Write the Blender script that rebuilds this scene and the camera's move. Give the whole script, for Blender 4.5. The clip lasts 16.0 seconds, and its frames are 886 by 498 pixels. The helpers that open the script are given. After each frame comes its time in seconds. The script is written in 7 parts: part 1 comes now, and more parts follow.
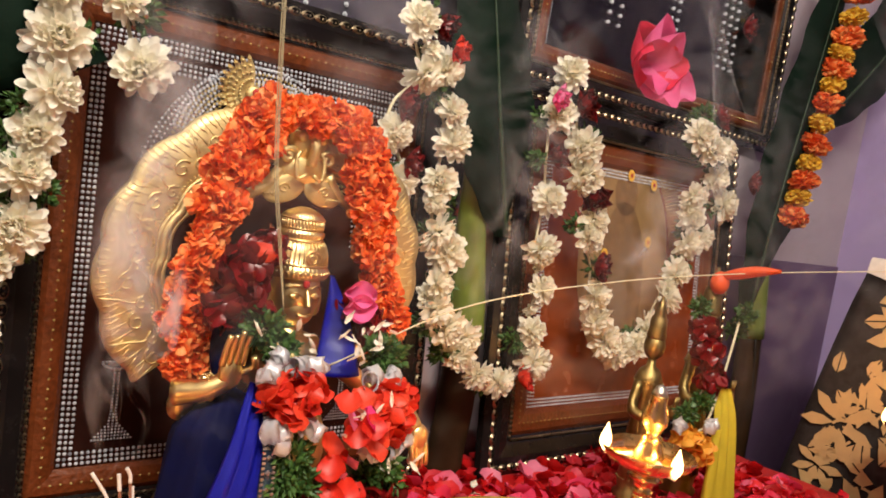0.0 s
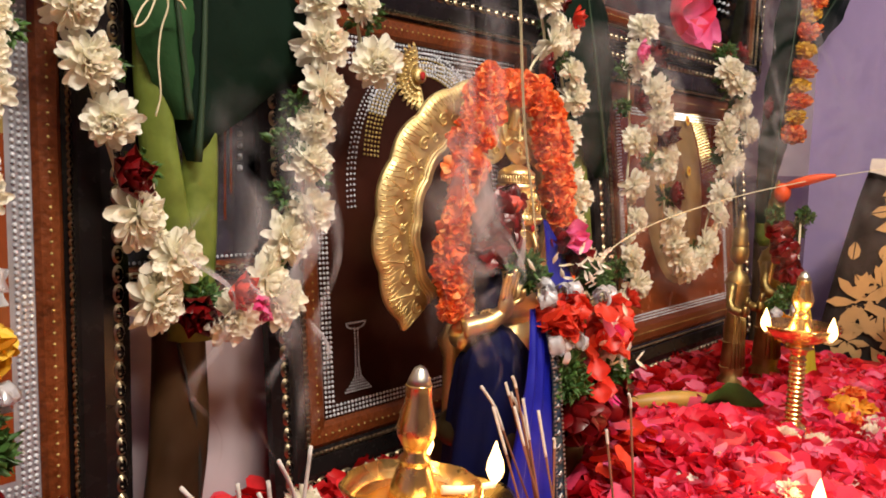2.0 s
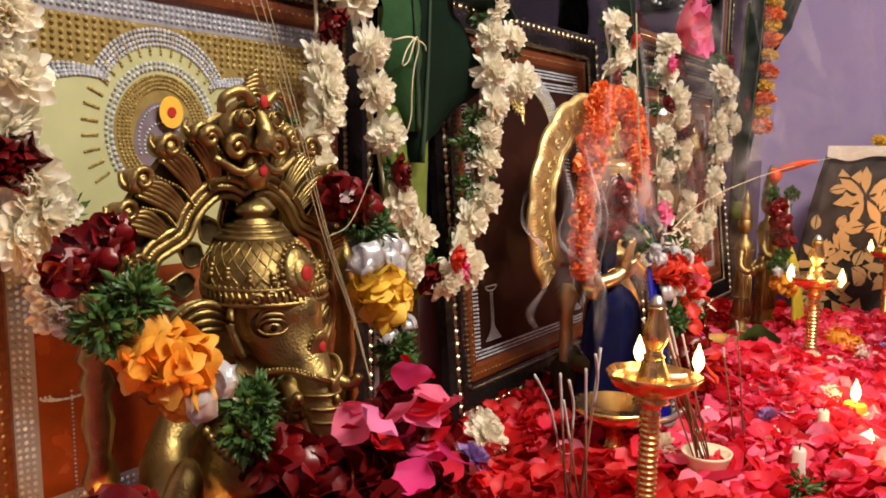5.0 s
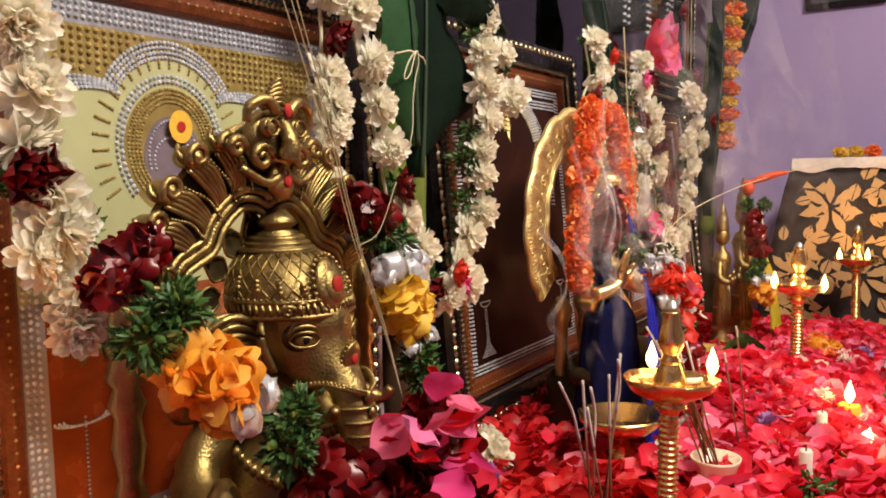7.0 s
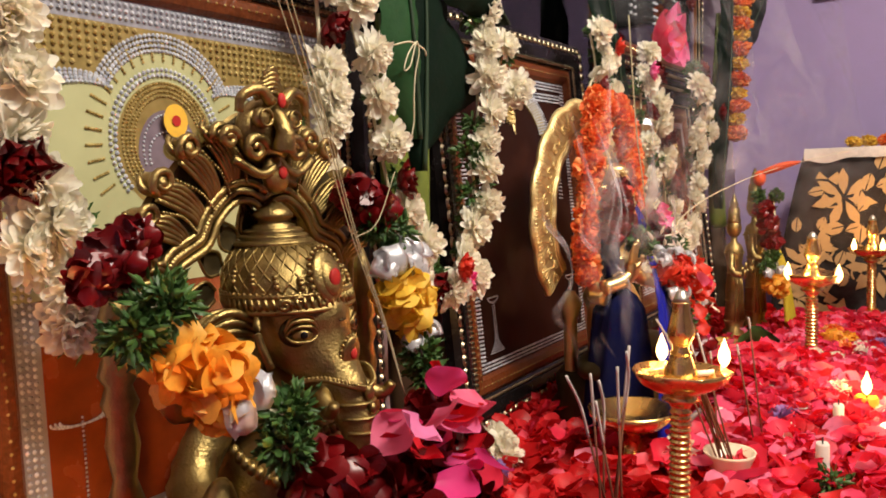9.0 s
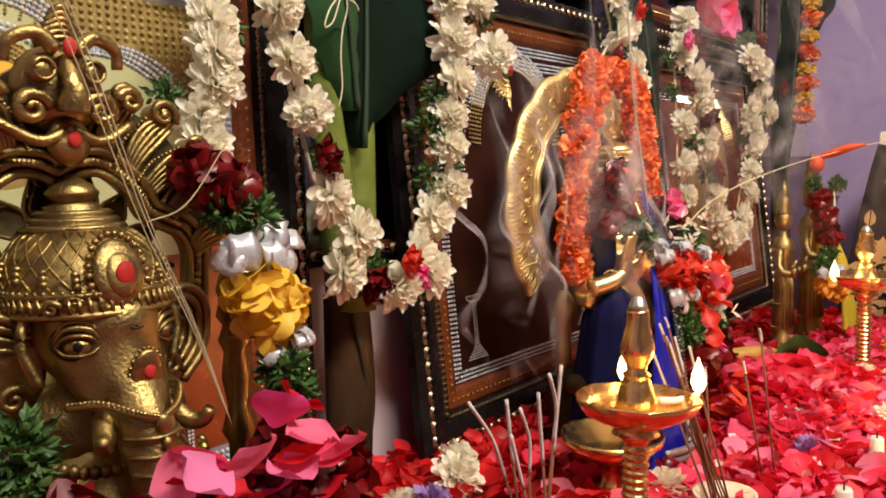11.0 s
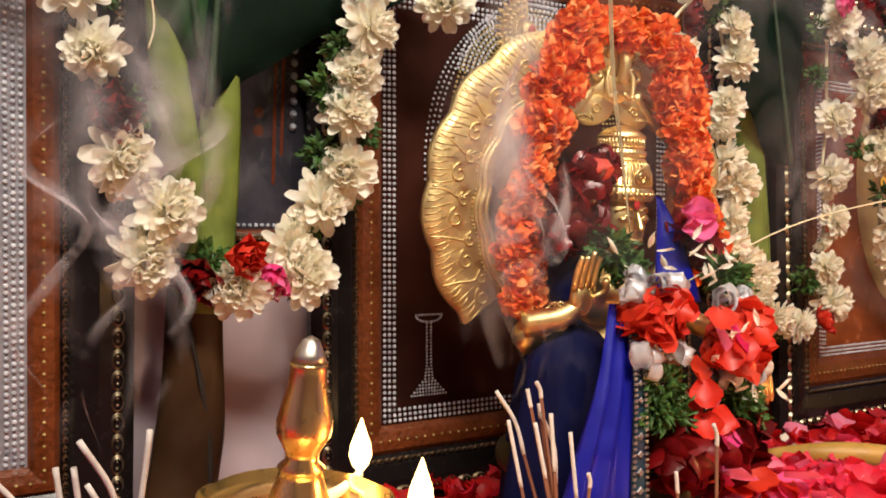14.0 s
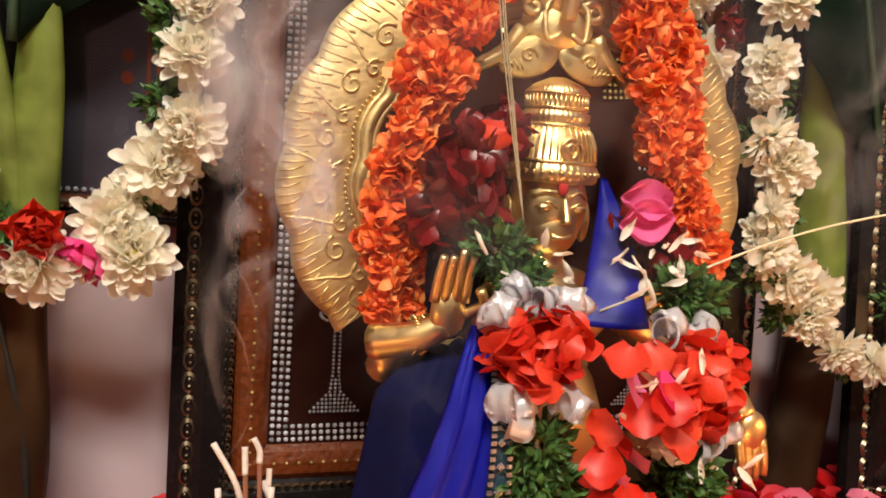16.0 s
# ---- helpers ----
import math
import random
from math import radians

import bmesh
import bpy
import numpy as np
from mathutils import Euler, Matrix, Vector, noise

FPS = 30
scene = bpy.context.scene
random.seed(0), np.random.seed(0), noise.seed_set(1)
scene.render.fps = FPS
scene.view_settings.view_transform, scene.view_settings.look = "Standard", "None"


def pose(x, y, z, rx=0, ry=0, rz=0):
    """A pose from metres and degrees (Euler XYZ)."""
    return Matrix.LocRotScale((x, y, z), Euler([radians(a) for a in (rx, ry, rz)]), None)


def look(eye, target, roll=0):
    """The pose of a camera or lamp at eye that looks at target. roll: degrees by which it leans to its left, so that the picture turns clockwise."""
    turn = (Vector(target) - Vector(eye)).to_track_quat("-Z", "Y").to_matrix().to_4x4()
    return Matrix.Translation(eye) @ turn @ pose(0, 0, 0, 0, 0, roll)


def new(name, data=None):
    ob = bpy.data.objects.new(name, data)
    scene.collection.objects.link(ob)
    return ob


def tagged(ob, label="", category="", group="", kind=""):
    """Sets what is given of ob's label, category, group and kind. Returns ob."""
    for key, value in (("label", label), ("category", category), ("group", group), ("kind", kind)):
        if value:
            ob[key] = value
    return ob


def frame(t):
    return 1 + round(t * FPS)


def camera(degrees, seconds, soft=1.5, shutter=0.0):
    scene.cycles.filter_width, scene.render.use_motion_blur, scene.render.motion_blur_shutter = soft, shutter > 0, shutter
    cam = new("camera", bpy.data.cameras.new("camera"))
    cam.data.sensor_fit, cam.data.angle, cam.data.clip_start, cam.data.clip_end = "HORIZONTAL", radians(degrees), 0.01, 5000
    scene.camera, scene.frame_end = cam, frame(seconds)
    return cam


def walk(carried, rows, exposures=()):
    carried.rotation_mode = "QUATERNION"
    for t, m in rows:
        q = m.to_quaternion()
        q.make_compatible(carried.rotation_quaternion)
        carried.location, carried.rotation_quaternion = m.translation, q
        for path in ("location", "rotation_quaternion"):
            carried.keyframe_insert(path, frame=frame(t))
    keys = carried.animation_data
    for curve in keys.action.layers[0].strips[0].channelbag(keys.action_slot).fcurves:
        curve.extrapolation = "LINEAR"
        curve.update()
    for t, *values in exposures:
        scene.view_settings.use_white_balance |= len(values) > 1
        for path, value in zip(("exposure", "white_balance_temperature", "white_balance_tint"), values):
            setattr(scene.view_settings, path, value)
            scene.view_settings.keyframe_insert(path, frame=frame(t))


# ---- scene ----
cam = camera(58.9, 16.0, soft=1.8)
METRES, EYE, TILT, LEAN, TURN = 2.0, 1.20, -5.0, -9.0, -40.0
ROWS = [
    (0.0, 0.0, 0.0, 0.0, -0.0, -0.0, -0.0),
    (0.5, -0.0575, -0.0149, 0.0034, -2.88, -0.5, 2.69),
    (1.0, -0.1182, -0.0289, 0.0036, -5.99, -2.55, 5.12),
    (1.5, -0.1579, -0.0443, -0.001, -7.73, -3.16, 6.94),
    (2.0, -0.1829, -0.0663, -0.0005, -7.31, -2.73, 7.91),
    (2.5, -0.2079, -0.1038, -0.0002, -7.83, -2.68, 8.38),
    (3.0, -0.2221, -0.1487, 0.0003, -8.14, -2.25, 9.0),
    (3.5, -0.2449, -0.1756, 0.0036, -10.36, -2.56, 9.53),
    (4.0, -0.2847, -0.1783, 0.0112, -11.5, -3.11, 9.12),
    (4.5, -0.3263, -0.1788, 0.0179, -12.34, -3.97, 9.18),
    (5.0, -0.3633, -0.1725, 0.0224, -13.93, -4.5, 9.42),
    (7.5, -0.3953, -0.1589, 0.019, -17.47, -2.47, 11.27),
    (8.0, -0.3954, -0.1566, 0.0203, -16.82, -2.05, 11.79),
    (8.5, -0.3947, -0.157, 0.0181, -17.22, -2.79, 11.96),
    (11.0, -0.2909, -0.0988, -0.006, -10.11, -2.24, 11.39),
    (11.5, -0.2572, -0.0856, -0.0096, -8.02, -2.0, 11.08),
    (12.0, -0.2174, -0.0727, -0.0161, -4.59, -1.72, 10.29),
    (12.5, -0.1789, -0.0584, -0.0232, -2.05, -1.59, 9.51),
    (13.0, -0.1503, -0.0418, -0.028, 1.59, -1.0, 8.11),
    (13.5, -0.1217, -0.0123, -0.0343, 4.23, 0.09, 6.64),
    (14.0, -0.0944, 0.0191, -0.0387, 10.55, 1.37, 5.44),
    (14.5, -0.0671, 0.0478, -0.0415, 15.11, 1.13, 4.5),
    (15.0, -0.0421, 0.0766, -0.0429, 16.48, 1.04, 3.7),
    (15.5, -0.0239, 0.1084, -0.0415, 19.06, 0.69, 2.28),
    (16.0, -0.0056, 0.1385, -0.0402, 22.58, 0.62, 1.7),
]
walk(cam, [(t, pose(0, 0, EYE, TILT, LEAN, TURN) @ pose(METRES * x, METRES * y, METRES * z, 90 + pitch, roll, yaw)) for t, x, y, z, yaw, pitch, roll in ROWS])

# ---- world and lamps ----
world = bpy.data.worlds.new("room_air")
scene.world = world
world.use_nodes = True
world.node_tree.nodes["Background"].inputs[0].default_value = (0.62, 0.58, 0.56, 1)
world.node_tree.nodes["Background"].inputs[1].default_value = 0.20


def area_lamp(name, eye, target, size_x, size_y, watts, colour):
    data = bpy.data.lights.new(name, "AREA")
    data.shape, data.size, data.size_y, data.energy, data.color = "RECTANGLE", size_x, size_y, watts, colour
    ob = new(name, data)
    ob.matrix_basis = look(eye, target)
    return ob


def flame_lamp(at, watts):
    data = bpy.data.lights.new("flame_light", "POINT")
    data.energy, data.color, data.shadow_soft_size = watts, (1.0, 0.5, 0.16), 0.008
    ob = new("flame_light", data)
    ob.location = at
    return ob


area_lamp("tube_light", (-0.1, -0.55, 2.60), (0.3, 0.75, 0.9), 1.2, 0.15, 66, (1.0, 0.91, 0.78))

# ---- materials ----


def material(name, colour, rough=0.5, metal=0.0, vary=0.15, scale=40.0, bump=0.0, bump_scale=None, second=None, by="", spec=0.5,
             through_light=0.0, stops=None, coat=0.0):
    """A principled surface with grain at two sizes. by: 'island' or 'object' shifts the colour from piece to piece, along stops when given."""
    m = bpy.data.materials.new(name)
    m.use_nodes = True
    t = m.node_tree
    n, k = t.nodes, t.links
    b = n["Principled BSDF"]
    b.inputs["Roughness"].default_value, b.inputs["Metallic"].default_value = rough, metal
    b.inputs["Specular IOR Level"].default_value = spec
    b.inputs["Coat Weight"].default_value = coat
    co = n.new("ShaderNodeTexCoord")
    fine, wide = n.new("ShaderNodeTexNoise"), n.new("ShaderNodeTexNoise")
    fine.inputs["Scale"].default_value, wide.inputs["Scale"].default_value = scale, scale / 7
    fine.inputs["Detail"].default_value = 5
    k.new(co.outputs["Object"], fine.inputs["Vector"])
    k.new(co.outputs["Object"], wide.inputs["Vector"])
    add = n.new("ShaderNodeMath")
    k.new(fine.outputs["Fac"], add.inputs[0])
    k.new(wide.outputs["Fac"], add.inputs[1])
    ramp = n.new("ShaderNodeMapRange")
    ramp.inputs["From Min"].default_value, ramp.inputs["From Max"].default_value = 0.6, 1.4
    ramp.inputs["To Min"].default_value, ramp.inputs["To Max"].default_value = 1 - vary, 1 + vary
    k.new(add.outputs[0], ramp.inputs["Value"])
    base = n.new("ShaderNodeMix")
    base.data_type = "RGBA"
    base.inputs[6].default_value = (*colour, 1)
    base.inputs[7].default_value = (*(second or colour), 1)
    k.new(wide.outputs["Fac"], base.inputs[0])
    source = base.outputs[2]
    if by:
        rnd = n.new("ShaderNodeNewGeometry").outputs["Random Per Island"] if by == "island" else n.new("ShaderNodeObjectInfo").outputs["Random"]
        if stops:
            cr = n.new("ShaderNodeValToRGB")
            while len(cr.color_ramp.elements) < len(stops):
                cr.color_ramp.elements.new(0.5)
            for e, (p, c) in zip(cr.color_ramp.elements, stops):
                e.position, e.color = p, (*c, 1)
            k.new(rnd, cr.inputs[0])
            source = cr.outputs[0]
        else:
            k.new(rnd, base.inputs[0])
    mul = n.new("ShaderNodeVectorMath")
    mul.operation = "SCALE"
    k.new(source, mul.inputs[0])
    k.new(ramp.outputs[0], mul.inputs["Scale"])
    k.new(mul.outputs[0], b.inputs["Base Color"])
    rr = n.new("ShaderNodeMapRange")
    rr.inputs["From Min"].default_value, rr.inputs["From Max"].default_value = 0.3, 0.7
    rr.inputs["To Min"].default_value, rr.inputs["To Max"].default_value = max(0.02, rough * 0.75), min(1, rough * 1.25)
    k.new(fine.outputs["Fac"], rr.inputs["Value"])
    k.new(rr.outputs[0], b.inputs["Roughness"])
    if bump:
        bp = n.new("ShaderNodeBump")
        bp.inputs["Strength"].default_value, bp.inputs["Distance"].default_value = bump, 0.002
        if bump_scale:
            nb = n.new("ShaderNodeTexNoise")
            nb.inputs["Scale"].default_value, nb.inputs["Detail"].default_value = bump_scale, 4
            k.new(co.outputs["Object"], nb.inputs["Vector"])
            k.new(nb.outputs["Fac"], bp.inputs["Height"])
        else:
            k.new(fine.outputs["Fac"], bp.inputs["Height"])
        k.new(bp.outputs[0], b.inputs["Normal"])
    if through_light:
        tr, mix = n.new("ShaderNodeBsdfTranslucent"), n.new("ShaderNodeMixShader")
        k.new(mul.outputs[0], tr.inputs["Color"])
        mix.inputs[0].default_value = through_light
        k.new(b.outputs[0], mix.inputs[1])
        k.new(tr.outputs[0], mix.inputs[2])
        k.new(mix.outputs[0], n["Material Output"].inputs["Surface"])
    return m


def glowing(name, inner, strength):
    m = bpy.data.materials.new(name)
    m.use_nodes = True
    b = m.node_tree.nodes["Principled BSDF"]
    b.inputs["Base Color"].default_value = (0.05, 0.02, 0.01, 1)
    b.inputs["Emission Color"].default_value, b.inputs["Emission Strength"].default_value = (*inner, 1), strength
    return m


def glass(name):
    m = bpy.data.materials.new(name)
    m.use_nodes = True
    t = m.node_tree
    n, k = t.nodes, t.links
    clear, shine, mix, fres = n.new("ShaderNodeBsdfTransparent"), n.new("ShaderNodeBsdfGlossy"), n.new("ShaderNodeMixShader"), n.new("ShaderNodeFresnel")
    shine.inputs["Roughness"].default_value = 0.03
    fres.inputs["IOR"].default_value = 1.45
    k.new(fres.outputs[0], mix.inputs[0])
    k.new(clear.outputs[0], mix.inputs[1])
    k.new(shine.outputs[0], mix.inputs[2])
    k.new(mix.outputs[0], n["Material Output"].inputs["Surface"])
    return m


M_WALL = material("lavender_wall", (0.40, 0.31, 0.56), 0.7, vary=0.06, scale=18, bump=0.15, bump_scale=90)
M_WALL_DARK = material("dark_purple_wall", (0.15, 0.09, 0.17), 0.6, vary=0.1, scale=18, bump=0.15, bump_scale=90)
M_WALL_PALE = material("pale_wall", (0.49, 0.41, 0.45), 0.7, vary=0.06, scale=18, bump=0.15, bump_scale=90)
M_CEIL = material("ceiling_paint", (0.78, 0.77, 0.75), 0.8, vary=0.04, scale=20)
M_FLOOR = material("floor_tile", (0.45, 0.4, 0.36), 0.3, vary=0.1, scale=12)
M_WOOD = material("table_wood", (0.16, 0.08, 0.04), 0.45, vary=0.3, scale=30)
M_RED_CLOTH = material("red_cloth", (0.42, 0.010, 0.010), 0.75, vary=0.25, scale=60, bump=0.4, bump_scale=700)
M_BLACK = material("black_lacquer", (0.009, 0.007, 0.007), 0.24, vary=0.3, scale=60, spec=0.2)
M_TRIM = material("aged_gold_chain", (0.46, 0.38, 0.25), 0.36, 1.0, vary=0.4, scale=200)
M_INNER_WOOD = material("red_brown_moulding", (0.17, 0.040, 0.009), 0.38, vary=0.6, scale=190, bump=0.7, second=(0.08, 0.020, 0.006), spec=0.3)
M_STONE = material("silver_rhinestone", (0.80, 0.83, 0.90), 0.14, 0.25, vary=0.1, scale=400, by="island", second=(0.45, 0.47, 0.52))
M_GOLD_STONE = material("gold_rhinestone", (0.72, 0.56, 0.22), 0.18, 0.35, vary=0.15, scale=400, by="island", second=(0.35, 0.25, 0.08))
M_PIC_YELLOW = material("pale_yellow_print", (0.36, 0.37, 0.15), 0.4, vary=0.22, scale=14, second=(0.50, 0.48, 0.29))
M_PIC_GOLD = material("gold_foil_print", (0.40, 0.29, 0.09), 0.4, 0.3, vary=0.25, scale=80, second=(0.22, 0.15, 0.05))
M_PIC_DARK = material("dark_maroon_print", (0.014, 0.006, 0.005), 0.45, vary=0.4, scale=20, second=(0.055, 0.015, 0.009), spec=0.06)
# Red print raised towards orange: flame glow is put into its colour.
M_PIC_RED = material("glow_warmed_red_print", (0.30, 0.050, 0.010), 0.24, vary=0.5, scale=30, second=(0.11, 0.032, 0.010))
M_PIC_TAN = material("tan_print", (0.36, 0.22, 0.10), 0.4, vary=0.35, scale=40, second=(0.22, 0.14, 0.05))
M_PIC_UMBER = material("umber_print", (0.24, 0.13, 0.055), 0.4, vary=0.45, scale=50, second=(0.14, 0.08, 0.03))
M_PIC_SILVER = material("silver_foil_print", (0.34, 0.34, 0.38), 0.4, 0.3, vary=0.25, scale=80, second=(0.26, 0.25, 0.28))
M_PIC_GREY = material("mauve_print", (0.19, 0.14, 0.16), 0.4, vary=0.3, scale=60, second=(0.14, 0.11, 0.14))
M_PIC_SLATE = material("slate_print", (0.030, 0.030, 0.042), 0.22, vary=0.4, scale=20, second=(0.075, 0.065, 0.085))
M_GLASS = glass("picture_glass")
M_BRASS = material("polished_brass", (0.78, 0.58, 0.26), 0.37, 1.0, vary=0.12, scale=60, bump=0.05, bump_scale=150)
M_LAMP_BRASS = material("lamp_brass", (0.83, 0.57, 0.22), 0.25, 1.0, vary=0.15, scale=50, bump=0.06, bump_scale=120)
M_ANTIQUE = material("antique_brass", (0.42, 0.305, 0.115), 0.40, 1.0, vary=0.45, scale=70, bump=0.35, bump_scale=420, second=(0.20, 0.14, 0.05))
# Patina taken near black: the shade of recesses is put into its colour.
M_SHADE_PATINA = material("shade_dark_patina", (0.07, 0.05, 0.02), 0.5, 0.7, vary=0.4, scale=90)
M_ARCH_GOLD = material("sheet_gold", (0.70, 0.56, 0.27), 0.54, 1.0, vary=0.15, scale=60, bump=0.25, bump_scale=260)
M_WHITE_PETAL = material("white_petal", (0.95, 0.92, 0.82), 0.6, vary=0.04, scale=60, by="island", second=(0.93, 0.89, 0.74), through_light=0.42)
M_YELLOW_CORE = material("yellow_core", (0.75, 0.60, 0.12), 0.6, vary=0.2, scale=300, through_light=0.2)
M_ROSE_DARK = material("maroon_petal", (0.085, 0.0015, 0.002), 0.32, vary=0.25, scale=80, by="island", second=(0.20, 0.003, 0.005), through_light=0.15)
M_RED_PETAL = material("red_petal", (0.6, 0.02, 0.015), 0.5, vary=0.2, scale=70, by="island", through_light=0.35, spec=0.3,
                       stops=[(0.0, (0.40, 0.004, 0.006)), (0.5, (0.62, 0.010, 0.012)), (0.85, (0.72, 0.030, 0.040)), (1.0, (0.78, 0.10, 0.17))])
M_PINK_PETAL = material("pink_petal", (0.7, 0.04, 0.15), 0.5, vary=0.15, scale=70, by="island", through_light=0.35, spec=0.3,
                        stops=[(0.0, (0.62, 0.008, 0.016)), (0.35, (0.76, 0.024, 0.060)), (0.7, (0.84, 0.065, 0.17)), (1.0, (0.88, 0.26, 0.40))])
M_HOT_PINK = material("magenta_petal", (0.80, 0.045, 0.24), 0.5, vary=0.15, scale=60, by="island", second=(0.86, 0.26, 0.50), through_light=0.35, spec=0.3)
M_BRIGHT_RED = material("scarlet_petal", (0.56, 0.016, 0.007), 0.5, vary=0.2, scale=80, by="island", second=(0.70, 0.060, 0.022), through_light=0.2)
M_ORANGE = material("orange_marigold", (0.78, 0.18, 0.02), 0.6, vary=0.15, scale=90, by="island", through_light=0.25,
                    stops=[(0.0, (0.76, 0.10, 0.012)), (0.55, (0.90, 0.21, 0.035)), (1.0, (0.92, 0.42, 0.14))])
M_YELLOW = material("yellow_marigold", (0.80, 0.48, 0.03), 0.6, vary=0.12, scale=90, by="island", second=(0.84, 0.58, 0.08), through_light=0.25)
M_AMBER = material("amber_petal", (0.85, 0.36, 0.03), 0.55, vary=0.12, scale=60, by="island", second=(0.86, 0.46, 0.06), through_light=0.3)
M_LEAF = material("green_leaf", (0.030, 0.082, 0.018), 0.5, vary=0.3, scale=90, by="island", second=(0.068, 0.15, 0.028), through_light=0.15)
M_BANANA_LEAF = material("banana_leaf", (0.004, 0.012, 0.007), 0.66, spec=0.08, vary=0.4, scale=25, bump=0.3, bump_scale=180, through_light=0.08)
M_STEM = material("banana_stem", (0.18, 0.21, 0.035), 0.42, vary=0.55, scale=38, bump=0.45, second=(0.075, 0.12, 0.02))
M_STEM_BROWN = material("brown_sheath", (0.012, 0.007, 0.004), 0.5, vary=0.5, scale=26, bump=0.3, second=(0.055, 0.024, 0.007), spec=0.3)
M_SHEATH_EDGE = material("dry_sheath_edge", (0.012, 0.008, 0.005), 0.8, vary=0.4, scale=120)
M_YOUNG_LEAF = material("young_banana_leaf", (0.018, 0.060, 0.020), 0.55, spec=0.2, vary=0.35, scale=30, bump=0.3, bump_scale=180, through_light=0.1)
M_FOIL = material("silver_foil", (0.80, 0.80, 0.83), 0.34, 0.30, vary=0.08, scale=90, bump=0.35, bump_scale=160)
M_TIP = material("worn_silvery_brass", (0.58, 0.55, 0.46), 0.36, 1.0, vary=0.25, scale=120)
M_BLUE = material("royal_blue_silk", (0.010, 0.014, 0.44), 0.42, vary=0.25, scale=50, bump=0.15, bump_scale=900)
M_NAVY = material("dark_navy_cloth", (0.002, 0.003, 0.034), 0.9, spec=0.15, vary=0.3, scale=50, bump=0.15, bump_scale=900)
M_ZARI = material("gold_zari", (0.26, 0.24, 0.24), 0.4, 0.6, vary=0.35, scale=300, bump=0.4, bump_scale=600)
M_BORDER = material("indigo_border", (0.030, 0.045, 0.16), 0.5, vary=0.4, scale=260, bump=0.3, bump_scale=700, second=(0.03, 0.11, 0.09))
M_YELLOW_CLOTH = material("yellow_cloth", (0.80, 0.66, 0.05), 0.7, vary=0.12, scale=50, bump=0.2, bump_scale=500)
M_INCENSE = material("incense_stick", (0.16, 0.05, 0.022), 0.8, vary=0.3, scale=200)
M_ASH = material("incense_ash", (0.55, 0.50, 0.46), 0.9, vary=0.2, scale=400)
M_WAX = material("white_wax", (0.85, 0.82, 0.74), 0.4, vary=0.05, scale=50, through_light=0.3)
M_WAX_YELLOW = material("yellow_wax", (0.86, 0.58, 0.06), 0.35, vary=0.08, scale=50, through_light=0.45)
M_PRINT_BLACK = material("black_printed_cotton", (0.020, 0.014, 0.012), 0.8, vary=0.3, scale=60, bump=0.3, bump_scale=800)
M_PRINT_TAN = material("tan_print_motif", (0.52, 0.33, 0.14), 0.8, vary=0.15, scale=60, bump=0.3, bump_scale=800)
M_PALE_TOP = material("pale_lace_cloth", (0.62, 0.56, 0.50), 0.8, vary=0.2, scale=90, bump=0.4, bump_scale=300)
M_FIBRE = material("dry_fibre", (0.34, 0.29, 0.17), 0.8, vary=0.2, scale=300)
M_RIB = material("leaf_rib", (0.014, 0.036, 0.014), 0.6, vary=0.2, scale=60)
M_THREAD = material("cotton_thread", (0.62, 0.56, 0.38), 0.8, vary=0.15, scale=300)
M_KUMKUM = material("vermilion", (0.38, 0.010, 0.006), 0.8, vary=0.2, scale=300)
M_TURMERIC = material("turmeric", (0.74, 0.42, 0.04), 0.8, vary=0.15, scale=300)
M_PURPLE = material("purple_aster_petal", (0.36, 0.22, 0.52), 0.6, vary=0.15, scale=80, by="island", through_light=0.2)
M_OIL = material("lamp_oil", (0.45, 0.16, 0.02), 0.06, vary=0.1, scale=30, coat=0.5)
M_CLAY = material("glazed_cup", (0.75, 0.62, 0.45), 0.3, vary=0.15, scale=40)
M_TERRACOTTA = material("terracotta", (0.42, 0.15, 0.05), 0.75, vary=0.25, scale=60, bump=0.3, bump_scale=300)
M_HUSK = material("fruit_skin", (0.50, 0.30, 0.06), 0.5, vary=0.35, scale=40, bump=0.3, second=(0.30, 0.18, 0.04))
M_FLAME = glowing("flame_glow", (1.0, 0.60, 0.22), 8)
M_FEATHER = material("orange_red_petal", (0.80, 0.10, 0.02), 0.5, vary=0.15, scale=80, through_light=0.2)

# ---- mesh tools ----
rng = random.Random(7)


def world_of(ob):
    return (world_of(ob.parent) @ ob.matrix_parent_inverse @ ob.matrix_basis) if ob.parent else ob.matrix_basis.copy()


def thing(name, at, label, category, group="", kind=""):
    ob = new(name)
    ob.matrix_basis = Matrix.Translation(at)
    ob.empty_display_size = 0.02
    return tagged(ob, label, category, group, kind)


def attach(ob, parent, m=None):
    if parent is not None:
        ob.parent = parent
        ob.matrix_parent_inverse = world_of(parent).inverted()
    if m is not None:
        ob.matrix_basis = m
    return ob


def to_mesh(name, bm, mats, smooth=True):
    me = bpy.data.meshes.new(name)
    bm.to_mesh(me)
    bm.free()
    for m in mats if isinstance(mats, (list, tuple)) else [mats]:
        me.materials.append(m)
    if smooth:
        me.polygons.foreach_set("use_smooth", [True] * len(me.polygons))
    return me


def part(name, bm, mats, parent, label="", smooth=True, m=None):
    ob = attach(new(name, to_mesh(name, bm, mats, smooth)), parent, m)
    return tagged(ob, label)


def piece(name, mesh, parent, m, label=""):
    return tagged(attach(new(name, mesh), parent, m), label)


def solid(name, bm, mats, label, category, group="", kind="", smooth=True):
    return tagged(new(name, to_mesh(name, bm, mats, smooth)), label, category, group, kind)


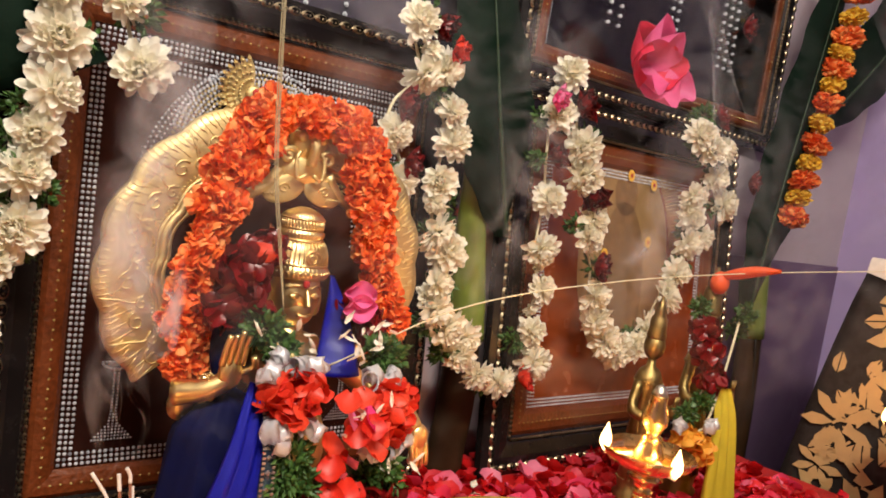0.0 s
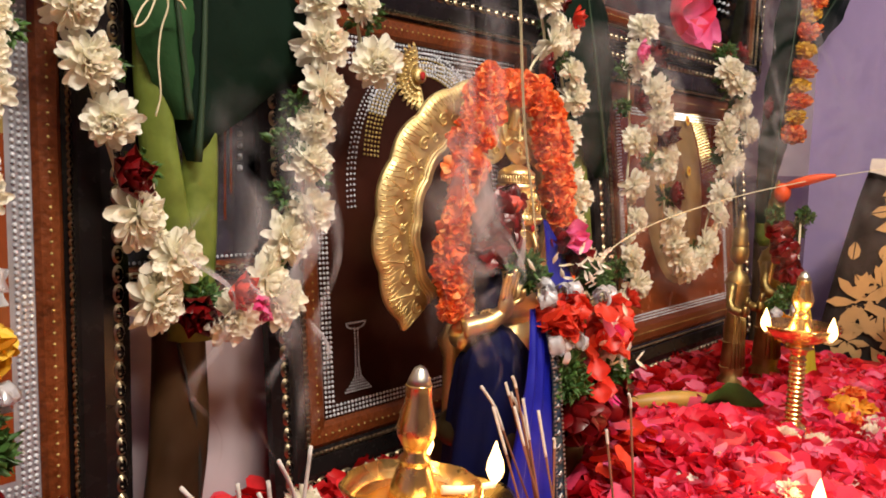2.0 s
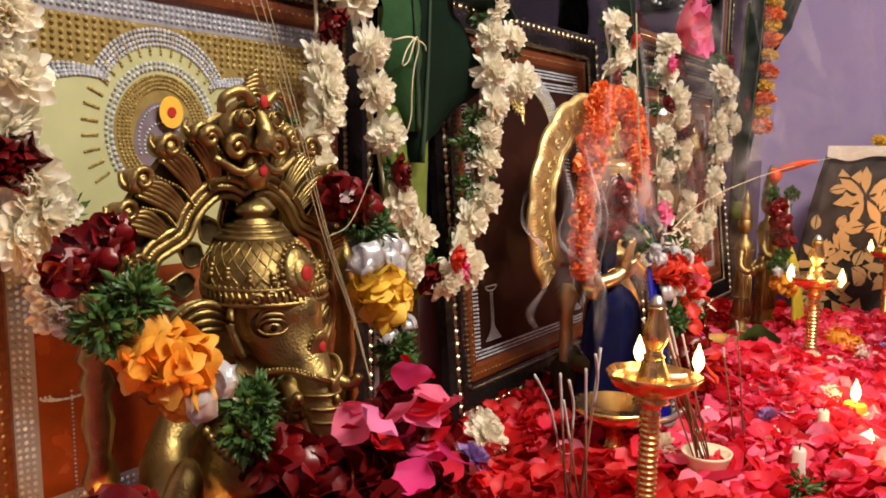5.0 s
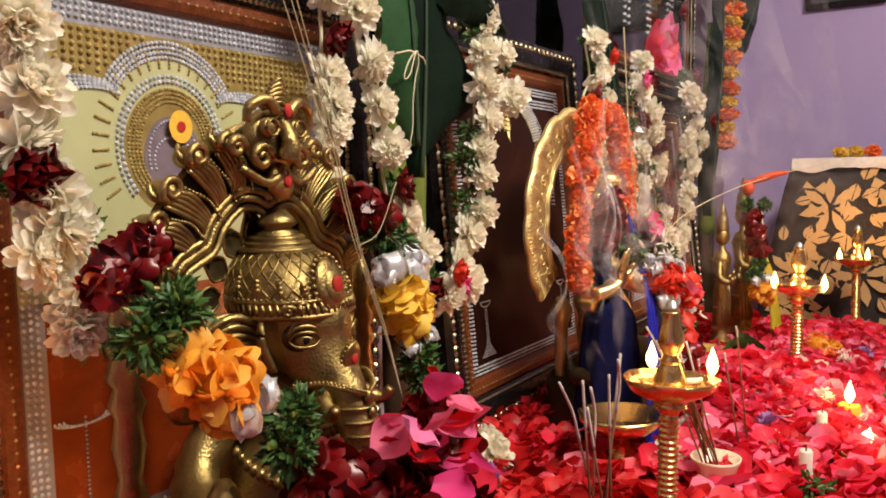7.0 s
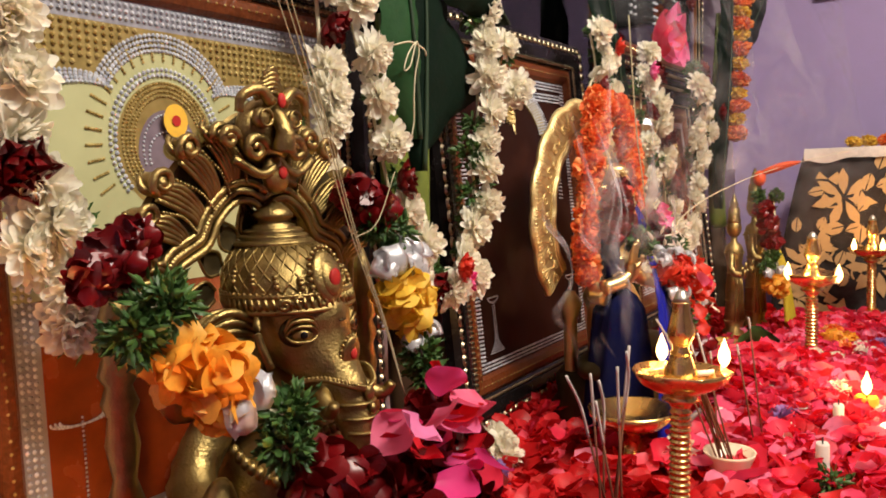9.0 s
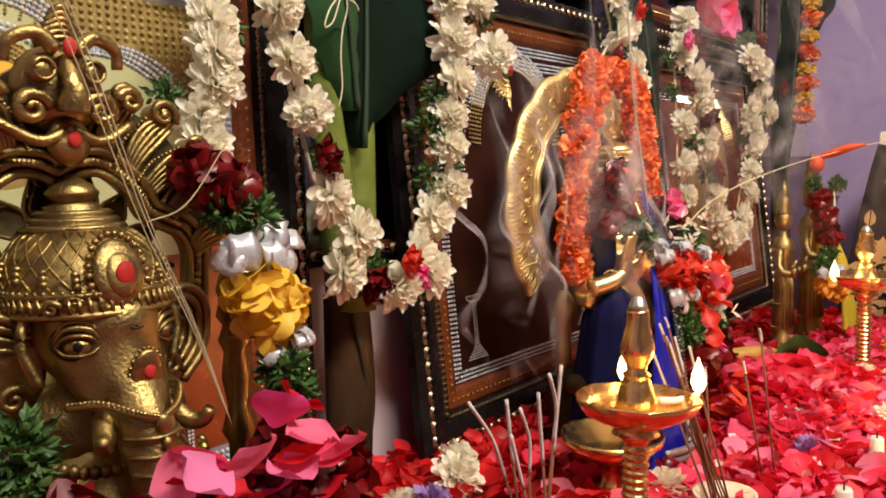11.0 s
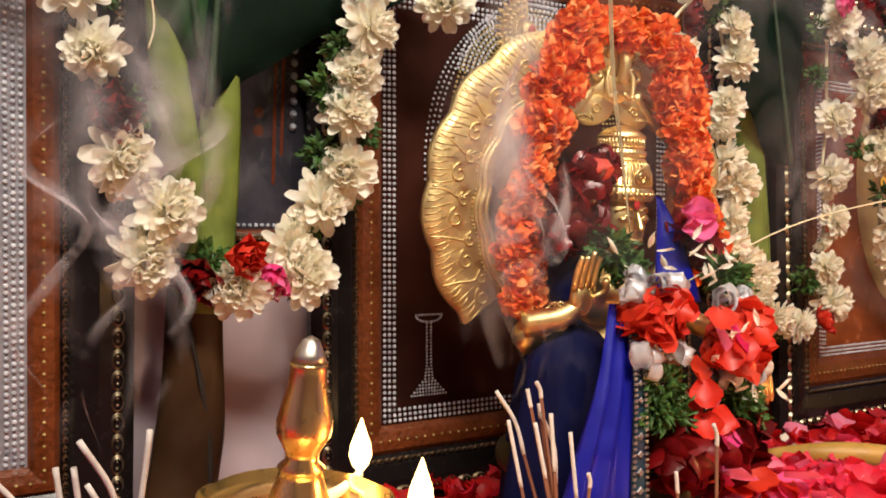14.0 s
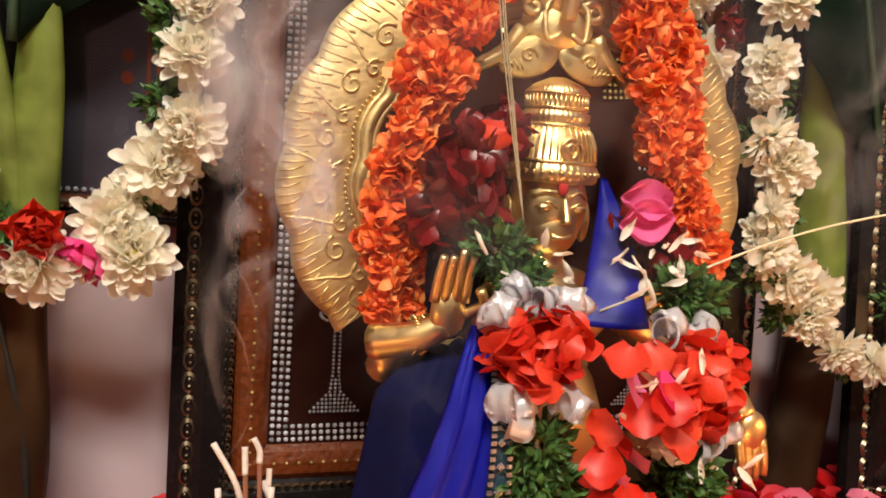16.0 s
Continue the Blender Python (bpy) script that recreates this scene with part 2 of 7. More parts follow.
def box(bm, x0, x1, y0, y1, z0, z1, bevel=0.0, mat=0):
    made = bmesh.ops.create_cube(bm, size=1.0, matrix=Matrix.Translation(((x0 + x1) / 2, (y0 + y1) / 2, (z0 + z1) / 2)) @ Matrix.Diagonal((x1 - x0, y1 - y0, z1 - z0, 1)))
    faces = {f for v in made["verts"] for f in v.link_faces}
    for f in faces:
        f.material_index = mat
    if bevel:
        bmesh.ops.bevel(bm, geom=list({e for f in faces for e in f.edges}), offset=bevel, segments=2, affect="EDGES", profile=0.5)
    return bm


def ball(bm, at, radii, turn=None, seg=16, rings=10, mat=0):
    m = Matrix.Translation(at) @ (turn or Matrix.Identity(4)) @ Matrix.Diagonal((*radii, 1))
    made = bmesh.ops.create_uvsphere(bm, u_segments=seg, v_segments=rings, radius=1.0, matrix=m)
    for f in {f for v in made["verts"] for f in v.link_faces}:
        f.material_index = mat
    return bm


def lathe(bm, profile, seg=32, m=None, mat=0, wave=None):
    """Turns a profile of (radius, height) round z. wave(angle) scales the radius."""
    m = m or Matrix.Identity(4)
    rings = []
    for r, z in profile:
        ring = []
        for i in range(seg):
            a = 2 * math.pi * i / seg
            rr = r * (wave(a) if wave else 1)
            ring.append(bm.verts.new(m @ Vector((rr * math.cos(a), rr * math.sin(a), z))))
        rings.append(ring)
    for lo, hi in zip(rings, rings[1:]):
        for i in range(seg):
            bm.faces.new((lo[i], lo[(i + 1) % seg], hi[(i + 1) % seg], hi[i])).material_index = mat
    for ring, flip in ((rings[0], True), (rings[-1], False)):
        bm.faces.new(ring[::-1] if flip else ring).material_index = mat
    return bm


def spline(pts, n):
    """n points along a smooth curve through pts."""
    p = [Vector(q) for q in pts]
    p = [2 * p[0] - p[1]] + p + [2 * p[-1] - p[-2]]
    out = []
    for i in range(n):
        u = i / (n - 1) * (len(p) - 3)
        k = min(int(u), len(p) - 4)
        u -= k
        a, b, c, d = p[k:k + 4]
        out.append(0.5 * ((2 * b) + (c - a) * u + (2 * a - 5 * b + 4 * c - d) * u * u + (3 * b - a - 3 * c + d) * u ** 3))
    return out


def tube(bm, pts, radius, seg=8, mat=0, flat=1.0):
    """A tube along pts; radius: a number, or a function of 0..1. flat squeezes it along its own normal."""
    pts = [Vector(p) for p in pts]
    rings, up = [], Vector((0.13, 0.21, 1)).normalized()
    for i, p in enumerate(pts):
        d = (pts[min(i + 1, len(pts) - 1)] - pts[max(i - 1, 0)]).normalized()
        side = d.cross(up)
        side = side.normalized() if side.length > 1e-4 else d.orthogonal().normalized()
        nrm = side.cross(d)
        r = radius(i / (len(pts) - 1)) if callable(radius) else radius
        rings.append([bm.verts.new(p + r * (math.cos(2 * math.pi * j / seg) * side + flat * math.sin(2 * math.pi * j / seg) * nrm)) for j in range(seg)])
    for lo, hi in zip(rings, rings[1:]):
        for j in range(seg):
            bm.faces.new((lo[j], lo[(j + 1) % seg], hi[(j + 1) % seg], hi[j])).material_index = mat
    bm.faces.new(rings[0][::-1]).material_index = mat
    bm.faces.new(rings[-1]).material_index = mat
    return bm


def petal(bm, m, length, width, cup=0.3, mat=0, rows=3, tip=0.35, end=0.78, rounded=0.26):
    """One petal that grows along x from m's origin, hollow side up."""
    grid = []
    for i in range(rows + 1):
        u = i / rows
        w = width * (math.sin(math.pi * min(1, 0.12 + end * u)) * (1 - tip * u ** 3))
        row = []
        for j in (-1, -0.5, 0, 0.5, 1):
            z = cup * length * (u * u) + cup * 0.9 * width * (j * j - 0.3)
            row.append(bm.verts.new(m @ Vector((length * u * (1 - (0.04 + rounded * u * u) * j * j), j * w / 2, z))))
        grid.append(row)
    for a, b in zip(grid, grid[1:]):
        for j in range(4):
            bm.faces.new((a[j], a[j + 1], b[j + 1], b[j])).material_index = mat
    return bm


def turn(rx, ry, rz):
    return Euler((rx, ry, rz)).to_matrix().to_4x4()


# ---- flower meshes ----


def chrysanthemum_mesh(seed, mats, core=True, rings=6):
    r = random.Random(seed)
    bm = bmesh.new()
    for k in range(rings):
        u = k / (rings - 1)
        count = int(22 - 9 * u)
        for i in range(count):
            a = 2 * math.pi * (i + 0.5 * (k % 2)) / count + r.uniform(-0.12, 0.12)
            lift = math.radians(-16 + 82 * u ** 0.9 + r.uniform(-15, 15))
            m = turn(0, 0, a) @ Matrix.Translation((0.10, 0, 0.05 + 0.26 * u)) @ turn(r.uniform(-0.7, 0.7), -lift, r.uniform(-0.2, 0.2))
            petal(bm, m, (0.92 - 0.46 * u) * r.uniform(0.76, 1.12), (0.40 - 0.10 * u) * r.uniform(0.8, 1.1), r.uniform(0.0, 0.18) + 0.20 * u, 0, 3, 0.0, 0.58, 0.12)
    if core:
        ball(bm, (0, 0, 0.33), (0.16, 0.16, 0.14), seg=10, rings=6, mat=1)
    ball(bm, (0, 0, -0.08), (0.17, 0.17, 0.14), seg=8, rings=5, mat=2)
    return to_mesh("chrysanthemum", bm, mats)


def ruffled_mesh(name, seed, mat, count=120, flat=0.75, size=0.42, cup=0.25):
    """A dense ball of small ruffled petals (marigold and the like)."""
    r = random.Random(seed)
    bm = bmesh.new()
    for i in range(count):
        z = 1 - 2 * (i + 0.5) / count
        a = i * 2.39996 + r.uniform(-0.2, 0.2)
        s = math.sqrt(1 - z * z)
        d = Vector((s * math.cos(a), s * math.sin(a), z))
        q = d.to_track_quat("X", "Z").to_matrix().to_4x4()
        m = Matrix.Diagonal((1, 1, flat, 1)) @ Matrix.Translation(d * 0.52) @ q @ turn(r.uniform(-3, 3), r.uniform(-0.8, 0.8), r.uniform(-0.6, 0.6))
        petal(bm, m, size * r.uniform(0.8, 1.2), size * r.uniform(0.9, 1.25), cup, 0, 3, 0.0, 0.52)
    ball(bm, (0, 0, 0), (0.6, 0.6, 0.6 * flat), seg=10, rings=6)
    return to_mesh(name, bm, mat)


def roll_mesh(name, seed, mat, count=46):
    """A ball of broad rounded petals that overlap like scales, their rims lifted."""
    r = random.Random(seed)
    bm = bmesh.new()
    for i in range(count):
        z = 1 - 2 * (i + 0.5) / count
        a = i * 2.39996 + r.uniform(-0.25, 0.25)
        s = math.sqrt(1 - z * z)
        d = Vector((s * math.cos(a), s * math.sin(a), z))
        side = d.orthogonal().normalized()
        side.rotate(Matrix.Rotation(r.uniform(0, 6.3), 3, d))
        x = (side + d * r.uniform(0.35, 0.8)).normalized()
        up = (d - x * d.dot(x)).normalized()
        m = Matrix.Translation(d * 0.60) @ Matrix((x, up.cross(x), up)).transposed().to_4x4()
        petal(bm, m, r.uniform(0.62, 0.85), r.uniform(0.7, 0.95), r.uniform(-0.22, 0.10), 0, 4, 0.0, 0.58, 0.30)
    ball(bm, (0, 0, 0), (0.66, 0.66, 0.66), seg=12, rings=8)
    return to_mesh(name, bm, mat)


def rose_mesh(seed, mat):
    r = random.Random(seed)
    bm = bmesh.new()
    for k, (count, open_, big) in enumerate(((3, 82, 0.75), (4, 68, 0.9), (5, 48, 1.0), (6, 22, 1.05))):
        for i in range(count):
            a = 2 * math.pi * (i + 0.37 * k) / count + r.uniform(-0.25, 0.25)
            m = turn(0, 0, a) @ Matrix.Translation((0.06 + 0.04 * k, 0, 0.02)) @ turn(r.uniform(-0.2, 0.2), -math.radians(open_ + r.uniform(-8, 8)), 0)
            petal(bm, m, big * r.uniform(0.85, 1.0), 0.85 * big, 0.25, 0, 4, 0.15)
    return to_mesh("rose", bm, mat)


def leaf_clump_mesh(seed, mat, count=85, length=0.42, width=0.24):
    r = random.Random(seed)
    bm = bmesh.new()
    for i in range(count):
        d = Vector((r.gauss(0, 1), r.gauss(0, 1), r.gauss(0, 0.8))).normalized()
        m = Matrix.Translation(d * r.uniform(0.15, 0.6)) @ (d + Vector((r.uniform(-0.6, 0.6), r.uniform(-0.6, 0.6), r.uniform(-0.6, 0.6)))).to_track_quat("X", "Z").to_matrix().to_4x4() @ turn(r.uniform(-3, 3), 0, 0)
        petal(bm, m, length * r.uniform(0.7, 1.2), width * r.uniform(0.7, 1.3), r.uniform(-0.25, 0.35), 0, 3, 0.5, 0.74, 0.3)
    return to_mesh("leaf_clump", bm, mat)


MUMS = [chrysanthemum_mesh(s, [M_WHITE_PETAL, M_YELLOW_CORE, M_LEAF], core=s % 2 == 0) for s in (1, 2, 3, 4)]
ROSES = [rose_mesh(s, M_ROSE_DARK) for s in (1, 2)]
SCARLET_ROSES = [rose_mesh(s, M_BRIGHT_RED) for s in (5, 6)]
PINK_ROSES = [rose_mesh(s, M_HOT_PINK) for s in (7, 8)]
CLUMPS = [leaf_clump_mesh(s, M_LEAF) for s in (1, 2, 3)]
ORANGE_BALLS = [ruffled_mesh("marigold", s, M_ORANGE) for s in (1, 2, 3)]
YELLOW_BALLS = [ruffled_mesh("marigold", s, M_YELLOW) for s in (4, 5)]
AMBER_BALLS = [roll_mesh("petal_roll", s, M_AMBER) for s in (6, 7)]
LOOSE_ORANGE = [ruffled_mesh("crossandra", s, M_ORANGE, 56, 0.9, 0.66, 0.18) for s in (11, 12, 13)]
SCARLET_BALLS = [roll_mesh("petal_roll", s, M_BRIGHT_RED, 40) for s in (21, 22)]
PURPLE_MUM = chrysanthemum_mesh(31, [M_PURPLE, M_YELLOW_CORE, M_LEAF])


def facing(at, size, yaw=0.0, pitch=0.0, spin=0.0):
    """Puts a flower that opens along z at a place, open towards the room (-y), turned by yaw and pitch."""
    return Matrix.Translation(at) @ turn(0, 0, yaw) @ turn(math.pi / 2 + pitch, 0, 0) @ turn(0, 0, spin) @ Matrix.Scale(size, 4)


# ---- room ----
def slab(name, x0, x1, y0, y1, z0, z1, mat, label, category):
    return solid(name, box(bmesh.new(), x0, x1, y0, y1, z0, z1), mat, label, category, kind="structure", smooth=False)


BACK, SIDE = 0.935, 2.23
slab("floor", -2.4, SIDE + 0.15, -2.6, BACK + 0.15, -0.1, 0, M_FLOOR, "plain tiled floor of the room", "floor")
slab("ceiling", -2.4, SIDE + 0.15, -2.6, BACK + 0.15, 2.7, 2.8, M_CEIL, "plain white painted ceiling", "ceiling")
slab("wall_north", -2.4, SIDE + 0.15, BACK, BACK + 0.15, 0, 2.7, M_WALL_PALE, "pale lavender painted wall behind the altar", "wall")
# Thin darker slab over the lower wall between altar and corner.
slab("wall_lower_dark", 1.60, SIDE, BACK - 0.006, BACK, 0, 1.135, M_WALL_DARK, "dark purple lower part of the wall", "wall")
slab("wall_east", SIDE, SIDE + 0.15, -2.6, BACK, 0, 2.7, M_WALL, "lavender painted side wall", "wall")
slab("wall_west", -2.55, -2.4, -2.6, BACK + 0.15, 0, 2.7, M_WALL, "plain lavender wall", "wall")
slab("wall_south", -2.4, SIDE + 0.15, -2.75, -2.6, 0, 2.7, M_WALL_PALE, "plain pale wall", "wall")

# ---- altar table ----
TOP = 0.738
table = thing("altar_table", (0.4, 0.5, 0), "dark wooden altar table under a red cloth", "table")
part("tabletop", box(bmesh.new(), -0.9, 1.52, 0.14, 0.925, TOP - 0.034, TOP - 0.006, 0.004), M_WOOD, table, smooth=False)
for lx in (-0.84, 1.46):
    for ly in (0.2, 0.87):
        part("leg", box(bmesh.new(), lx - 0.03, lx + 0.03, ly - 0.03, ly + 0.03, 0, TOP - 0.035, 0.004), M_WOOD, table, smooth=False)


def bed(x, y):
    """Height of the petals over the table's top."""
    h = 0.010 + 0.006 * noise.noise(Vector((x * 9, y * 9, 0)))
    h += 0.055 * math.exp(-(((x - 0.60) / 0.17) ** 2 + ((y - 0.52) / 0.16) ** 2))
    h += 0.020 * math.exp(-(((x - 1.05) / 0.22) ** 2 + ((y - 0.48) / 0.13) ** 2))
    return TOP + h


bm = bmesh.new()
NX, NY = 90, 34
grid = [[bm.verts.new((-0.915 + 2.45 * i / NX, 0.125 + 0.802 * j / NY, 0)) for j in range(NY + 1)] for i in range(NX + 1)]
for column in grid:
    for v in column:
        v.co.z = bed(v.co.x, v.co.y) - 0.009
for i in range(NX):
    for j in range(NY):
        bm.faces.new((grid[i][j], grid[i + 1][j], grid[i + 1][j + 1], grid[i][j + 1]))
rim = [grid[i][0] for i in range(NX + 1)]
low = [bm.verts.new((v.co.x, v.co.y - 0.006 - 0.008 * math.sin(v.co.x * 40), TOP - 0.28)) for v in rim]
for i in range(NX):
    bm.faces.new((rim[i + 1], rim[i], low[i], low[i + 1]))
solid("tablecloth", bm, M_RED_CLOTH, "deep red cloth spread over the altar table", "tablecloth")


def scatter(name, count, spot, mat, size, label, category, seed):
    """Loose petals lying on the bed; spot(r) gives a place and an extra height."""
    r = random.Random(seed)
    verts, faces = [], []
    for _ in range(count):
        x, y, h = spot(r)
        m = Matrix.Translation((x, y, bed(x, y) + h)) @ turn(r.uniform(-0.8, 0.8), r.uniform(-0.8, 0.8), r.uniform(0, 6.3))
        s, w = size * r.uniform(0.75, 1.3), r.uniform(0.75, 1.05)
        cup, base = r.uniform(0.15, 0.75) * (1 if r.random() < 0.7 else -1), len(verts)
        for i in range(4):
            u = i / 3
            half = 0.5 * s * w * math.sin(math.pi * (0.10 + 0.72 * u))
            for j in (-1, 0, 1):
                verts.append(tuple(m @ Vector((s * ((u - 0.5) - 0.22 * u * u * abs(j)), j * half, cup * s * ((u - 0.4) ** 2 + 0.3 * abs(j) - 0.1)))))
        for i in range(3):
            for j in range(2):
                a = base + 3 * i + j
                faces.append((a, a + 1, a + 4, a + 3))
    me = bpy.data.meshes.new(name)
    me.from_pydata(verts, [], faces)
    me.materials.append(mat)
    me.polygons.foreach_set("use_smooth", [True] * len(me.polygons))
    return tagged(new(name, me), label, category, kind="stuff")


def everywhere(r):
    return r.uniform(-0.3, 1.42), r.uniform(0.15, 0.91), r.uniform(0.0, 0.012)


def on_pile(r):
    while True:
        x, y = r.gauss(0.60, 0.19), r.gauss(0.47, 0.15)
        if 0.16 < x < 1.4 and 0.16 < y < 0.85:
            return x, y, r.uniform(0.004, 0.02)


def far_pile(r):
    while True:
        x, y = r.gauss(1.08, 0.18), r.gauss(0.46, 0.13)
        if x < 1.48 and 0.2 < y < 0.72:
            return x, y, r.uniform(0.004, 0.02)


scatter("red_rose_petals", 3500, everywhere, M_RED_PETAL, 0.031, "deep red rose petals strewn over the altar cloth", "rose petals", 1)
scatter("pink_rose_petals", 1900, on_pile, M_PINK_PETAL, 0.037, "heaped pink and red rose petals on the altar", "rose petals", 2)
scatter("mixed_rose_petals", 750, far_pile, M_PINK_PETAL, 0.033, "pink and red petals round the brass lamps", "rose petals", 3)

scatter("white_petals", 190, on_pile, M_WHITE_PETAL, 0.016, "loose white petals among the rose petals", "petals", 9)

# ---- framed pictures ----


def studs(bm, places, radius, y, mat=0):
    for u, v in places:
        c = [bm.verts.new((u + radius * math.cos(a), y, v + radius * math.sin(a))) for a in (0.3, 1.35, 2.4, 3.44, 4.49, 5.54)]
        d = [bm.verts.new((u + 0.5 * radius * math.cos(a), y - 0.75 * radius, v + 0.5 * radius * math.sin(a))) for a in (0.3, 1.35, 2.4, 3.44, 4.49, 5.54)]
        for i in range(6):
            bm.faces.new((c[i], c[(i + 1) % 6], d[(i + 1) % 6], d[i])).material_index = mat
        bm.faces.new(d).material_index = mat


def line(a, b, pitch):
    n = max(1, int(math.dist(a, b) / pitch))
    return [(a[0] + (b[0] - a[0]) * i / n, a[1] + (b[1] - a[1]) * i / n) for i in range(n + 1)]


def arc(cx, cz, rx, rz, a0, a1, pitch):
    n = max(2, int(abs(a1 - a0) * math.pi / 180 * max(rx, rz) / pitch))
    return [(cx + rx * math.cos(math.radians(a0 + (a1 - a0) * i / n)), cz + rz * math.sin(math.radians(a0 + (a1 - a0) * i / n))) for i in range(n + 1)]


def flat_shape(bm, outline, y, mat=0):
    bm.faces.new([bm.verts.new((u, y, v)) for u, v in outline][::-1]).material_index = mat


def moulding(bm, w, h, inset, width, depth, y, mat=0):
    """A mitred, rounded rectangular band: outside edge inset from a w x h frame (x from -w/2, z from 0)."""
    section = [(0, 0), (0, -0.55 * depth), (0.18 * width, -0.92 * depth), (0.5 * width, -depth), (0.82 * width, -0.8 * depth), (width, -0.4 * depth), (width, 0)]
    loops = []
    for s, d in section:
        e = inset + s
        loops.append([bm.verts.new((x, y + d, z)) for x, z in ((-w / 2 + e, e), (w / 2 - e, e), (w / 2 - e, h - e), (-w / 2 + e, h - e))])
    for lo, hi in zip(loops, loops[1:]):
        for i in range(4):
            bm.faces.new((lo[i], hi[i], hi[(i + 1) % 4], lo[(i + 1) % 4])).material_index = mat


def chain(bm, w, h, inset, y, length, width):
    """A raised chain of oval links with a bead in each, along all four sides."""
    e = inset
    corners = [(-w / 2 + e, e), (w / 2 - e, e), (w / 2 - e, h - e), (-w / 2 + e, h - e)]
    for a, b in zip(corners, corners[1:] + corners[:1]):
        n = int(math.dist(a, b) / length)
        ax = Vector((b[0] - a[0], 0, b[1] - a[1])).normalized()
        sx = Vector((-ax.z, 0, ax.x))
        for i in range(n):
            c = Vector((a[0], y, a[1])) + ax * (i + 0.5) * math.dist(a, b) / n
            outer, inner = [], []
            for k in range(10):
                q = 2 * math.pi * k / 10
                p = ax * math.cos(q) * length * 0.52 + sx * math.sin(q) * width * 0.5
                outer.append(bm.verts.new(c + p))
                inner.append(bm.verts.new(c + p * 0.66 + Vector((0, -0.0036, 0))))
            for k in range(10):
                bm.faces.new((outer[k], outer[(k + 1) % 10], inner[(k + 1) % 10], inner[k]))
            for t in (-0.16, 0.16):
                bmesh.ops.create_icosphere(bm, subdivisions=1, radius=width * 0.13, matrix=Matrix.Translation(c + ax * t * length + Vector((0, -0.001, 0))))


def picture_frame(x0, x1, z0, z1, y, tilt, label, print_mat, black=0.052, wood=0.03, stone=0.022, glazed=True):
    """A leaning frame: black lacquer with a raised chain, an inner wood band, rhinestones, and the print. Returns the thing and the inner size."""
    w, h = x1 - x0, z1 - z0
    ob = thing("picture_frame", ((x0 + x1) / 2, y, z0), label, "picture frame", "framed pictures on the altar")
    ob.matrix_basis = Matrix.Translation(((x0 + x1) / 2, y, z0)) @ turn(-math.radians(tilt), 0, 0)
    at = ob.matrix_basis.copy()

    def add(name, bm, mats, text="", smooth=False):
        made = part(name, bm, mats, ob, text, smooth, at)
        if "stud" in name or "stone" in name or "trim" in name:
            tagged(made, kind="stuff")
        return made
    bm = bmesh.new()
    box(bm, -w / 2 + 0.004, w / 2 - 0.004, 0.0, 0.008, 0.004, h - 0.004)
    add("backing", bm, M_BLACK)
    bm = bmesh.new()
    moulding(bm, w, h, 0, black, 0.020, 0.002)
    add("outer_moulding", bm, M_BLACK, "black lacquered moulding")
    bm = bmesh.new()
    chain(bm, w, h, 0.015, -0.0165, 0.019, 0.012)
    add("chain_trim", bm, M_TRIM, "raised gold chain trim", True)
    bm = bmesh.new()
    chain(bm, w, h, black - 0.004, -0.0125, 0.008, 0.005)
    add("fine_trim", bm, M_TRIM, "fine twisted gold trim", True)
    bm = bmesh.new()
    moulding(bm, w, h, black, wood, 0.012, 0.002)
    add("inner_moulding", bm, M_INNER_WOOD, "red-brown inner moulding")
    bm = bmesh.new()
    e = black + wood * 0.5
    for a, b in (((-w / 2 + e, e), (w / 2 - e, e)), ((w / 2 - e, e), (w / 2 - e, h - e)), ((w / 2 - e, h - e), (-w / 2 + e, h - e)), ((-w / 2 + e, h - e), (-w / 2 + e, e))):
        studs(bm, line(a, b, 0.0105), 0.0016, -0.0098)
    add("stud_band", bm, M_GOLD_STONE)
    e = black + wood
    bm = bmesh.new()
    flat_shape(bm, ((-w / 2 + e, e), (w / 2 - e, e), (w / 2 - e, h - e), (-w / 2 + e, h - e)), -0.001)
    add("print", bm, print_mat)
    bm = bmesh.new()
    for k in range(int(stone / 0.0058)):
        q = e + 0.004 + k * 0.0058
        for a, b in (((-w / 2 + q, q), (w / 2 - q, q)), ((w / 2 - q, q), (w / 2 - q, h - q)), ((w / 2 - q, h - q), (-w / 2 + q, h - q)), ((-w / 2 + q, h - q), (-w / 2 + q, q))):
            studs(bm, line(a, b, 0.0062), 0.0023, -0.0022)
    add("rhinestone_border", bm, M_STONE, "rows of silver rhinestones")
    if glazed:
        bm = bmesh.new()
        box(bm, -w / 2 + e, w / 2 - e, -0.0075, -0.006, e, h - e)
        add("glass_pane", bm, M_GLASS).visible_shadow = False
    return ob, add, w, h, e + stone


# frame behind the elephant-headed idol
F1X0, F1X1, F1Z0, F1Z1 = -0.548, 0.000, 0.742, 1.384
ob, add, w, h, e = picture_frame(F1X0, F1X1, F1Z0, F1Z1, 0.880, 0.4, "black and gold framed print crusted with rhinestones", M_PIC_RED, black=0.060, wood=0.025, glazed=False)
cx = (F1X0 + F1X1) / 2


def f1(x, z):
    return x - cx, z - F1Z0


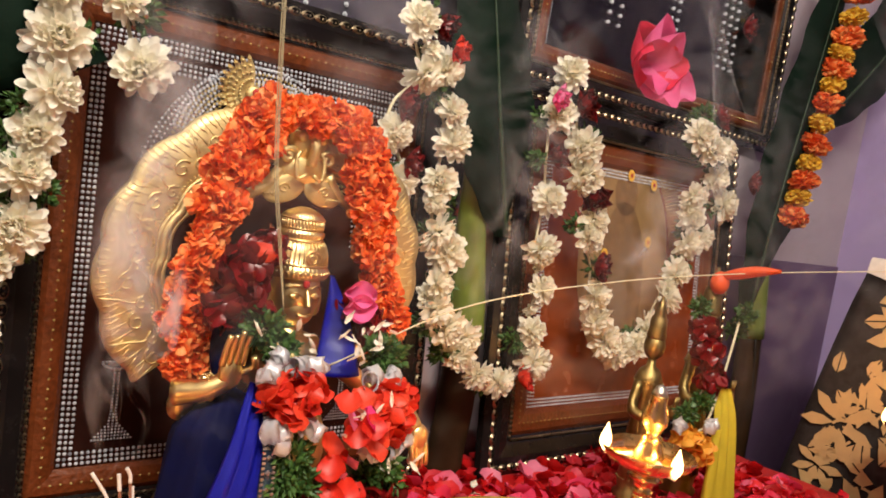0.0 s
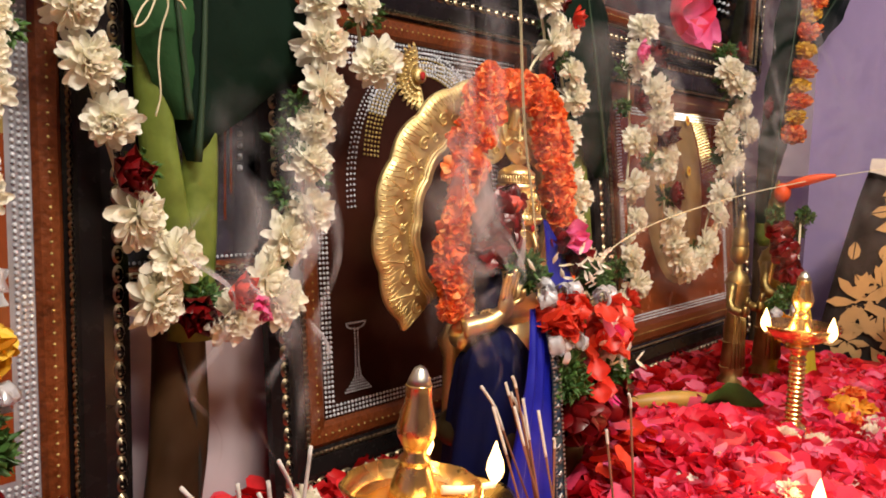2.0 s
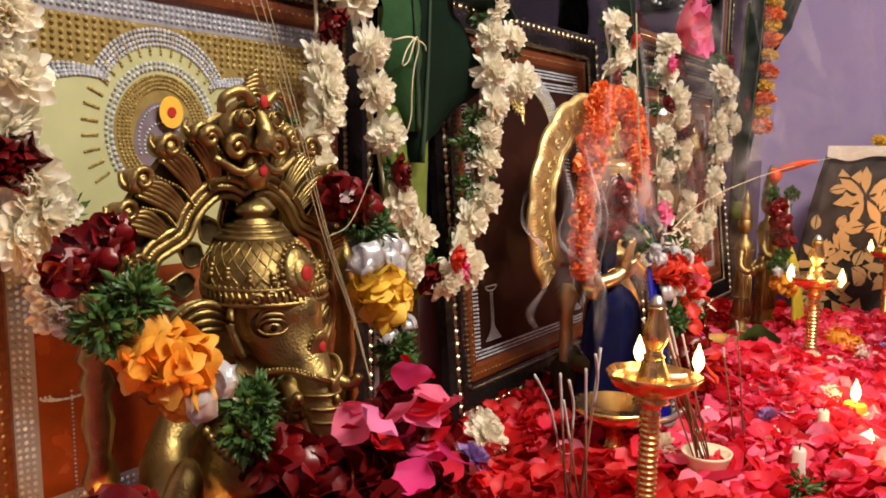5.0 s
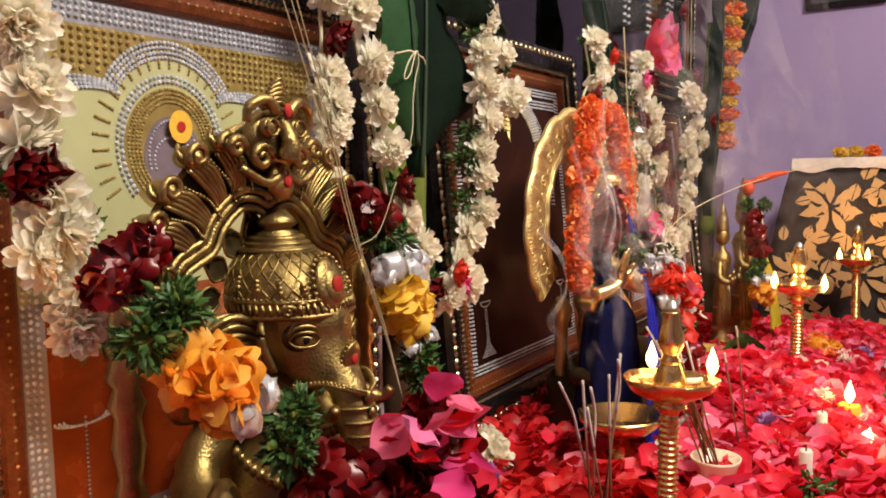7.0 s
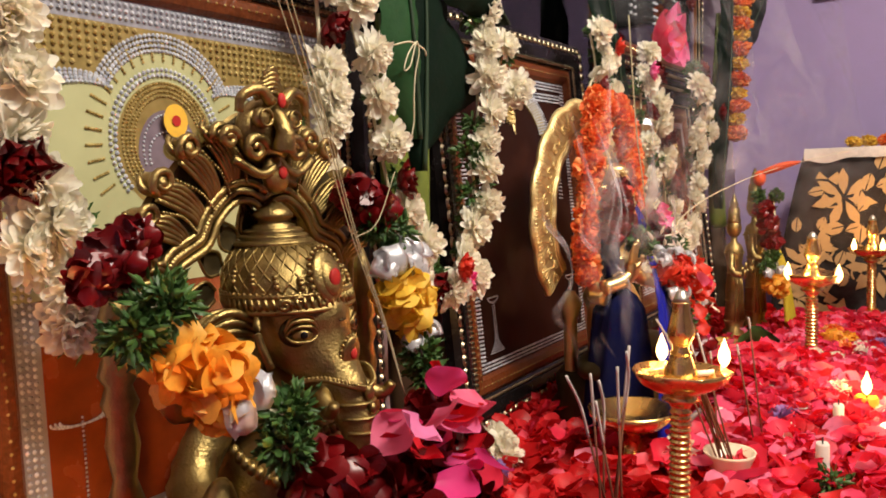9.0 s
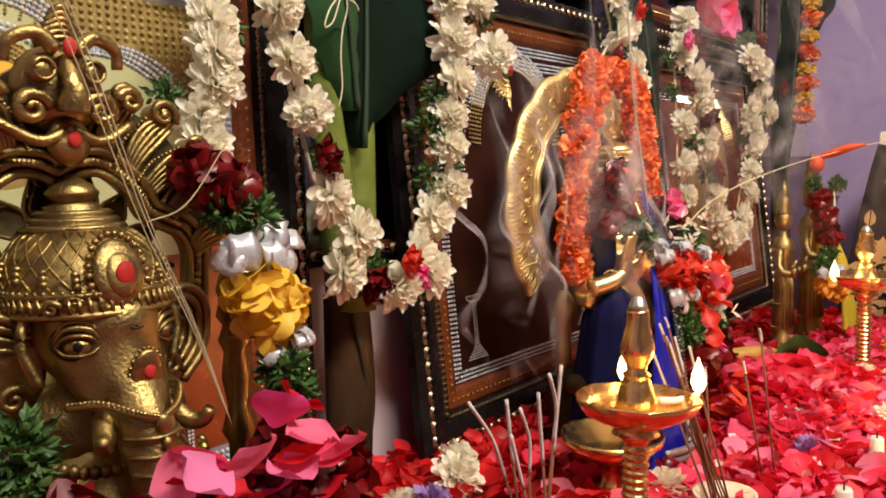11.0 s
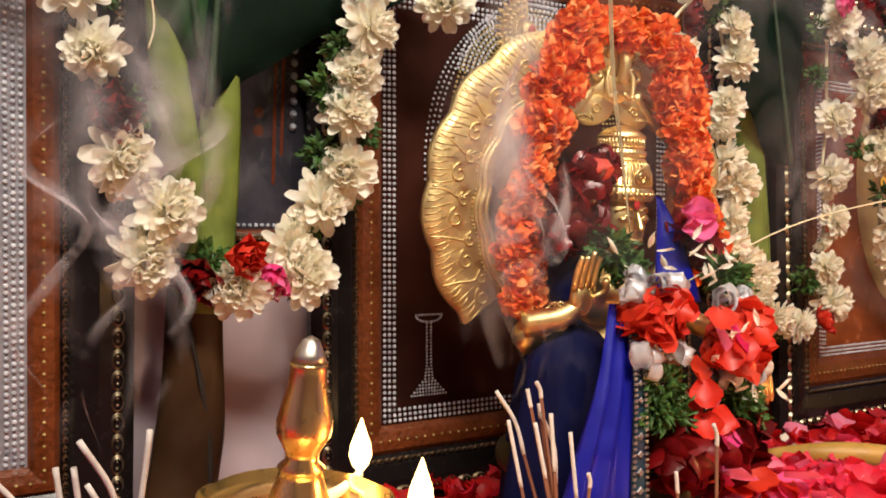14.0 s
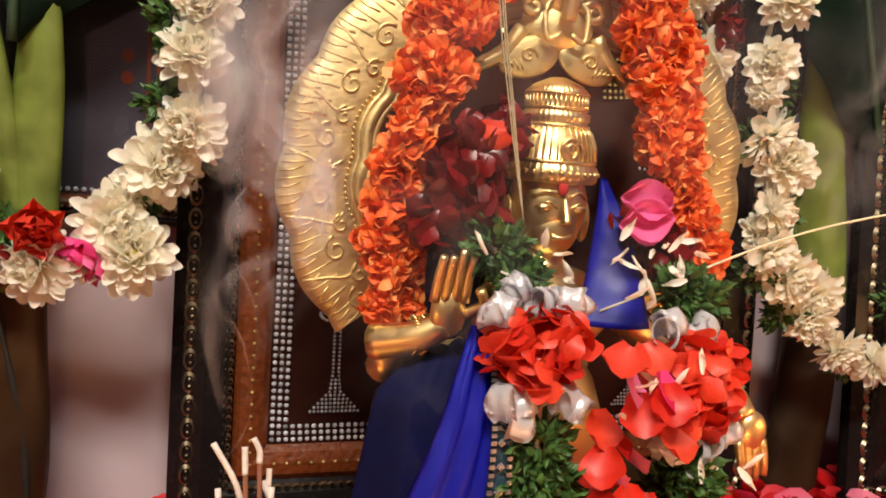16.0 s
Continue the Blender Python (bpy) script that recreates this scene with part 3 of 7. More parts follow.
bm = bmesh.new()
q0, q1 = 0.085, e
for x0, x1, z0, z1 in ((-w / 2 + q0, w / 2 - q0, h - q1, h - q0), (-w / 2 + q0, w / 2 - q0, q0, q1), (-w / 2 + q0, -w / 2 + q1, q1, h - q1), (w / 2 - q1, w / 2 - q0, q1, h - q1)):
    flat_shape(bm, ((x0, z0), (x1, z0), (x1, z1), (x0, z1)), -0.0014)
add("silver_ground", bm, M_PIC_SILVER, "silver ground under the stones")
bm = bmesh.new()
ax0, az0 = f1(-0.304, 1.175)
arch_outline = arc(ax0, az0 + 0.018, 0.068, 0.066, 28, 152, 0.004)
left_lobe, right_lobe = arc(ax0 - 0.080, az0 - 0.035, 0.085, 0.085, 74, 180, 0.004), arc(ax0 + 0.080, az0 - 0.035, 0.085, 0.085, 0, 106, 0.004)
outline = right_lobe + arch_outline + left_lobe
flat_shape(bm, [(-w / 2 + e, az0 - 0.01), (w / 2 - e, az0 - 0.01), (w / 2 - e, h - e), (-w / 2 + e, h - e)], -0.0014)
add("gold_ground", bm, M_PIC_GOLD, "gold ground behind the arch")
bm = bmesh.new()
flat_shape(bm, [(ax0 - 0.165, az0 - 0.13)] + [(ax0 + 0.165, az0 - 0.13)] + outline, -0.0018)
add("arched_panel", bm, M_PIC_YELLOW, "pale yellow-green arched panel")
bm = bmesh.new()
for k in range(4):
    g = 1 + 0.055 * k
    studs(bm, [(ax0 + (u - ax0) * g, az0 + (v - az0) * g) for u, v in outline[::1]], 0.0022, -0.0026)
studs(bm, arc(ax0, az0, 0.056, 0.062, -40, 220, 0.0055), 0.0024, -0.0026)
studs(bm, arc(ax0, az0, 0.061, 0.067, -40, 220, 0.0055), 0.0021, -0.0026)
add("rhinestone_arch", bm, M_STONE, "scalloped arch of silver rhinestones")
bm = bmesh.new()
for i in range(54):
    for j in range(24):
        u, v = ax0 - 0.20 + 0.0078 * i, az0 - 0.02 + 0.0066 * j
        d = min(math.hypot((u - ax0) / 0.086, (v - az0 - 0.018) / 0.084), math.hypot((abs(u - ax0) - 0.084) / 0.101, (v - az0 + 0.035) / 0.101))
        if d > 1.0 and abs(u) < w / 2 - e and v < h - e - 0.002:
            studs(bm, [(u, v)], 0.0024, -0.0026)
for i in range(27):
    a = math.radians(-30 + 240 * i / 26)
    for r in (0.070, 0.0728, 0.0756, 0.0784, 0.0812, 0.084):
        studs(bm, [(ax0 + r * math.cos(a), az0 + 1.08 * r * math.sin(a))], 0.0016, -0.0026)
for k in range(4):
    studs(bm, arc(ax0, az0, 0.037 + 0.004 * k, 0.043 + 0.004 * k, -50, 230, 0.0036), 0.0015, -0.0026)
add("gold_studs", bm, M_GOLD_STONE, "gold studded spandrels and rays")
bm = bmesh.new()
flat_shape(bm, arc(ax0, az0 - 0.004, 0.054, 0.060, 0, 354, 0.003), -0.0020)
add("gold_disc", bm, M_PIC_GOLD, "gold disc inside the ring of stones")
bm = bmesh.new()
flat_shape(bm, arc(ax0, az0 - 0.010, 0.033, 0.040, 0, 354, 0.003), -0.0023)
add("painted_oval", bm, M_PIC_GREY, "plain mauve-grey painted shape")
bm = bmesh.new()
studs(bm, arc(ax0, az0 - 0.008, 0.028, 0.034, -20, 200, 0.004), 0.0014, -0.0028)
studs(bm, arc(ax0, az0 - 0.012, 0.022, 0.022, -20, 200, 0.004), 0.0014, -0.0028)
for k in range(3):
    studs(bm, line((-w / 2 + e + 0.03, 0.10), (-w / 2 + e + 0.03, 0.20), 0.004), 0.0014, -0.0028)
    studs(bm, arc(-w / 2 + e + 0.03, 0.20, 0.02 + 0.004 * k, 0.006, 180, 360, 0.004), 0.0014, -0.0028)
    studs(bm, arc(w / 2 - e - 0.045, 0.08 + 0.004 * k, 0.02, 0.006, 180, 360, 0.004), 0.0014, -0.0028)
studs(bm, line((w / 2 - e - 0.045, 0.085), (w / 2 - e - 0.045, 0.15), 0.0038), 0.0018, -0.0028)
studs(bm, line((w / 2 - e - 0.049, 0.085), (w / 2 - e - 0.049, 0.15), 0.0038), 0.0018, -0.0028)
add("stone_outline", bm, M_STONE)
bm = bmesh.new()
flat_shape(bm, arc(ax0 + 0.005, az0 + 0.020, 0.0135, 0.0155, 0, 350, 0.002), -0.0085)
add("turmeric_mark", bm, M_TURMERIC, "yellow turmeric dot on the glass")
bm = bmesh.new()
flat_shape(bm, arc(ax0 + 0.005, az0 + 0.020, 0.005, 0.005, 0, 350, 0.002), -0.0095)
add("vermilion_mark", bm, M_KUMKUM, "vermilion dot on the glass")

# frame behind the seated goddess idol
F2X0, F2X1, F2Z0, F2Z1 = 0.168, 0.752, 0.742, 1.395
ob, add, w, h, e = picture_frame(F2X0, F2X1, F2Z0, F2Z1, 0.868, 5.0, "black and gold framed dark print with rhinestone border", M_PIC_DARK, glazed=False)
bm = bmesh.new()
for k in range(6):
    studs(bm, arc(0, h - e - 0.088, 0.085 + 0.006 * k, 0.070 + 0.006 * k, 8, 172, 0.0062), 0.0023, -0.0026)
for k in range(3):
    studs(bm, line((-w / 2 + e, h - e - 0.004 - 0.006 * k), (w / 2 - e, h - e - 0.004 - 0.006 * k), 0.0062), 0.0023, -0.0026)
for sx in (-1, 1):
    bx = sx * (w / 2 - e - 0.036)
    for v in np.arange(0.024, 0.088, 0.0036):
        half_w = 0.0026 + 0.0022 * max(0, (0.040 - v) / 0.016)
        studs(bm, [(bx + q, e + v) for q in np.linspace(-half_w, half_w, 2 + int(half_w > 0.003))], 0.0015, -0.0028)
    for k in range(5):
        hw = 0.008 + 0.0034 * k
        studs(bm, line((bx - hw, e + 0.021 - 0.0036 * k), (bx + hw, e + 0.021 - 0.0036 * k), 0.0036), 0.0015, -0.0028)
    studs(bm, arc(bx, e + 0.094, 0.016, 0.007, 180, 360, 0.0034), 0.0015, -0.0028)
    studs(bm, line((bx - 0.016, e + 0.095), (bx + 0.016, e + 0.095), 0.0034), 0.0015, -0.0028)
    for k in range(3):
        studs(bm, arc(sx * 0.03, e + 0.26, 0.115 + 0.006 * k, 0.17 + 0.006 * k, 90 - sx * 95, 90 + sx * 5, 0.007), 0.0018, -0.0028)
add("rhinestone_pattern", bm, M_STONE, "rhinestone arch and lamp-stand motifs")
bm = bmesh.new()
for k in range(5):
    studs(bm, arc(0, e + 0.30, 0.125 - 0.006 * k, 0.15 - 0.006 * k, 5, 175, 0.0062), 0.0020, -0.0026)
add("gold_studs", bm, M_GOLD_STONE)
bm = bmesh.new()
flat_shape(bm, arc(0, e + 0.20, 0.10, 0.17, 0, 356, 0.01), -0.0018)
add("painted_shape", bm, M_PIC_DARK, "plain dark painted shape")

# frame behind the small paired idols
F3X0, F3X1, F3Z0, F3Z1 = 0.875, 1.575, 0.742, 1.375
ob, add, w, h, e = picture_frame(F3X0, F3X1, F3Z0, F3Z1, 0.850, 6.5, "black and gold framed red and tan print", M_PIC_RED, black=0.062, wood=0.040, glazed=False)
bm = bmesh.new()
flat_shape(bm, arc(-0.01, e + 0.24, 0.135, 0.20, 0, 356, 0.01), -0.0018)
add("tan_oval", bm, M_PIC_TAN, "plain tan painted oval")
bm = bmesh.new()
flat_shape(bm, arc(-0.02, e + 0.20, 0.07, 0.15, 0, 356, 0.01), -0.0022)
flat_shape(bm, arc(-0.02, e + 0.365, 0.034, 0.042, 0, 356, 0.006), -0.0022)
add("brown_shape", bm, M_PIC_UMBER, "plain brown painted shape")
bm = bmesh.new()
for a in range(9):
    studs(bm, arc(-0.01, e + 0.24, 0.145 + 0.007 * a, 0.205 + 0.007 * a, 10, 75, 0.007), 0.0022, -0.0026)
add("gold_studs", bm, M_GOLD_STONE, "gold studded fan")
for sx, sz in ((-0.018, 0.40), (0.055, 0.39), (-0.08, 0.25), (0.05, 0.28)):
    bm = bmesh.new()
    flat_shape(bm, arc(sx, e + sz, 0.010, 0.011, 0, 350, 0.003), -0.0085)
    add("turmeric_mark", bm, M_TURMERIC, "yellow turmeric dot")
    bm = bmesh.new()
    flat_shape(bm, arc(sx, e + sz, 0.004, 0.004, 0, 350, 0.002), -0.0095)
    add("vermilion_mark", bm, M_KUMKUM, "vermilion dot")

# dark picture hung above it
F4X0, F4X1, F4Z0, F4Z1 = 0.87, 1.70, 1.376, 2.05
ob, add, w, h, e = picture_frame(F4X0, F4X1, F4Z0, F4Z1, 0.922, 0.0, "large dark framed print with strings of white studs on the wall", M_PIC_SLATE, black=0.04, wood=0.03)
bm = bmesh.new()
for u in (-0.20, -0.17, -0.02, 0.0, 0.16, 0.185, 0.21):
    studs(bm, line((u, e + 0.05), (u * 0.9, h - e - 0.04), 0.017), 0.0058, -0.0026)
add("white_studs", bm, M_STONE, "strings of white studs")

# dark picture on the wall between the two frames
F5X0, F5X1, F5Z0, F5Z1 = -0.06, 0.862, 1.007, 1.92
ob, add, w, h, e = picture_frame(F5X0, F5X1, F5Z0, F5Z1, 0.925, 0.0, "dark glazed print on the wall behind the plantain stem", M_PIC_SLATE, black=0.012, wood=0.012, stone=0.006)
bm = bmesh.new()
for u in (-0.241, 0.10, 0.16):
    studs(bm, line((u, 0.13), (u, 0.52), 0.013), 0.0042, -0.0026)
add("white_studs", bm, M_STONE)
bm = bmesh.new()
for u, v0, v1 in ((-0.262, 0.07, 0.21), (-0.254, 0.10, 0.24)):
    flat_shape(bm, ((u, v0), (u + 0.003, v0), (u + 0.003, v1), (u, v1)), -0.0020)
for v in (0.124, 0.142):
    flat_shape(bm, arc(-0.277, v, 0.0052, 0.0056, 0, 350, 0.002), -0.0020)
add("maroon_marks", bm, M_PIC_RED, "dark red bars and dots of the print")

# ---- cloth-covered stand ----
stand = thing("cloth_covered_stand", (1.85, 0.3, 0), "tall stand under black cotton printed with tan flowers", "stand")
bm = bmesh.new()
rows = []
for k in range(15):
    u = k / 14
    z = 1.178 * (1 - u)
    flare = 0.20 * u ** 0.85
    ring = []
    for i in range(96):
        a = i / 96 * 4
        side, q = int(a), a - int(a)
        c = [(-1, -1), (1, -1), (1, 1), (-1, 1), (-1, -1)]
        px, py = c[side][0] + (c[side + 1][0] - c[side][0]) * q, c[side][1] + (c[side + 1][1] - c[side][1]) * q
        fold = 0.010 * u * math.sin(i * 1.05) + 0.006 * u * math.sin(i * 0.4 + 1)
        ring.append(bm.verts.new((1.845 + px * (0.245 + flare * 0.25 + fold), 0.33 + py * (0.275 + flare + fold), z)))
    rows.append(ring)
for lo, hi in zip(rows, rows[1:]):
    for i in range(96):
        bm.faces.new((lo[i], hi[i], hi[(i + 1) % 96], lo[(i + 1) % 96]))
bm.faces.new(rows[0])
part("cloth", bm, M_PRINT_BLACK, stand)


def stand_face(y, z):
    """x of the cloth's near side at a place."""
    u = 1 - z / 1.178
    return 1.845 - 0.245 - 0.05 * u ** 0.85 - 0.014 * u - 0.003


def motif(bm, y, z, size, kind, spin=0.0):
    def put(poly):
        vs = []
        for a, b in poly:
            p, q = math.cos(spin) * a - math.sin(spin) * b, math.sin(spin) * a + math.cos(spin) * b
            yy, zz = y + p * size, z + q * size
            vs.append(bm.verts.new((stand_face(yy, zz), yy, zz)))
        bm.faces.new(vs)
    if kind == "flower":
        for i in range(7):
            a = 2 * math.pi * i / 7
            d, s = (math.cos(a), math.sin(a)), (-math.sin(a), math.cos(a))
            put([(d[0] * t + s[0] * o, d[1] * t + s[1] * o) for t, o in ((0.12, 0), (0.4, 0.13), (0.7, 0.16), (1.0, 0.0), (0.7, -0.16), (0.4, -0.13))])
    elif kind == "leaf":
        for sgn in (-1, 1):
            put([(0.0, 0.03 * sgn), (0.25, 0.28 * sgn), (0.6, 0.30 * sgn), (1.0, 0.03 * sgn)])
    elif kind == "bow":
        for sgn in (-1, 1):
            put([(0, 0), (0.5, 0.45 * sgn), (0.7, 0), (0.5, -0.0)] if sgn > 0 else [(0, 0), (-0.5, 0.45), (-0.7, 0), (-0.5, -0.35)])
    else:
        for a0 in (0.0, math.pi):
            put([(0, 0)] + [(0.5 * math.cos(a0 + 1.5 * k / 5), 0.5 * math.sin(a0 + 1.5 * k / 5)) for k in range(6)])
        for a0 in (1.8, 4.9):
            put([(0.5 * math.cos(a0 + 1.2 * k / 4), 0.5 * math.sin(a0 + 1.2 * k / 4)) for k in range(5)] + [(0.4 * math.cos(a0 + 1.2 * k / 4), 0.4 * math.sin(a0 + 1.2 * k / 4)) for k in range(4, -1, -1)])


bm = bmesh.new()
r2 = random.Random(5)
for y, z, s in ((0.505, 1.048, 0.082), (0.33, 1.03, 0.08), (0.60, 0.86, 0.072), (0.42, 0.86, 0.080), (0.22, 0.88, 0.08), (0.52, 0.70, 0.08)):
    motif(bm, y, z, s, "flower", r2.uniform(0, 1))
for i in range(44):
    motif(bm, 0.12 + 0.44 * r2.random(), 0.60 + 0.54 * r2.random(), r2.uniform(0.038, 0.058), "leaf", r2.uniform(0, 6.3))
for i in range(28):
    zz = 0.55 + 0.42 * r2.random()
    motif(bm, 0.50 + (0.13 + 0.10 * (1 - zz)) * r2.random(), zz, r2.uniform(0.032, 0.05), "leaf", r2.uniform(0, 6.3))
for y, z, s in ((0.62, 0.77, 0.05), (0.56, 0.905, 0.045), (0.64, 0.64, 0.05), (0.30, 0.70, 0.055)):
    motif(bm, y, z, s, "flower", r2.uniform(0, 1))
for y, z in ((0.56, 0.96), (0.42, 0.95), (0.27, 0.97), (0.54, 0.79), (0.35, 0.75), (0.545, 1.10), (0.40, 1.13), (0.60, 0.90), (0.62, 0.80), (0.64, 0.72), (0.47, 0.90), (0.30, 0.88), (0.22, 1.08), (0.16, 0.97), (0.24, 0.80)):
    motif(bm, y, z, 0.045, "bow", r2.uniform(0, 3))
    motif(bm, y - 0.01, z - 0.055, 0.05, "patch", r2.uniform(0, 3))
tagged(part("printed_pattern", bm, M_PRINT_TAN, stand, "tan leaf and flower print", smooth=False), kind="stuff")
bm = bmesh.new()
box(bm, 1.590, 2.07, 0.06, 0.605, 1.179, 1.184, 0.002)
skirt = []
for i in range(73):
    y = 0.06 + 0.545 * i / 72
    drop = 0.022 + 0.014 * abs(math.sin(14 * y)) + 0.004 * math.sin(60 * y)
    skirt.append([bm.verts.new((1.590 - 0.005 * math.sin(1.57 * u) - 0.004 * u * math.sin(44 * y), y, 1.183 - drop * u)) for u in (0, 0.3, 0.6, 1)])
for a, b in zip(skirt, skirt[1:]):
    for j in range(3):
        bm.faces.new((a[j], a[j + 1], b[j + 1], b[j]))
runner = solid("table_runner", bm, M_PALE_TOP, "pale lace cloth laid over the covered stand", "cloth")
for (x, y, s, balls, text) in ((1.66, 0.49, 0.024, YELLOW_BALLS, "yellow marigold lying on the pale cloth"), (1.70, 0.455, 0.026, YELLOW_BALLS, "yellow marigold lying on the pale cloth"), (1.64, 0.41, 0.026, ORANGE_BALLS, "orange marigold lying on the pale cloth")):
    ob = tagged(new("marigold", balls[0]), text, "flower", "marigolds on the stand")
    ob.matrix_basis = Matrix.Translation((x, y, 1.184 + s * 0.62)) @ turn(0.2, 0.1, x * 30) @ Matrix.Scale(s, 4)

# ---- small framed picture on the side wall ----
wf = thing("wall_picture", (SIDE - 0.012, 0.62, 1.70), "small dark framed picture on the lavender wall", "picture frame")
bm = bmesh.new()
box(bm, SIDE - 0.022, SIDE - 0.002, 0.42, 0.665, 1.70, 2.0, 0.003)
part("frame", bm, M_BLACK, wf, smooth=False)
bm = bmesh.new()
box(bm, SIDE - 0.0245, SIDE - 0.0225, 0.44, 0.645, 1.72, 1.98)
part("print", bm, M_PIC_SLATE, wf, smooth=False)

# ---- garlands of white chrysanthemums ----


def garland(name, label, pts, y, red=(), pink=(), size=0.031, leaves=True, seed=0, group="flower garlands"):
    """A string through (x, z) places, a flower at each; red and pink name the places that hold a rose instead."""
    r = random.Random(seed)
    g = thing(name, (pts[0][0], y, pts[0][1]), label, "garland", group)
    path = [Vector((x, y + 0.012, z)) for x, z in pts]
    part("string", tube(bmesh.new(), spline(path, len(path) * 4), 0.0022, 6), M_THREAD, g)
    for i, (x, z) in enumerate(pts):
        at = Vector((x + r.uniform(-0.003, 0.003), y + r.uniform(-0.008, 0.004), z))
        yaw, pitch, spin = r.uniform(-0.7, 0.5), r.uniform(-0.5, 0.6), r.uniform(0, 6)
        if i in red:
            piece("rose", ROSES[i % 2], g, facing(at, size * 0.85, yaw, pitch, spin), "dark maroon rose")
        elif i in pink:
            piece("rose", (PINK_ROSES if i % 2 else SCARLET_ROSES)[0], g, facing(at, size * 0.8, yaw, pitch, spin), "bright rose")
        else:
            piece("chrysanthemum", MUMS[r.randrange(4)], g, facing(at, size * r.uniform(0.86, 1.10), yaw, pitch, spin))
            if i + 1 < len(pts) and i + 1 not in red and r.random() < 0.65:
                mid = at.lerp(Vector((pts[i + 1][0], y, pts[i + 1][1])), 0.5) + Vector((r.uniform(-0.012, 0.012), r.uniform(-0.006, 0.010), r.uniform(-0.006, 0.006)))
                piece("chrysanthemum", MUMS[r.randrange(4)], g, facing(mid, size * r.uniform(0.45, 0.66), r.uniform(-1.2, 1.0), r.uniform(-0.8, 1.0), spin + 2))
        if leaves and r.random() < 0.55:
            s = size * r.uniform(0.7, 1.05)
            piece("leaf_sprig", CLUMPS[r.randrange(3)], g, Matrix.Translation(at + Vector((r.choice((-1, 1)) * 0.022, 0.014, r.uniform(-0.02, 0.02)))) @ turn(r.uniform(0, 3), r.uniform(0, 3), 0) @ Matrix.Scale(s, 4))
    return g


garland("chrysanthemum_garland", "white chrysanthemum garland draped between two black frames",
        [(-0.092, 1.385), (-0.088, 1.332), (-0.072, 1.276), (-0.056, 1.228), (-0.042, 1.178), (-0.028, 1.130), (-0.018, 1.096), (0.016, 1.053), (0.001, 1.014), (0.042, 1.000), (0.079, 0.989), (0.112, 1.000),
         (0.138, 0.996), (0.126, 1.022), (0.156, 1.064), (0.180, 1.094), (0.174, 1.146), (0.182, 1.184), (0.192, 1.226), (0.194, 1.275), (0.192, 1.320), (0.200, 1.370), (0.25, 1.325), (0.272, 1.262)],
        0.822, red=(5, 9), pink=(11,), seed=1)
garland("chrysanthemum_garland", "white chrysanthemum garland hanging over the studded print",
        [(-0.138, 1.392), (-0.142, 1.345), (-0.140, 1.300), (-0.142, 1.254), (-0.148, 1.226), (-0.146, 1.200), (-0.158, 1.172), (-0.161, 1.142), (-0.150, 1.116)], 0.822, red=(2,), seed=2, size=0.030)
garland("chrysanthemum_garland", "white chrysanthemum garland over the studded print's edge",
        [(-0.490, 1.36), (-0.487, 1.31), (-0.482, 1.259), (-0.477, 1.212), (-0.480, 1.172), (-0.485, 1.152), (-0.464, 1.136), (-0.458, 1.108), (-0.480, 1.092), (-0.450, 1.060), (-0.446, 1.034)], 0.822, red=(5,), seed=3)
garland("chrysanthemum_garland", "white chrysanthemum garland looped between two frames with roses",
        [(0.602, 1.391), (0.625, 1.331), (0.592, 1.290), (0.588, 1.250), (0.618, 1.215), (0.612, 1.190)], 0.815, red=(2, 4), seed=4)
garland("chrysanthemum_garland", "white chrysanthemum garland hanging in a long loop with roses",
        [(0.640, 1.40), (0.662, 1.345), (0.676, 1.292), (0.688, 1.252), (0.682, 1.197), (0.690, 1.130), (0.708, 1.104), (0.700, 1.060), (0.705, 1.023), (0.732, 0.997), (0.770, 0.980), (0.765, 0.957), (0.802, 0.926), (0.852, 0.911),
         (0.900, 0.914), (0.920, 0.940), (0.914, 0.990), (0.917, 1.056), (0.902, 1.120), (0.903, 1.195), (0.893, 1.259), (0.889, 1.325), (0.905, 1.390)], 0.818, red=(19 - 19, 20), pink=(14,), seed=5)
garland("chrysanthemum_garland", "white chrysanthemum garland with dark roses looped across the red print",
        [(0.935, 1.345), (0.953, 1.285), (0.971, 1.243), (1.001, 1.210), (1.010, 1.175), (1.002, 1.148), (1.035, 1.10), (1.043, 1.052), (1.062, 1.01), (1.088, 0.974), (1.135, 0.955), (1.172, 0.963), (1.214, 0.994), (1.245, 1.05), (1.270, 1.101),
         (1.290, 1.156), (1.335, 1.170), (1.292, 1.206), (1.289, 1.246), (1.385, 1.236), (1.340, 1.285), (1.302, 1.330), (1.262, 1.352), (1.347, 1.338), (1.31, 1.39)], 0.812, red=(0, 3, 6, 24), seed=6, size=0.034)

# marigold string at the far end
g = thing("marigold_garland", (1.66, 0.80, 1.24), "orange and yellow marigold string hanging by the wall", "garland", "flower garlands")
mpts = spline([(1.640, 0.80, 1.240), (1.668, 0.80, 1.38), (1.700, 0.80, 1.53), (1.735, 0.80, 1.66), (1.80, 0.80, 1.86)], 15)
part("string", tube(bmesh.new(), mpts, 0.002, 6), M_THREAD, g)
for i, p in enumerate(mpts):
    balls = ORANGE_BALLS if i % 2 == 0 else YELLOW_BALLS
    piece("marigold", balls[i % 2], g, Matrix.Translation(p) @ turn(0, 0.25, i * 1.3) @ Matrix.Diagonal((0.043, 0.043, 0.034, 1) if i % 2 == 0 else (0.035, 0.035, 0.028, 1)))
# ---- plantain stems and leaves ----


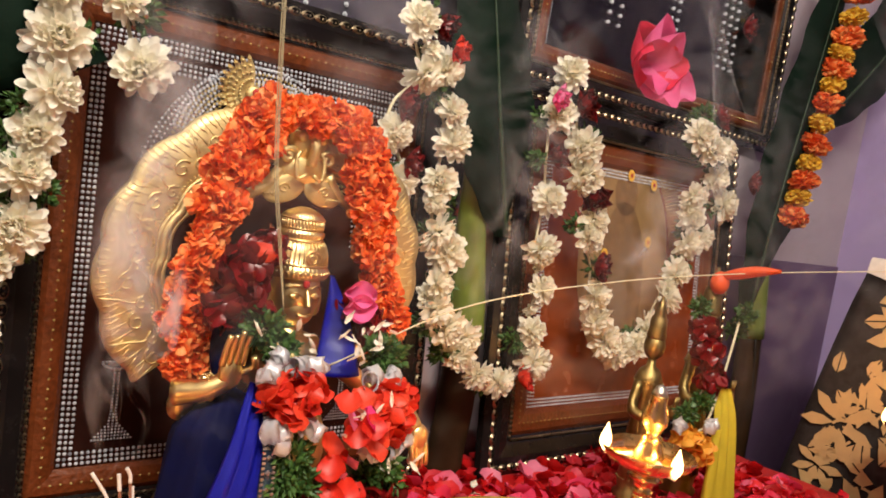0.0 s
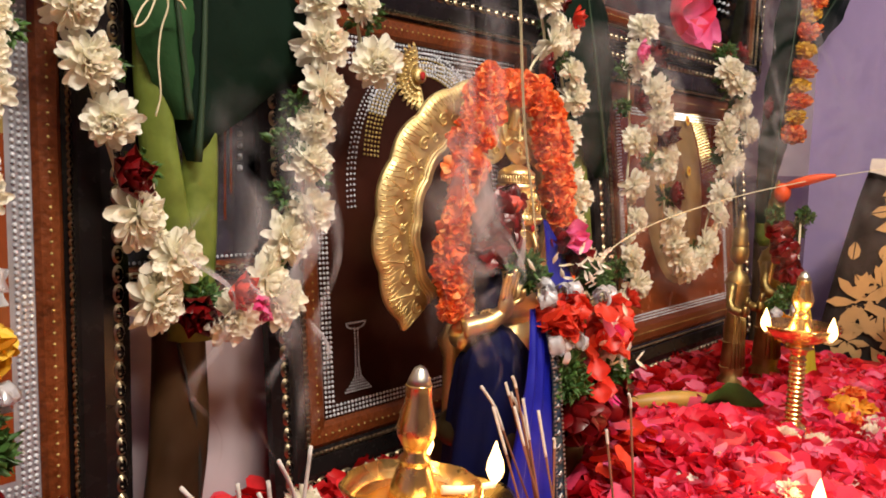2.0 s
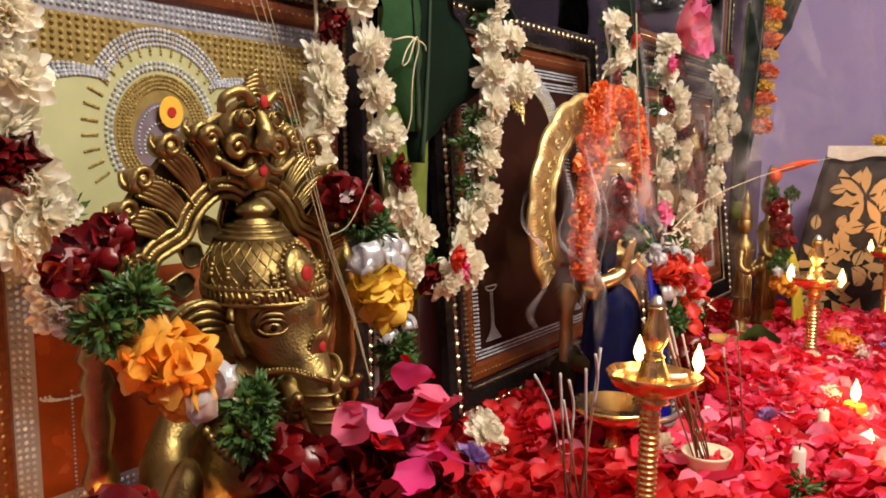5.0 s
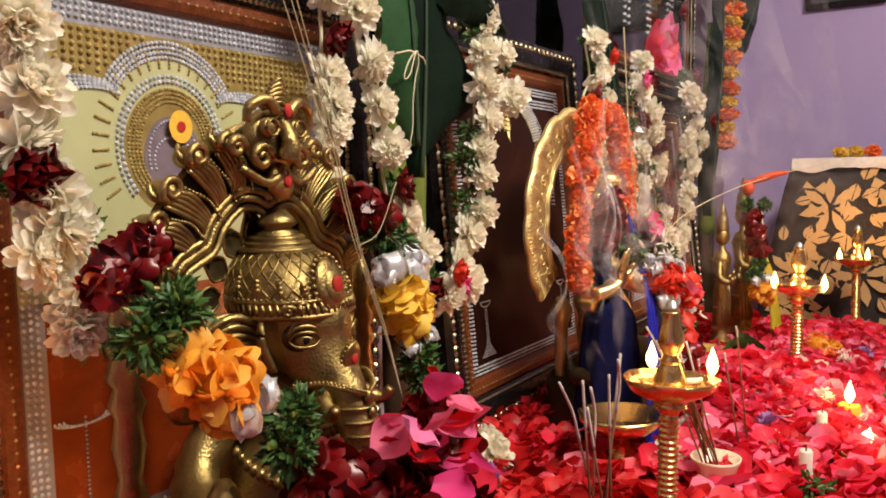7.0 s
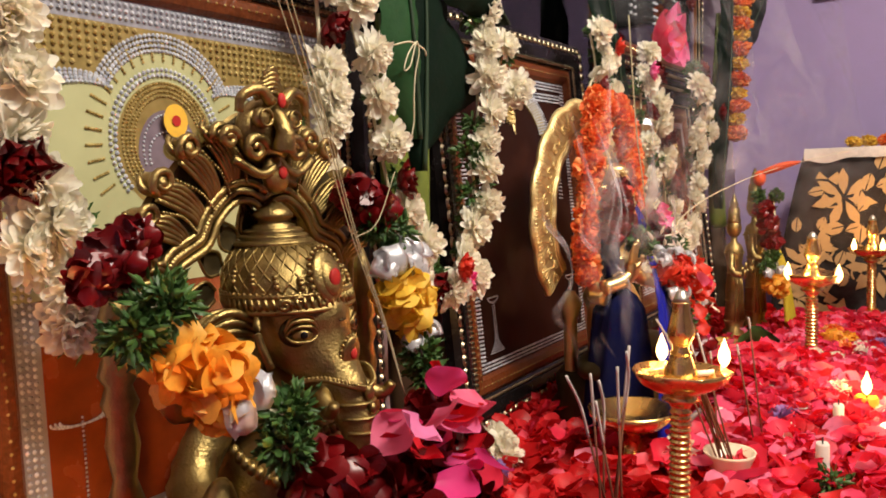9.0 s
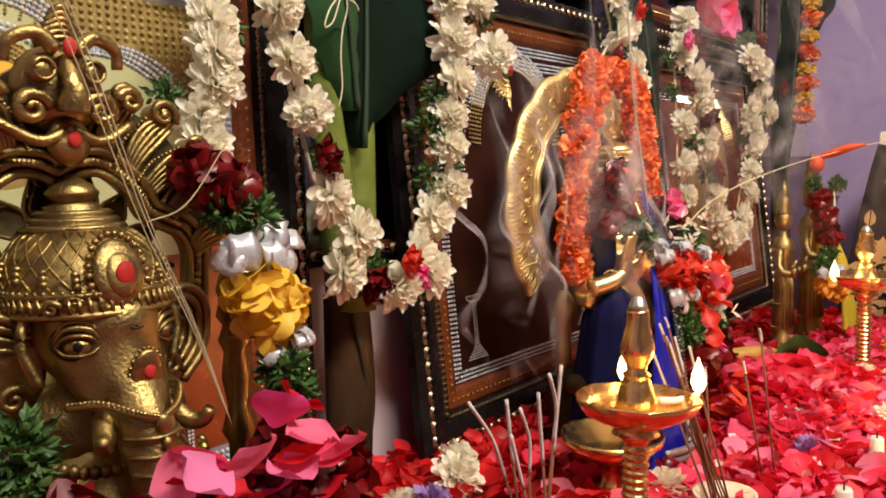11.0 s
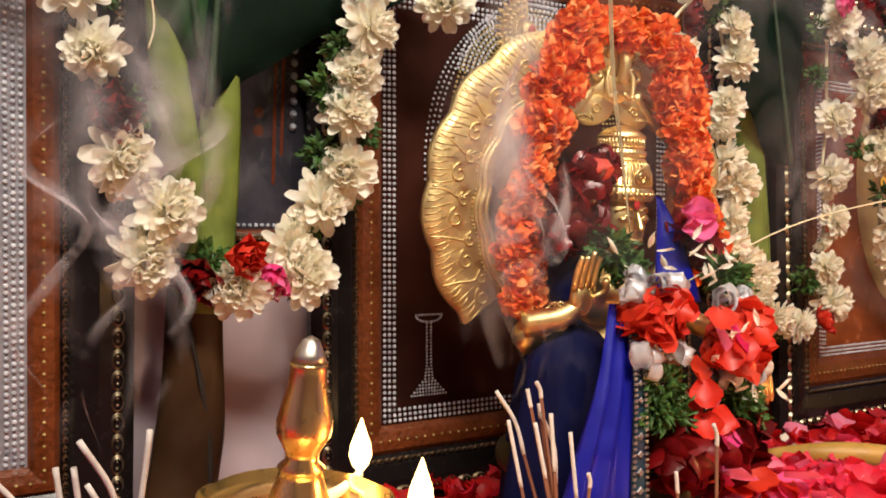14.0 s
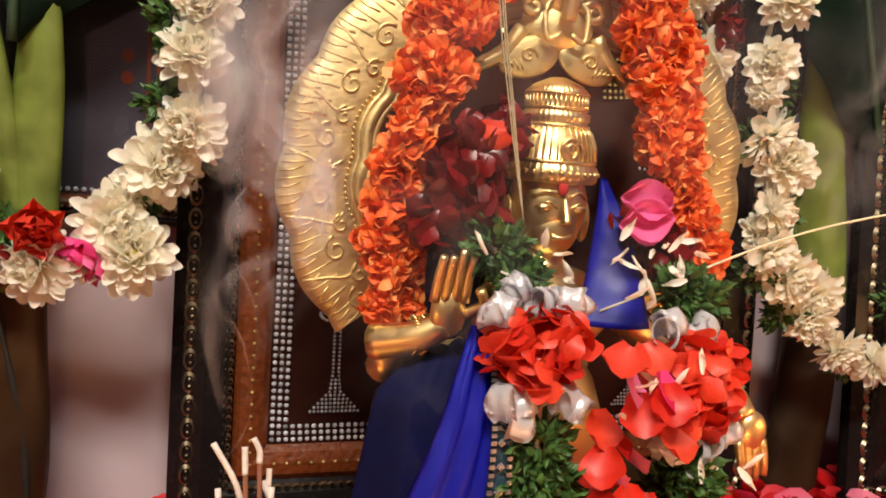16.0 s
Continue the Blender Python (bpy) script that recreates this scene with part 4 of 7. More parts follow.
def blade(bm, axis, left, right, fold=0.02, n=26, thick=0.0012):
    """A leaf blade along a curve; left and right give its half widths along 0..1, hanging from a raised midrib."""
    pts = spline(axis, n)
    rows = []
    for i, p in enumerate(pts):
        u = i / (n - 1)
        d = (pts[min(i + 1, n - 1)] - pts[max(i - 1, 0)]).normalized()
        side = d.cross(Vector((0, -1, 0))).normalized()
        nrm = side.cross(d).normalized()
        row = []
        for j in range(-4, 5):
            q = j / 4
            wd = (left(u) if q < 0 else right(u)) * q
            ripple = 0.004 * math.sin(34 * u + 2 * j) * abs(q)
            row.append(p - side * wd + nrm * (-fold * q * q + ripple))
        rows.append(row)
    for off in (0.0, thick):
        vs = [[bm.verts.new(p + Vector((0, off, 0))) for p in row] for row in rows]
        for a, b in zip(vs, vs[1:]):
            for j in range(8):
                bm.faces.new((a[j], a[j + 1], b[j + 1], b[j]) if off == 0 else (a[j], b[j], b[j + 1], a[j + 1]))
    return pts


def plantain(label, base, stalks, leaves):
    p = thing("plantain_plant", base, label, "plant", "plantain stems tied to the altar")
    bm = bmesh.new()
    top = Vector(stalks[0][0])
    tube(bm, spline([base, (Vector(base) + top) / 2 + Vector((0.006, 0, 0)), top + Vector((0, 0.004, 0.02))], 14), lambda u: 0.036 - 0.010 * u, 16, flat=0.6)
    part("trunk", bm, M_STEM_BROWN, p, "brown dry sheathed trunk")
    b, bm = Vector(base), bmesh.new()
    tube(bm, spline([top + Vector((-0.012, -0.017, 0.0)), top.lerp(b, 0.25) + Vector((0.004, -0.019, 0)), top.lerp(b, 0.55) + Vector((0.020, -0.017, 0)), top.lerp(b, 0.95) + Vector((0.030, -0.012, 0))], 20), lambda u: 0.0022 + 0.0008 * math.sin(19 * u), 6)
    part("sheath_edge", bm, M_SHEATH_EDGE, p, "dark torn edge of the dry sheath")
    for pts, r in ((s[:-1], s[-1]) for s in stalks):
        bm = bmesh.new()
        tube(bm, spline(pts, 18), lambda u, r=r: r * (1.05 - 0.45 * u), 14, flat=0.55)
        part("stalk", bm, M_STEM, p, "pale green leaf stalk")
    for axis, left, right in leaves:
        bm = bmesh.new()
        pts = blade(bm, axis, left, right)
        young = len(axis) == 3
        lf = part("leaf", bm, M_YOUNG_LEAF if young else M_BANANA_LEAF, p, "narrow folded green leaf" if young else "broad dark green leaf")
        bm = bmesh.new()
        tube(bm, [q + Vector((0, -0.0015, 0)) for q in pts], lambda u: 0.004 - 0.003 * u, 6)
        part("midrib", bm, M_RIB, lf)
    return p


plantain("young plantain stem with dark leaves tied between the frames", (0.035, 0.868, 0.742),
         [((0.052, 0.868, 0.96), (0.040, 0.866, 1.08), (0.022, 0.862, 1.20), (0.016, 0.86, 1.34), 0.024),
          ((0.058, 0.860, 0.96), (0.066, 0.858, 1.08), (0.069, 0.856, 1.16), (0.062, 0.85, 1.30), 0.023)],
         [([(0.054, 0.836, 1.144), (0.058, 0.832, 1.24), (0.058, 0.828, 1.34), (0.056, 0.826, 1.46), (0.055, 0.826, 1.58)],
           lambda u: float(np.interp(u, (0, 0.06, 0.20, 0.31, 0.335, 0.42, 0.52, 0.75, 1.0), (0.002, 0.026, 0.100, 0.186, 0.198, 0.138, 0.085, 0.11, 0.09))),
           lambda u: float(np.interp(u, (0, 0.1, 0.4, 1.0), (0.002, 0.014, 0.026, 0.03)))),
          ([(0.046, 0.836, 1.185), (0.024, 0.826, 1.32), (0.006, 0.832, 1.50)],
           lambda u: 0.004 + 0.036 * math.sin(math.pi * min(1, 0.03 + u * 0.9)) ** 0.7, lambda u: 0.004 + 0.034 * math.sin(math.pi * min(1, 0.03 + u * 0.9)) ** 0.7),
          ([(0.03, 0.835, 1.44), (0.09, 0.815, 1.435), (0.16, 0.802, 1.400), (0.232, 0.80, 1.350)],
           lambda u: 0.06 * math.sin(math.pi * (0.1 + 0.9 * u)), lambda u: 0.055 * math.sin(math.pi * (0.1 + 0.9 * u)))])
plantain("plantain stem with drooping leaf behind the flower loop", (0.83, 0.885, 0.742),
         [((0.835, 0.885, 0.96), (0.826, 0.885, 1.05), (0.812, 0.885, 1.15), (0.80, 0.88, 1.30), 0.030)],
         [([(0.845, 0.84, 1.13), (0.80, 0.835, 1.26), (0.765, 0.84, 1.40), (0.72, 0.86, 1.62)],
           lambda u: 0.09 * math.sin(math.pi * min(1, 0.03 + 0.9 * u)), lambda u: 0.07 * math.sin(math.pi * min(1, 0.03 + 0.9 * u)))])
plantain("plantain stem with hanging dark leaves near the wall corner", (1.70, 0.86, 0.60),
         [((1.69, 0.86, 0.96), (1.66, 0.86, 1.15), (1.66, 0.86, 1.35), (1.70, 0.86, 1.60), 0.026)],
         [([(1.60, 0.83, 1.02), (1.60, 0.815, 1.25), (1.64, 0.81, 1.50), (1.74, 0.83, 1.80)],
           lambda u: 0.150 * math.sin(math.pi * min(1, 0.05 + 0.85 * u)), lambda u: 0.07 * math.sin(math.pi * min(1, 0.05 + 0.85 * u))),
          ([(1.72, 0.84, 1.42), (1.84, 0.80, 1.56), (1.95, 0.77, 1.72), (2.05, 0.77, 1.95)],
           lambda u: 0.11 * math.sin(math.pi * min(1, 0.03 + 0.9 * u)), lambda u: 0.10 * math.sin(math.pi * min(1, 0.03 + 0.9 * u)))])
bm = bmesh.new()
tube(bm, spline([(-0.030, 0.816, 1.291), (-0.012, 0.806, 1.296), (0.006, 0.806, 1.294), (0.020, 0.806, 1.290), (0.026, 0.808, 1.284)], 16), 0.0010, 6)
tube(bm, spline([(-0.002, 0.805, 1.296), (-0.016, 0.806, 1.280), (-0.024, 0.806, 1.262), (-0.014, 0.804, 1.268), (0.000, 0.804, 1.297), (0.008, 0.806, 1.285), (0.002, 0.808, 1.262), (0.000, 0.810, 1.235), (0.004, 0.814, 1.205), (0.000, 0.816, 1.185)], 44), 0.0009, 6)
solid("tied_string", bm, M_THREAD, "pale cotton string knotted round the plantain stem", "string")

# ---- elephant-headed brass idol ----


def scroll(bm, at, along, out, size, turns=1.4, r=0.004, mat=0):
    """A tapering spiral in the plane of two directions."""
    pts = []
    for i in range(20):
        u = i / 19
        a = turns * 2 * math.pi * u
        rad = size * (1 - 0.85 * u)
        pts.append(at + along * (rad * math.sin(a) * 0.9) + out * (size - rad * math.cos(a)))
    tube(bm, pts, lambda u: r * (1 - 0.4 * u), 6, mat)


def beads(bm, pts, r, mat=0):
    for p in pts:
        bmesh.ops.create_icosphere(bm, subdivisions=1, radius=r, matrix=Matrix.Translation(p))


bm = bmesh.new()
gx, gy = -0.317, 0.730
lathe(bm, [(0.115, 0.742), (0.12, 0.752), (0.10, 0.765), (0.105, 0.785), (0.095, 0.80)], 32, Matrix.Translation((gx, gy, 0)))
ball(bm, (gx, gy, 0.872), (0.078, 0.066, 0.082))
ball(bm, (gx, gy, 0.945), (0.070, 0.045, 0.040))
for sx in (-1, 1):
    ball(bm, (gx + sx * 0.075, gy - 0.02, 0.822), (0.055, 0.06, 0.026), turn(0, 0, sx * 0.5))
    if sx > 0:
        continue
    tube(bm, spline([(gx + sx * 0.062, gy, 0.955), (gx + sx * 0.10, gy - 0.01, 0.91), (gx + sx * 0.105, gy - 0.05, 0.885)], 12), 0.019, 12)
    ball(bm, (gx + sx * 0.105, gy - 0.06, 0.895), (0.016, 0.014, 0.024))
    tube(bm, spline([(gx + sx * 0.060, gy + 0.01, 0.96), (gx + sx * 0.112, gy + 0.01, 0.955), (gx + sx * 0.118, gy, 1.0)], 12), 0.015, 12)
    beads(bm, [Vector((gx + sx * 0.10, gy - 0.05 + 0.019 * math.cos(a), 0.884 + 0.019 * math.sin(a))) for a in np.linspace(0, 6.1, 14)], 0.004)
beads(bm, [Vector((gx + 0.060 * math.sin(a), gy - 0.040 * math.cos(a) - 0.01, 0.945 - 0.022 * math.cos(a))) for a in np.linspace(-1.4, 1.4, 26)], 0.0042)
beads(bm, [Vector((gx + 0.070 * math.sin(a), gy - 0.055 * math.cos(a) - 0.01, 0.925 - 0.030 * math.cos(a))) for a in np.linspace(-1.4, 1.4, 28)], 0.0045)
for v in bm.verts:
    k = max(0.0, min(1.0, (v.co.z - 0.895) / 0.055))
    f = 1 - 0.15 * k
    px, py = (v.co.x - gx) * f, (v.co.y - gy) * f
    ca, sa = math.cos(-0.20), math.sin(-0.20)
    v.co = Vector((gx + ca * px - sa * py, gy + sa * px + ca * py, 1.058 + (v.co.z - 1.058) * f))


def loft(bm, sections, seg=40, mat=0):
    """A skin over oval sections: (centre, half width along x, half depth along y, front narrowing)."""
    rings = []
    for c, hw, hd, narrow in sections:
        ring = []
        for i in range(seg):
            a = 2 * math.pi * i / seg
            front = max(0.0, -math.sin(a))
            ring.append(bm.verts.new(Vector(c) + Vector((hw * math.cos(a) * (1 - narrow * front), hd * math.sin(a), 0))))
        rings.append(ring)
    for lo, hi in zip(rings, rings[1:]):
        for i in range(seg):
            bm.faces.new((lo[i], lo[(i + 1) % seg], hi[(i + 1) % seg], hi[i])).material_index = mat
    bm.faces.new(rings[0][::-1]).material_index = mat
    bm.faces.new(rings[-1]).material_index = mat


# head with a broad smooth brow that runs down into the trunk
hx = -0.321
face = spline([(1.058, 0.684, 0.764), (1.042, 0.669, 0.768), (1.030, 0.664, 0.768), (1.017, 0.664, 0.764), (1.004, 0.661, 0.752), (0.991, 0.655, 0.735), (0.979, 0.648, 0.712), (0.966, 0.642, 0.690), (0.948, 0.637, 0.672), (0.928, 0.632, 0.662), (0.908, 0.629, 0.656)], 40)
wide = spline([(0.040, 0, 0), (0.0405, 0, 0), (0.041, 0, 0), (0.040, 0, 0), (0.037, 0, 0), (0.031, 0, 0), (0.0245, 0, 0), (0.0195, 0, 0), (0.0165, 0, 0), (0.0145, 0, 0), (0.0130, 0, 0)], 40)
ridge = (lambda k: 1 + (0.035 * math.sin(k * 2.1) if k > 27 else 0))
loft(bm, [((hx, (p.y + p.z) / 2, p.x), w.x * ridge(k), (p.z - p.y) / 2 * ridge(k), 0.16) for k, (p, w) in enumerate(zip(face, wide))][::-1])
tube(bm, spline([(hx, 0.643, 0.915), (hx + 0.004, 0.640, 0.892), (hx + 0.020, 0.634, 0.876), (hx + 0.042, 0.634, 0.878), (hx + 0.050, 0.638, 0.893), (hx + 0.040, 0.640, 0.900)], 26), lambda u: 0.0135 - 0.006 * u, 16)
for sx in (-1, 1):
    e = Vector((hx + sx * 0.0265, 0.6835, 1.018))
    # hollow eye socket, ball, lids and brow folds
    sock = turn(0, 0, sx * 0.62)
    # The socket's hollow shade comes from the near-black colour.
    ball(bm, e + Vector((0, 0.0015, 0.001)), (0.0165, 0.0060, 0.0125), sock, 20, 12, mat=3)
    ball(bm, e + sock @ Vector((0, -0.0030, -0.0005)), (0.0085, 0.0058, 0.0062), sock, 18, 12)
    ball(bm, e + sock @ Vector((-sx * 0.0005, -0.0083, -0.0005)), (0.0030, 0.0012, 0.0032), sock, 12, 8, mat=2)

    def lid(pts, r):
        tube(bm, spline([e + sock @ Vector(p) for p in pts], 14), lambda u: r * (0.45 + 0.55 * math.sin(math.pi * u)), 8)
    for high, low, thick, back in ((0.0066, 0, 0.0016, 0.0072), (-0.0070, 0, 0.0013, 0.0066), (0.0112, 0.002, 0.0019, 0.0052), (0.0150, 0.004, 0.0016, 0.0040)):
        reach = 0.0128 + 0.25 * low
        lid([(-reach, -0.0035, low - 0.001), (-0.5 * reach, -back, low * 0.3 + high * 0.8), (0.5 * reach, -back, low * 0.3 + high * 0.8), (reach, -0.0035, low - 0.001)], thick)
    # fan-shaped ear with curled ridges
    c = Vector((hx + sx * 0.061, 0.724, 1.004))
    ball(bm, c + Vector((0, 0.005, 0)), (0.031, 0.005, 0.036), turn(0, sx * 0.2, sx * 0.45), 24, 14)
    for k in range(4):
        q = 1 - 0.22 * k
        tube(bm, spline([c + Vector((-sx * 0.024, -0.008 + 0.001 * k, 0.020 * q)), c + Vector((sx * 0.006 * q, -0.006 + 0.001 * k, 0.034 * q)), c + Vector((sx * 0.030 * q, 0.004, 0.018 * q)),
                         c + Vector((sx * 0.026 * q, 0.003, -0.014 * q)), c + Vector((sx * 0.004 * q, -0.003, -0.034 * q))], 22), 0.0036 - 0.0004 * k, 8)
    scroll(bm, c + Vector((-sx * 0.018, -0.011, -0.020)), Vector((0, 0, 1)), Vector((sx, 0.3, 0)), 0.010, 1.3, 0.0032)
    # temple band between ear and crown, beaded cord round the trunk, tusk
    tube(bm, spline([(hx + sx * 0.046, 0.708, 1.036), (hx + sx * 0.052, 0.704, 1.018), (hx + sx * 0.044, 0.700, 0.992)], 12), 0.0034, 8)
    cord = spline([(hx + sx * 0.034, 0.690, 0.979), (hx + sx * 0.026, 0.664, 0.983), (hx + sx * 0.013, 0.646, 0.977), (hx, 0.6415, 0.972)], 24)
    tube(bm, cord, 0.0026, 8)
    beads(bm, [p + Vector((0, -0.0012, 0.0018)) for p in cord], 0.0019)
    tube(bm, spline([(hx + sx * 0.020, 0.672, 0.972), (hx + sx * 0.028, 0.658, 0.962), (hx + sx * 0.033, 0.650, 0.962), (hx + sx * 0.036, 0.645, 0.969)], 14), lambda u: 0.0074 * (1.0 - 0.45 * u), 12)
for k in range(5):
    z = 0.962 - 0.011 * k
    tube(bm, [Vector((hx + (0.0185 - 0.0012 * k) * math.sin(a), 0.664 - 0.004 * k - (0.0245 - 0.0012 * k) * math.cos(a), z)) for a in np.linspace(-1.3, 1.3, 14)], 0.0016, 6)
ball(bm, (hx, 0.6400, 0.970), (0.005, 0.003, 0.006))
ball(bm, (hx, 0.6375, 0.958), (0.0035, 0.003, 0.0045))
# leaf-shaped plaque on the trunk, with a vermilion spot
ball(bm, (hx + 0.002, 0.6590, 0.998), (0.0105, 0.0035, 0.0150), turn(0.20, 0, 0), 18, 12)
beads(bm, [Vector((hx + 0.002 + 0.0105 * math.cos(a), 0.6575 - 0.003 * math.sin(a) + 0.003, 0.998 + 0.0152 * math.sin(a))) for a in np.linspace(0, 6.0, 22)], 0.0016)
ball(bm, (hx + 0.002, 0.6555, 0.999), (0.0040, 0.0016, 0.0048), seg=10, rings=6, mat=1)
# three scratched strokes on the brow
for k in (-1, 0, 1):
    tube(bm, [(hx + 0.0042 * k, 0.6640 + 0.0008 * abs(k), 1.026), (hx + 0.0042 * k, 0.6655 + 0.0008 * abs(k), 1.034)], 0.0006, 5, mat=3)
tube(bm, [(hx - 0.0042, 0.6640, 1.026), (hx, 0.6628, 1.0255), (hx + 0.0042, 0.6640, 1.026)], 0.0006, 5, mat=3)


def crown_at(a, z, out=0.0):
    """A place on the crown's dome, which leans a little back."""
    r = float(np.interp(z, (1.036, 1.041, 1.048, 1.058, 1.068, 1.078, 1.086), (0.0505, 0.0520, 0.0512, 0.0500, 0.0465, 0.0390, 0.0290))) + out
    return Vector((hx + r * math.cos(a), 0.7195 + 0.25 * (z - 1.036) + r * math.sin(a), z))


rings = [[bm.verts.new(crown_at(2 * math.pi * i / 48, z)) for i in range(48)] for z in np.linspace(1.034, 1.086, 16)]
for lo, hi in zip(rings, rings[1:]):
    for i in range(48):
        bm.faces.new((lo[i], lo[(i + 1) % 48], hi[(i + 1) % 48], hi[i]))
for k in range(26):
    for way in (-1, 1):
        tube(bm, [crown_at(2 * math.pi * k / 26 + way * 0.55 * u, 1.050 + 0.034 * u, 0.0002) for u in np.linspace(0, 1, 8)], 0.0009, 5)
for z, r in ((1.0355, 0.0024), (1.0475, 0.0020)):
    tube(bm, [crown_at(a, z, 0.0005) for a in np.linspace(0, 2 * math.pi, 60)], r, 7)
for k in range(56):
    a = 2 * math.pi * k / 56
    tube(bm, [crown_at(a, z, 0.0008) for z in (1.037, 1.0415, 1.046)], 0.0017, 5)
beads(bm, [crown_at(a, 1.0495, 0.001) for a in np.linspace(0, 6.2, 60)], 0.0018)
lathe(bm, [(0.031, 1.083), (0.0335, 1.0855), (0.031, 1.0880), (0.0265, 1.0885), (0.0290, 1.0905), (0.0265, 1.0925), (0.0225, 1.0930), (0.0250, 1.0950), (0.0225, 1.0970), (0.0175, 1.0975), (0.0185, 1.0995), (0.0125, 1.1015),
           (0.0120, 1.1030), (0.0165, 1.1060), (0.0170, 1.1085), (0.0130, 1.1130), (0.0070, 1.1175), (0.0015, 1.1205)], 40, Matrix.Translation((hx, 0.7345, 0)))
# front plaque of the crown
pc = Vector((hx - 0.003, 0.6725, 1.057))
ball(bm, pc + Vector((0, 0.003, 0.002)), (0.0165, 0.006, 0.0215), turn(-0.28, 0, 0), 22, 14)
ball(bm, pc + Vector((0, 0.000, 0.001)), (0.0110, 0.006, 0.0150), turn(-0.28, 0, 0), 22, 14)
for k in range(26):
    a = 2 * math.pi * k / 26
    beads(bm, [pc + Vector((0.0185 * math.cos(a), 0.0035 + 0.006 * math.sin(a), 0.002 + 0.0240 * math.sin(a)))], 0.0026)
for sx in (-1, 1):
    for k in range(3):
        scroll(bm, pc + Vector((sx * (0.010 + 0.012 * k), 0.0005 + 0.0042 * k, -0.014 - 0.001 * k)), Vector((0, 0, 1)), Vector((sx, 0.35 + 0.2 * k, 0)).normalized(), 0.0068 - 0.0008 * k, 1.4, 0.0022)
    for k in range(4):
        a = -math.pi / 2 + sx * (0.55 + 0.36 * k)
        beads(bm, [crown_at(a, 1.053 + 0.0035 * j + 0.002 * k, 0.0015) for j in range(3)], 0.0028)
ball(bm, pc + Vector((0, -0.0052, 0.002)), (0.0064, 0.0026, 0.0078), seg=12, rings=8, mat=1)
# pointed petals round the back of the head
for sx in (-1, 1):
    for k in range(5):
        a = math.radians(8 + 24 * k)
        d = Vector((sx * math.cos(a), 0, math.sin(a)))
        b = Vector((hx, 0.752, 1.040)) + d * 0.050
        # Petal faces coloured dark to stand for shade behind the head.
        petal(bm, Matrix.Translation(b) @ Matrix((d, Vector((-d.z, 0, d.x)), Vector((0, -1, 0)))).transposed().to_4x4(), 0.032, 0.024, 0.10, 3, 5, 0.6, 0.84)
        side = Vector((-d.z, 0, d.x))
        for q in (-1, 1):
            tube(bm, spline([b + side * 0.004 * q, b + d * 0.012 + side * 0.0105 * q + Vector((0, -0.002, 0)), b + d * 0.031 + Vector((0, -0.003, 0))], 9), 0.0014, 5)
solid("elephant_headed_statue", bm, [M_ANTIQUE, M_KUMKUM, M_BLACK, M_SHADE_PATINA], "antique brass elephant-headed seated statue with tiered crown", "statue")

# arch behind it: a beaded three-lobed band, ridged fronds with curled heads, a crest mask
arch = thing("ornamental_arch", (-0.327, 0.745, 0.742), "carved antique brass arch with scrolls and a crest mask", "arch")
ARCH_MATS = [M_ANTIQUE, M_KUMKUM, M_SHADE_PATINA]
acx, acy = -0.327, 0.745
half = spline([(0.0, 0, 1.121), (0.012, 0, 1.127), (0.028, 0, 1.128), (0.043, 0, 1.120), (0.056, 0, 1.107), (0.064, 0, 1.093), (0.078, 0, 1.086), (0.092, 0, 1.078), (0.100, 0, 1.060), (0.098, 0, 1.030), (0.094, 0, 0.995)], 44)
rim = spline([(0.0, 0, 1.196), (0.024, 0, 1.186), (0.046, 0, 1.168), (0.062, 0, 1.160), (0.076, 0, 1.152), (0.090, 0, 1.136), (0.104, 0, 1.124), (0.114, 0, 1.102), (0.116, 0, 1.070), (0.112, 0, 1.035), (0.106, 0, 0.995)], 44)
